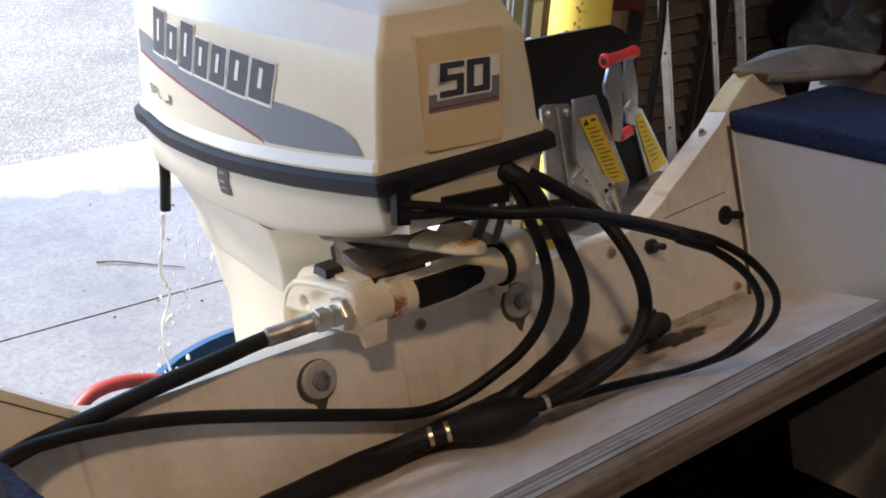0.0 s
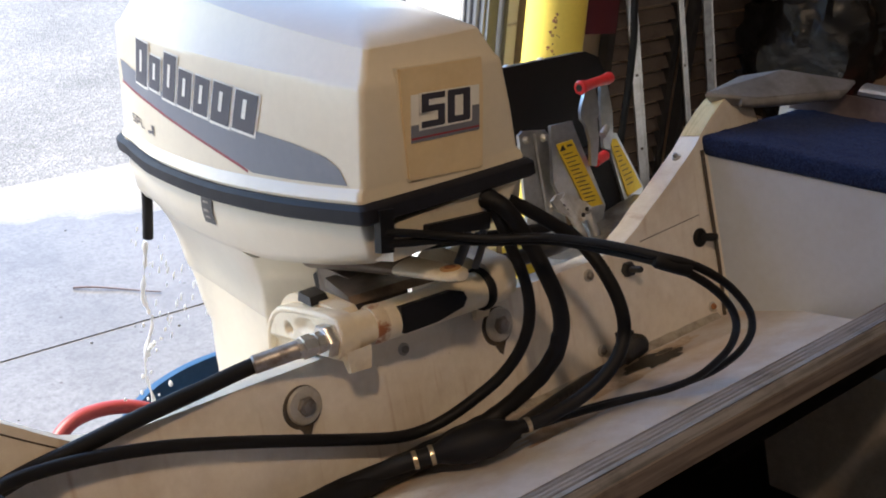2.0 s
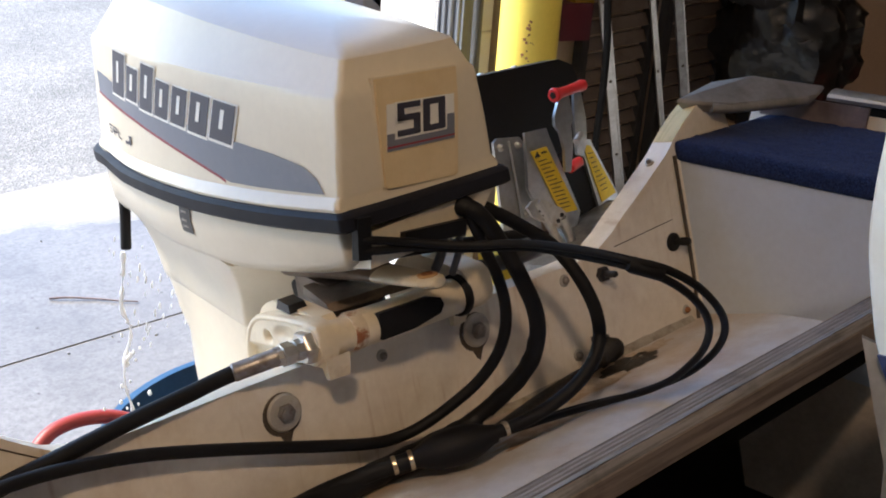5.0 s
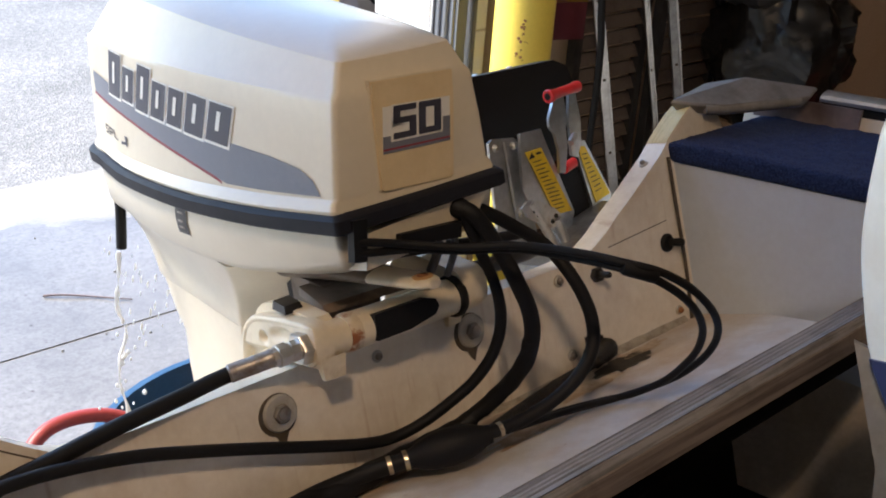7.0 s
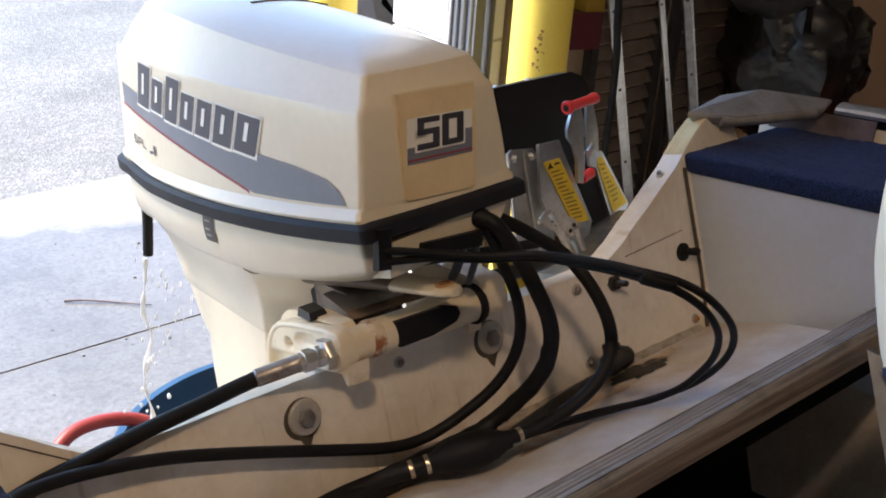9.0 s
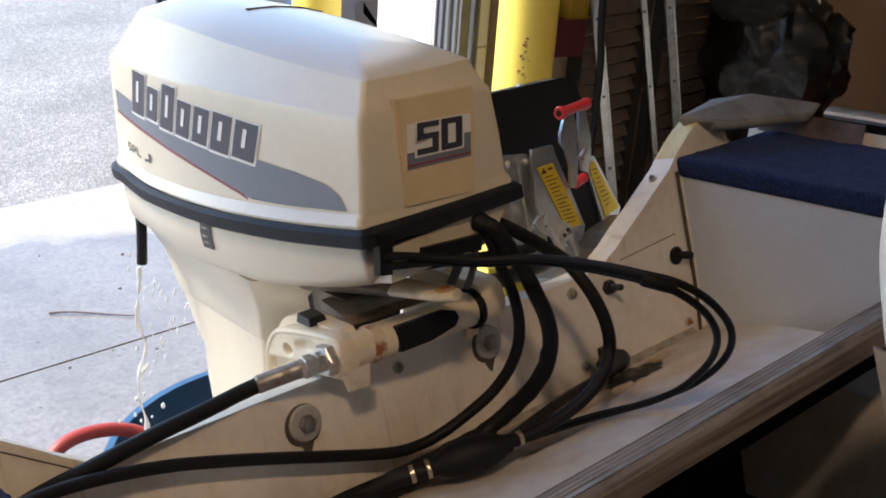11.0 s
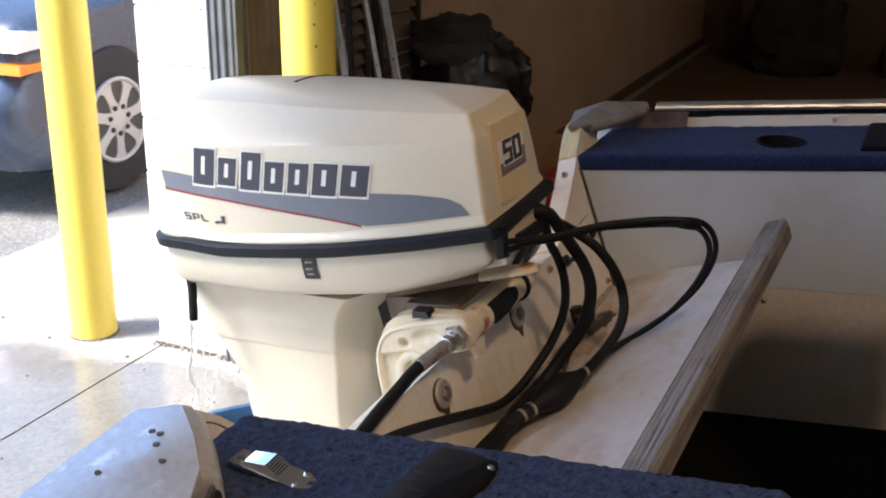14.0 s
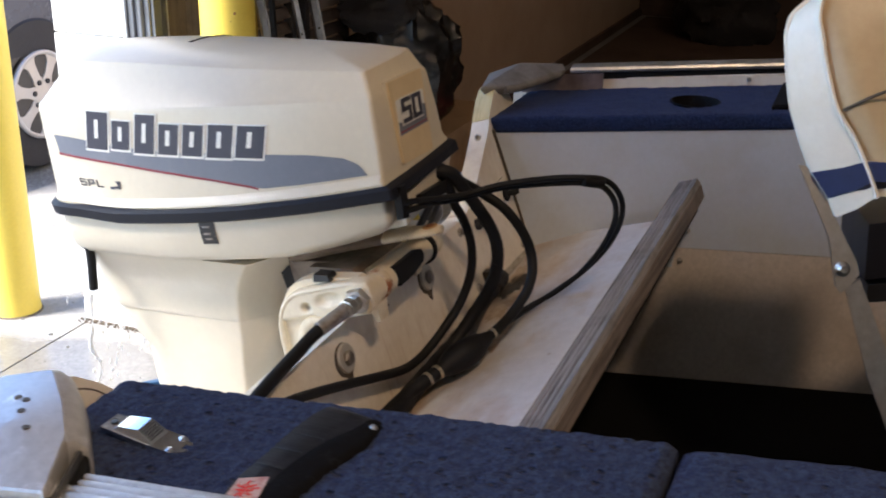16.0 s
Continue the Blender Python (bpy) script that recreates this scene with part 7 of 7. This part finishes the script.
part("stem", tube([(0.478, 2.325, GROUND + 0.006), (0.53, 2.290, GROUND + 0.010), (0.608, 2.233, GROUND + 0.006), (0.66, 2.178, GROUND + 0.008), (0.705, 2.145, GROUND + 0.006)], lambda t: 0.0042 - 0.002 * t, 7, 4), HULL_BROWN, twig, smooth=True)
rp = random.Random(21)
for k in range(34):
    x, y = rp.uniform(-0.4, 1.5), rp.uniform(1.2, 3.3)
    r = rp.uniform(0.003, 0.009)
    g = thing("pebble", (x, y, GROUND), "small grey pebble on the concrete", "pebble", "loose pebbles")
    part("stone", lathe((x, y, GROUND - r * 0.2), (x, y, GROUND + r), [(0, r * 0.7), (r * 0.4, r), (r * 0.9, r * 0.7), (r * 1.2, r * 0.1)], 7), ASPHALT, g, smooth=True)

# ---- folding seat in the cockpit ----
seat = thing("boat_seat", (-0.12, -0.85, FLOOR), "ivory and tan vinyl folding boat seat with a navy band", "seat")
# edge and seam points placed to fit the last camera view
LEFT = [(-0.0541, -0.6315, 0.5936), (-0.0816, -0.6058, 0.5692), (-0.0959, -0.6017, 0.5459), (-0.1065, -0.6060, 0.5192), (-0.1177, -0.6132, 0.4856), (-0.1275, -0.6231, 0.4519), (-0.1389, -0.6445, 0.4051), (-0.1435, -0.6576, 0.3817), (-0.1465, -0.6816, 0.3517), (-0.1516, -0.6940, 0.3283)]
SEAM = [(-0.0990, -0.6415, 0.6128), (-0.1151, -0.6380, 0.5766), (-0.1222, -0.6448, 0.5538), (-0.1301, -0.6521, 0.5276), (-0.1376, -0.6614, 0.5015), (-0.1462, -0.6759, 0.4670), (-0.1499, -0.6989, 0.4365), (-0.1562, -0.7165, 0.4074), (-0.1607, -0.7285, 0.3846), (-0.1648, -0.7374, 0.3649)]
# narrow width lets the unseen half cast an arch-shaped shadow
RT = Vector((0.04, -0.235, 0.01))


def seat_rings(i0, i1, swell=0.0):
    out = []
    for i in range(i0, i1):
        l, s = Vector(LEFT[i]), Vector(SEAM[i])
        n = Vector((-0.85, -0.5, 0.1))
        back = l + Vector((0.05, -0.012, 0.0))
        out.append([tuple(back), tuple(l + (l - back).normalized() * swell), tuple(l.lerp(s, 0.5) + n * (0.006 + swell)), tuple(s + n * swell)])
    return out


part("boxing", loft(seat_rings(0, 10), True, None, True), VINYL_WHITE, seat, "ivory vinyl side boxing", smooth=50)
face = []
for i in range(10):
    s = Vector(SEAM[i])
    puff = 0.014 * math.sin(math.pi * min(1, i / 9))
    face.append([tuple(s + Vector((0.004, -0.002, 0)))] + [tuple(s + RT * t - Vector((0, 0, 0.07 * max(0.0, 1 - i / 5) * max(0.0, 2 * t - 1) ** 2)) + Vector((-0.7, -0.6, 0.1)) * puff * math.sin(math.pi * min(1, t * 4)) ** 0.5) for t in (0.06, 0.14, 0.3, 0.5, 0.75, 1.0)] + [tuple(s + RT + Vector((0.06, 0.03, 0))), tuple(s + Vector((0.06, 0.0, 0)))])
part("backrest_face", loft(face[:8]), VINYL_TAN, seat, "tan vinyl backrest face", smooth=60)
part("lower_face", loft([[tuple(Vector(p) + Vector((0.003, 0.003, -0.0))) for p in r] for r in face[7:]]), VINYL_WHITE, seat, "ivory vinyl lower face", smooth=60)
part("piping", tube([tuple(Vector(p) + Vector((-0.003, -0.002, 0))) for p in SEAM], 0.0028, 8, 5), VINYL_WHITE, seat, "sewn piping", smooth=True)
part("piping", tube([tuple(Vector(p) + Vector((0.006, 0.001, 0))) for p in LEFT], 0.0030, 8, 5), VINYL_WHITE, seat, "sewn piping", smooth=True)
part("crease", tube([tuple(Vector(SEAM[5]) + Vector((-0.006, -0.008, 0))), tuple(Vector(SEAM[5]) + RT * 0.25 + Vector((-0.012, -0.006, 0.03))), tuple(Vector(SEAM[5]) + RT * 0.8 + Vector((-0.01, -0.005, 0.07)))], 0.0022, 6, 5), SEALANT, seat, "stitched crease")
bandr = []
for t0 in (0.0, 0.35, 0.7, 1.0):
    i = 7 + t0 * 1.0
    k = min(int(i), 8)
    l = Vector(LEFT[k]).lerp(Vector(LEFT[k + 1]), i - k)
    s = Vector(SEAM[k]).lerp(Vector(SEAM[k + 1]), i - k)
    n = Vector((-0.85, -0.5, 0.1))
    back = l + Vector((0.05, -0.012, 0.0))
    bandr.append([tuple(back), tuple(l + (l - back).normalized() * 0.003), tuple(l.lerp(s, 0.5) + n * 0.010), tuple(s + n * 0.005), tuple(s + RT * 0.3 + n * 0.010), tuple(s + RT + n * 0.01), tuple(s + RT * 0.9 + Vector((0.05, 0, 0)))])
part("navy_band", loft(bandr), VINYL_NAVY, seat, "navy vinyl band", smooth=50)
low = Vector(LEFT[9])
part("seat_cushion", loft([[tuple(low + Vector((0.02, 0.0, 0.0)) + o) for o in (Vector((-0.03, -0.04, 0)), Vector((0.22, -0.42, 0.02)), Vector((0.40, -0.30, 0.02)), Vector((0.10, 0.0, 0.0)))], [tuple(low + Vector((0.02, -0.005, -0.075)) + o) for o in (Vector((-0.03, -0.04, 0)), Vector((0.22, -0.42, 0.02)), Vector((0.40, -0.30, 0.02)), Vector((0.10, 0.0, 0.0)))]]), BLACK_VINYL, seat, "black vinyl seat cushion", bevel=0.016, segs=3)
hin = loft([[(-0.142, -0.640, 0.388), (-0.137, -0.655, 0.385), (-0.156, -0.727, 0.273), (-0.160, -0.732, 0.259), (-0.167, -0.725, 0.248), (-0.177, -0.713, 0.236), (-0.176, -0.706, 0.244), (-0.159, -0.689, 0.303)],
            [(-0.138, -0.638, 0.388), (-0.133, -0.653, 0.385), (-0.152, -0.725, 0.273), (-0.156, -0.730, 0.259), (-0.163, -0.723, 0.248), (-0.173, -0.711, 0.236), (-0.172, -0.704, 0.244), (-0.155, -0.687, 0.303)]])
hinge = part("hinge_arm", hin, ALU, seat, "bright alloy hinge arm", bevel=0.001)
part("pivot", lathe((-0.166, -0.710, 0.266), (-0.176, -0.714, 0.268), [(0, 0.010), (0.006, 0.009), (0.010, 0.005)], 16), STEEL, hinge, smooth=True)
part("hinge_arm", loft([[(-0.165, -0.717, 0.240), (-0.155, -0.734, 0.250), (-0.181, -0.803, 0.116), (-0.201, -0.846, 0.029), (-0.219, -0.820, 0.022), (-0.196, -0.763, 0.129)], [(-0.159, -0.715, 0.240), (-0.149, -0.732, 0.250), (-0.175, -0.801, 0.116), (-0.195, -0.844, 0.029), (-0.213, -0.818, 0.022), (-0.190, -0.761, 0.129)]]), ALU, seat, "dull alloy lower hinge arm", bevel=0.001)
part("seat_base", loft([[tuple(low + Vector((x, y, -0.085))) for x, y in ((0.0, -0.05), (0.22, -0.40), (0.38, -0.30), (0.12, 0.0))], [tuple(low + Vector((x, y, -0.11))) for x, y in ((0.0, -0.05), (0.22, -0.40), (0.38, -0.30), (0.12, 0.0))]]), BLACK_PLASTIC, seat, bevel=0.004)
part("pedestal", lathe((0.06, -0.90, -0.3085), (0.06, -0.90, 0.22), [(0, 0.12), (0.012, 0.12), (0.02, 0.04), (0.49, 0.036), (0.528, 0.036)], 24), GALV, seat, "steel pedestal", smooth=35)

# scaled about the last camera position: same outline there, set farther off
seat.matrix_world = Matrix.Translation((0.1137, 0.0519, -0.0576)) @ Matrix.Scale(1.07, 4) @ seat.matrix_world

# ---- garage clutter beyond the transom ----
def plank(a, b, w, t, name, mat, parent, face=(0, -1, 0)):
    """A flat bar from a to b, w wide, t thick, with its broad side towards face."""
    a, b, f = Vector(a), Vector(b), Vector(face).normalized()
    d = (b - a).normalized()
    s = d.cross(f).normalized() * (w / 2)
    n = s.cross(d).normalized() * (t / 2)
    return part(name, loft([[tuple(p + s + n), tuple(p - s + n), tuple(p - s - n), tuple(p + s - n)] for p in (a, b)]), mat, parent, bevel=min(w, t) * 0.12, segs=1)


def metal_rail(x_foot, x_top, y_foot, y_top, w, mat, label):
    """A pressed metal rail with a turned edge, leaning on the shutters."""
    r = thing("metal_rail", (x_foot, y_foot, GROUND), label, "metal rail", "rails leaning on the shutters")
    a, b = Vector((x_foot, y_foot, GROUND)), Vector((x_top, y_top, 1.5))
    plank(a, b, w, 0.004, "web", mat, r, (-0.55, -0.83, 0))
    d = Vector((0.83, -0.55, 0))
    plank(a + d * w * 0.5, b + d * w * 0.5, 0.005, 0.022, "flange", ALU, r, (-0.55, -0.83, 0))
    plank(a - d * w * 0.5, b - d * w * 0.5, 0.004, 0.018, "flange", mat, r, (-0.55, -0.83, 0))
    for k in range(9):
        c = a.lerp(b, (k + 0.6) / 9)
        n = Vector((-0.55, -0.83, 0))
        part("slot", lathe(c + n * 0.0015, c + n * 0.0030, [(0, 0.006), (0.0015, 0.006)], 10), SEALANT, r)
    return r


metal_rail(2.374, 1.600, 1.45, 1.45, 0.030, ALU, "bright perforated metal rail leaning by the bollard")
metal_rail(2.650, 1.805, 1.45, 1.45, 0.014, ALU, "thin bright metal rail leaning on the shutters")
metal_rail(2.795, 1.946, 1.45, 1.45, 0.030, GALV, "dull grey metal rail leaning on the shutters")
# louvred storage shutters standing behind the ladders
def louvre(x, y, w, h, label):
    s = thing("louvred_shutter", (x, y, GROUND), label, "shutter", "shutters against the wall")
    for dx in (0, w - 0.035):
        part("stile", box((x + dx, y, GROUND), (x + dx + 0.035, y + 0.04, GROUND + h)), DARK_CLOTH, s, bevel=0.003)
    n = int(h / 0.062)
    for i in range(n):
        z = GROUND + 0.04 + i * 0.062
        part("slat", loft([[(x + 0.03, y + 0.004, z), (x + w - 0.03, y + 0.004, z), (x + w - 0.03, y + 0.012, z), (x + 0.03, y + 0.012, z)], [(x + 0.03, y + 0.028, z + 0.042), (x + w - 0.03, y + 0.028, z + 0.042), (x + w - 0.03, y + 0.036, z + 0.042), (x + 0.03, y + 0.036, z + 0.042)]]), LOUVRE_BROWN, s)
    return s


louvre(2.18, 1.62, 0.40, 2.2, "dark louvred shutter stood against the wall")
louvre(2.62, 1.60, 0.40, 2.2, "dark louvred shutter stood beside its twin")
cordr = thing("hanging_cord", (2.08, 1.5, -0.6), "black cord hanging beside the metal rails", "cord")
part("cord", tube([(1.98, 1.40, 0.7), (2.020, 1.40, 0.05), (2.046, 1.40, -0.14), (2.055, 1.40, -0.30), (2.053, 1.40, -0.47), (2.07, 1.41, -0.75), (2.10, 1.42, GROUND + 0.012)], 0.0125, 8, 5), BLACK_RUBBER, cordr, smooth=True)
ext = thing("red_bin", (1.98, 1.52, -0.4), "dark red metal box hung on the wall stud", "wall box")
part("body", loft([[(1.925, 1.50, -0.150), (2.072, 1.50, -0.165), (2.072, 1.62, -0.165), (1.925, 1.62, -0.150)], [(1.905, 1.49, -0.022), (2.060, 1.49, -0.036), (2.060, 1.62, -0.036), (1.905, 1.62, -0.022)]]), surface("dark red paint", (0.085, 0.010, 0.018), 0.5), ext, bevel=0.02, segs=3)
part("top_strap", box((1.985, 1.50, -0.040), (2.075, 1.60, 0.20)), surface("mustard paint", (0.35, 0.22, 0.02), 0.5), ext, bevel=0.01)


def heap(name, c, size, mat, label, category, seed=1, n=28):
    """A slumped, crumpled heap."""
    h = thing(name, (c[0], c[1], c[2] - size[2]), label, category)
    bm = bmesh.new()
    rings = []
    for i in range(1, n):
        p = math.pi * i / n
        ring = []
        for k in range(36):
            a = 2 * math.pi * k / 36
            d = Vector((math.sin(p) * math.cos(a), math.sin(p) * math.sin(a), math.cos(p)))
            r = 1 + 0.28 * noise.noise(d * 1.7 + Vector((seed, 0, 0))) + 0.16 * noise.noise(d * 5 + Vector((0, seed, 0))) + 0.07 * noise.noise(d * 13 + Vector((0, 0, seed)))
            ring.append((c[0] + size[0] * d.x * r, c[1] + size[1] * d.y * r, max(c[2] - size[2], c[2] + size[2] * d.z * r)))
        rings.append(ring)
    loft(rings, True, bm)
    part("bulk", bm, mat, h, smooth=45)
    return h


heap("bin_bag", (3.20, 1.36, -0.29), (0.20, 0.22, 0.25), BAG_BLACK, "shiny black bin bag on top of stacked boxes", "bin bag", 4)
heap("bin_bag", (3.02, 1.35, -0.30), (0.24, 0.24, 0.34), BAG_BLACK, "crumpled black bin bag beside the shutters", "bin bag", 9)
heap("folded_cloth", (2.95, 1.40, -0.02), (0.18, 0.18, 0.12), DARK_CLOTH, "dark cloth thrown over the bags", "cloth", 2)
bx = thing("storage_box", (3.2, 1.35, GROUND), "dark cardboard box under the black bags", "box")
part("carton", box((2.84, 1.10, GROUND), (3.62, 1.66, -0.56)), CARDBOARD, bx, bevel=0.006)
rb = thing("fuel_can", (3.4, 0.93, GROUND), "red plastic fuel can in the shadow by the wall", "fuel can")
part("tank", box((3.2, 0.80, GROUND), (3.75, 1.06, -0.66)), surface("dark red plastic", (0.30, 0.02, 0.02), 0.4), rb, bevel=0.05, segs=4)
part("spout", tube([(3.32, 0.93, -0.67), (3.30, 0.93, -0.60), (3.22, 0.93, -0.54)], 0.022, 10, 4), BLACK_PLASTIC, rb, smooth=True)
# added sheet; its brown stands in for light reflected from the wood
structure("floor_tone_sheet", box((3.0, -2.4, GROUND + 0.002), (9.2, 1.60, GROUND + 0.012)), BROWN_WALL, "thin sheet, brown for the wood's reflection on the garage floor", "floor mat")
# dim things deep in the garage
heap("tarpaulin", (8.35, 0.75, -0.75), (0.36, 0.42, 0.42), DARK_CLOTH, "dark tarpaulin heaped on the garage floor", "tarpaulin", 6)
bx2 = thing("storage_box", (8.6, -0.35, GROUND), "light cardboard box on a stack of boxes", "box")
part("carton", box((8.4, -0.55, GROUND + 0.32), (8.85, -0.08, GROUND + 0.50)), CARDBOARD, bx2, bevel=0.006)
part("lower_carton", box((8.35, -0.62, GROUND), (8.90, 0.0, GROUND + 0.316)), DARK_CLOTH, bx2, bevel=0.006)
door = thing("dark_cabinet", (9.1, 0.2, GROUND), "dark wooden cabinet against the far wall", "cabinet")
part("body", box((9.0, -1.2, GROUND), (9.29, 1.30, 0.9)), BROWN_WALL, door, bevel=0.01)
for k in range(3):
    part("door", box((8.985, -1.15 + k * 0.82, GROUND + 0.08), (9.005, -0.40 + k * 0.82, 0.85)), BROWN_WALL, door, bevel=0.006)
structure("baseboard", box((2.0, 1.672, GROUND), (9.3, 1.698, GROUND + 0.07)), BROWN_WALL, "dark baseboard along the tan wall", "baseboard")

# ---- parked car beyond the bollard ----
car = thing("parked_car", (4.6, 4.4, GROUND), "grey car parked outside with silver wheel covers", "car")
CY0, CY1 = 3.50, 5.30
prof = [(2.50, -0.80), (2.42, -0.66), (2.40, -0.50), (2.44, -0.40), (2.50, -0.36), (2.55, -0.12), (2.66, -0.04), (3.2, 0.04), (3.75, 0.10), (4.35, 0.50), (5.6, 0.54), (6.5, 0.10), (6.9, 0.05), (6.95, -0.70), (6.8, -0.84), (2.62, -0.84)]
rings = []
for f, sx, sz in ((0.0, 0.90, 0.93), (0.03, 0.96, 0.98), (0.09, 1.0, 1.0), (0.5, 1.02, 1.0), (0.91, 1.0, 1.0), (0.97, 0.96, 0.98), (1.0, 0.90, 0.93)):
    rings.append([(4.6 + (x - 4.6) * (sx if z < 0.2 else sx * 0.98), lerp(CY0, CY1, f) + ((0.12 if f < 0.5 else -0.12) * max(0, z) / 0.5), -0.84 + (z + 0.84) * sz) for x, z in prof])
part("body", loft(rings), CAR_PAINT, car, smooth=40)
bump = []
for f in (0, 0.03, 0.08, 0.16, 0.3, 0.5, 0.7, 0.84, 0.92, 0.97, 1.0):
    e = abs(2 * f - 1)
    x0 = 2.34 + 0.36 * e ** 6
    y = lerp(CY0 - 0.02, CY1 + 0.02, f)
    lo = -0.86 + 0.22 * e ** 3
    bump.append([(x0 + 0.16, y, lo), (x0 + 0.05, y, lo + 0.04), (x0 + 0.01, y, lo + 0.12), (x0, y, lo + 0.20), (x0, y, -0.50), (x0 + 0.03, y, -0.42), (x0 + 0.3, y, -0.42), (x0 + 0.3, y, lo)])
bumper = part("bumper", loft(bump), CAR_TRIM, car, "slate grey plastic bumper", smooth=40)
for k in range(5):
    y = 4.95 - k * 0.085
    part("slot", hexa([(2.325, y, -0.52), (2.325, y - 0.03, -0.52), (2.36, y - 0.03, -0.52), (2.36, y, -0.52)], [(2.325, y - 0.06, -0.70), (2.325, y - 0.09, -0.70), (2.36, y - 0.09, -0.70), (2.36, y - 0.06, -0.70)]), TYRE, bumper, "dark slot")
part("lamp_recess", hexa([(2.337, 4.34, -0.56), (2.340, 4.10, -0.56), (2.40, 4.08, -0.56), (2.40, 4.42, -0.56)], [(2.337, 4.32, -0.66), (2.340, 4.13, -0.66), (2.40, 4.12, -0.66), (2.40, 4.40, -0.66)]), TYRE, bumper, "dark fog lamp recess", bevel=0.01)
part("headlight", loft([[(2.50, 3.520, -0.19), (2.66, 3.498, -0.18), (2.66, 3.498, -0.10), (2.57, 3.520, -0.09)], [(2.48, 3.900, -0.19), (2.6, 3.950, -0.19), (2.6, 3.950, -0.12), (2.53, 3.900, -0.11)]]), LENS_CLEAR, car, "clear headlight lens", bevel=0.01)
part("indicator", loft([[(2.50, 3.515, -0.300), (2.64, 3.500, -0.29), (2.64, 3.500, -0.250), (2.50, 3.515, -0.250)], [(2.47, 3.850, -0.300), (2.58, 3.850, -0.29), (2.58, 3.850, -0.250), (2.47, 3.850, -0.250)]]), LENS_AMBER, car, "amber indicator lens", bevel=0.006)
part("fog_lamp", lathe((2.38, 4.20, -0.61), (2.312, 4.20, -0.61), [(0, 0.045), (0.05, 0.044), (0.065, 0.032)], 20), LENS_CLEAR, car, "round fog lamp", smooth=True)
for k in range(3):
    part("grille_bar", box((2.42, 4.050, -0.25 + k * 0.05), (2.50, 4.650, -0.23 + k * 0.05)), CAR_TRIM, car, bevel=0.004)
part("side_glass", loft([[(3.95, 3.580, 0.12), (6.2, 3.580, 0.12), (5.5, 3.620, 0.46), (4.42, 3.620, 0.46)], [(3.95, 3.610, 0.12), (6.2, 3.610, 0.12), (5.5, 3.650, 0.46), (4.42, 3.650, 0.46)]]), GLASS_DARK, car, "dark side window")


def car_wheel(x, y, sgn):
    w = part("wheel", lathe((x, y + sgn * 0.20, GROUND + 0.40), (x, y, GROUND + 0.40), [(0, 0.24), (0.01, 0.37), (0.04, 0.40), (0.16, 0.40), (0.19, 0.385), (0.20, 0.25)], 40), TYRE, car, "black tyre", smooth=40)
    c = Vector((x, y - sgn * 0.004, GROUND + 0.40))
    part("rim", lathe((x, y + sgn * 0.02, c.z), (x, y - sgn * 0.012, c.z), [(0, 0.235), (0.02, 0.235), (0.030, 0.220), (0.032, 0.200)], 40), CAR_TRIM, w, smooth=40)
    part("cover_ring", tube([(c.x + 0.222 * math.cos(a), c.y - sgn * 0.010, c.z + 0.222 * math.sin(a)) for a in (2 * math.pi * k / 40 for k in range(41))], 0.013, 8, 1), WHEEL_SILVER, w, "silver outer ring", smooth=True)
    for k in range(7):
        a = 2 * math.pi * k / 7 + 0.2
        d, e = Vector((math.cos(a), 0, math.sin(a))), Vector((-math.sin(a), 0, math.cos(a)))
        o = Vector((0, -sgn * 0.016, 0))
        pts = [c + d * 0.05 - e * 0.040 + o, c + d * 0.112 - e * 0.026 + o, c + d * 0.175 - e * 0.030 + o, c + d * 0.220 - e * 0.060 + o * 0.6, c + d * 0.230 + o * 0.6, c + d * 0.220 + e * 0.060 + o * 0.6, c + d * 0.175 + e * 0.030 + o, c + d * 0.112 + e * 0.026 + o, c + d * 0.05 + e * 0.040 + o]
        part("spoke", loft([[tuple(p) for p in pts], [tuple(p + Vector((0, sgn * 0.02, 0))) for p in pts]]), WHEEL_SILVER, w, "silver wheel cover spoke", bevel=0.003, segs=1)
        h = c + d * 0.062 * 1.2 + o * 1.3
        part("cover_hole", lathe(h + Vector((0, sgn * 0.004, 0)), h - Vector((0, sgn * 0.004, 0)), [(0, 0.014), (0.008, 0.0135)], 10), TYRE, w)
    part("hub", lathe(c, c - Vector((0, sgn * 0.022, 0)), [(0, 0.085), (0.014, 0.082), (0.020, 0.05), (0.022, 0.02)], 24), WHEEL_SILVER, w, "silver hub", smooth=True)
    return w


car_wheel(3.12, 3.48, 1)
car_wheel(5.75, 3.48, 1)
car_wheel(3.12, 5.32, -1)
car_wheel(5.75, 5.32, -1)
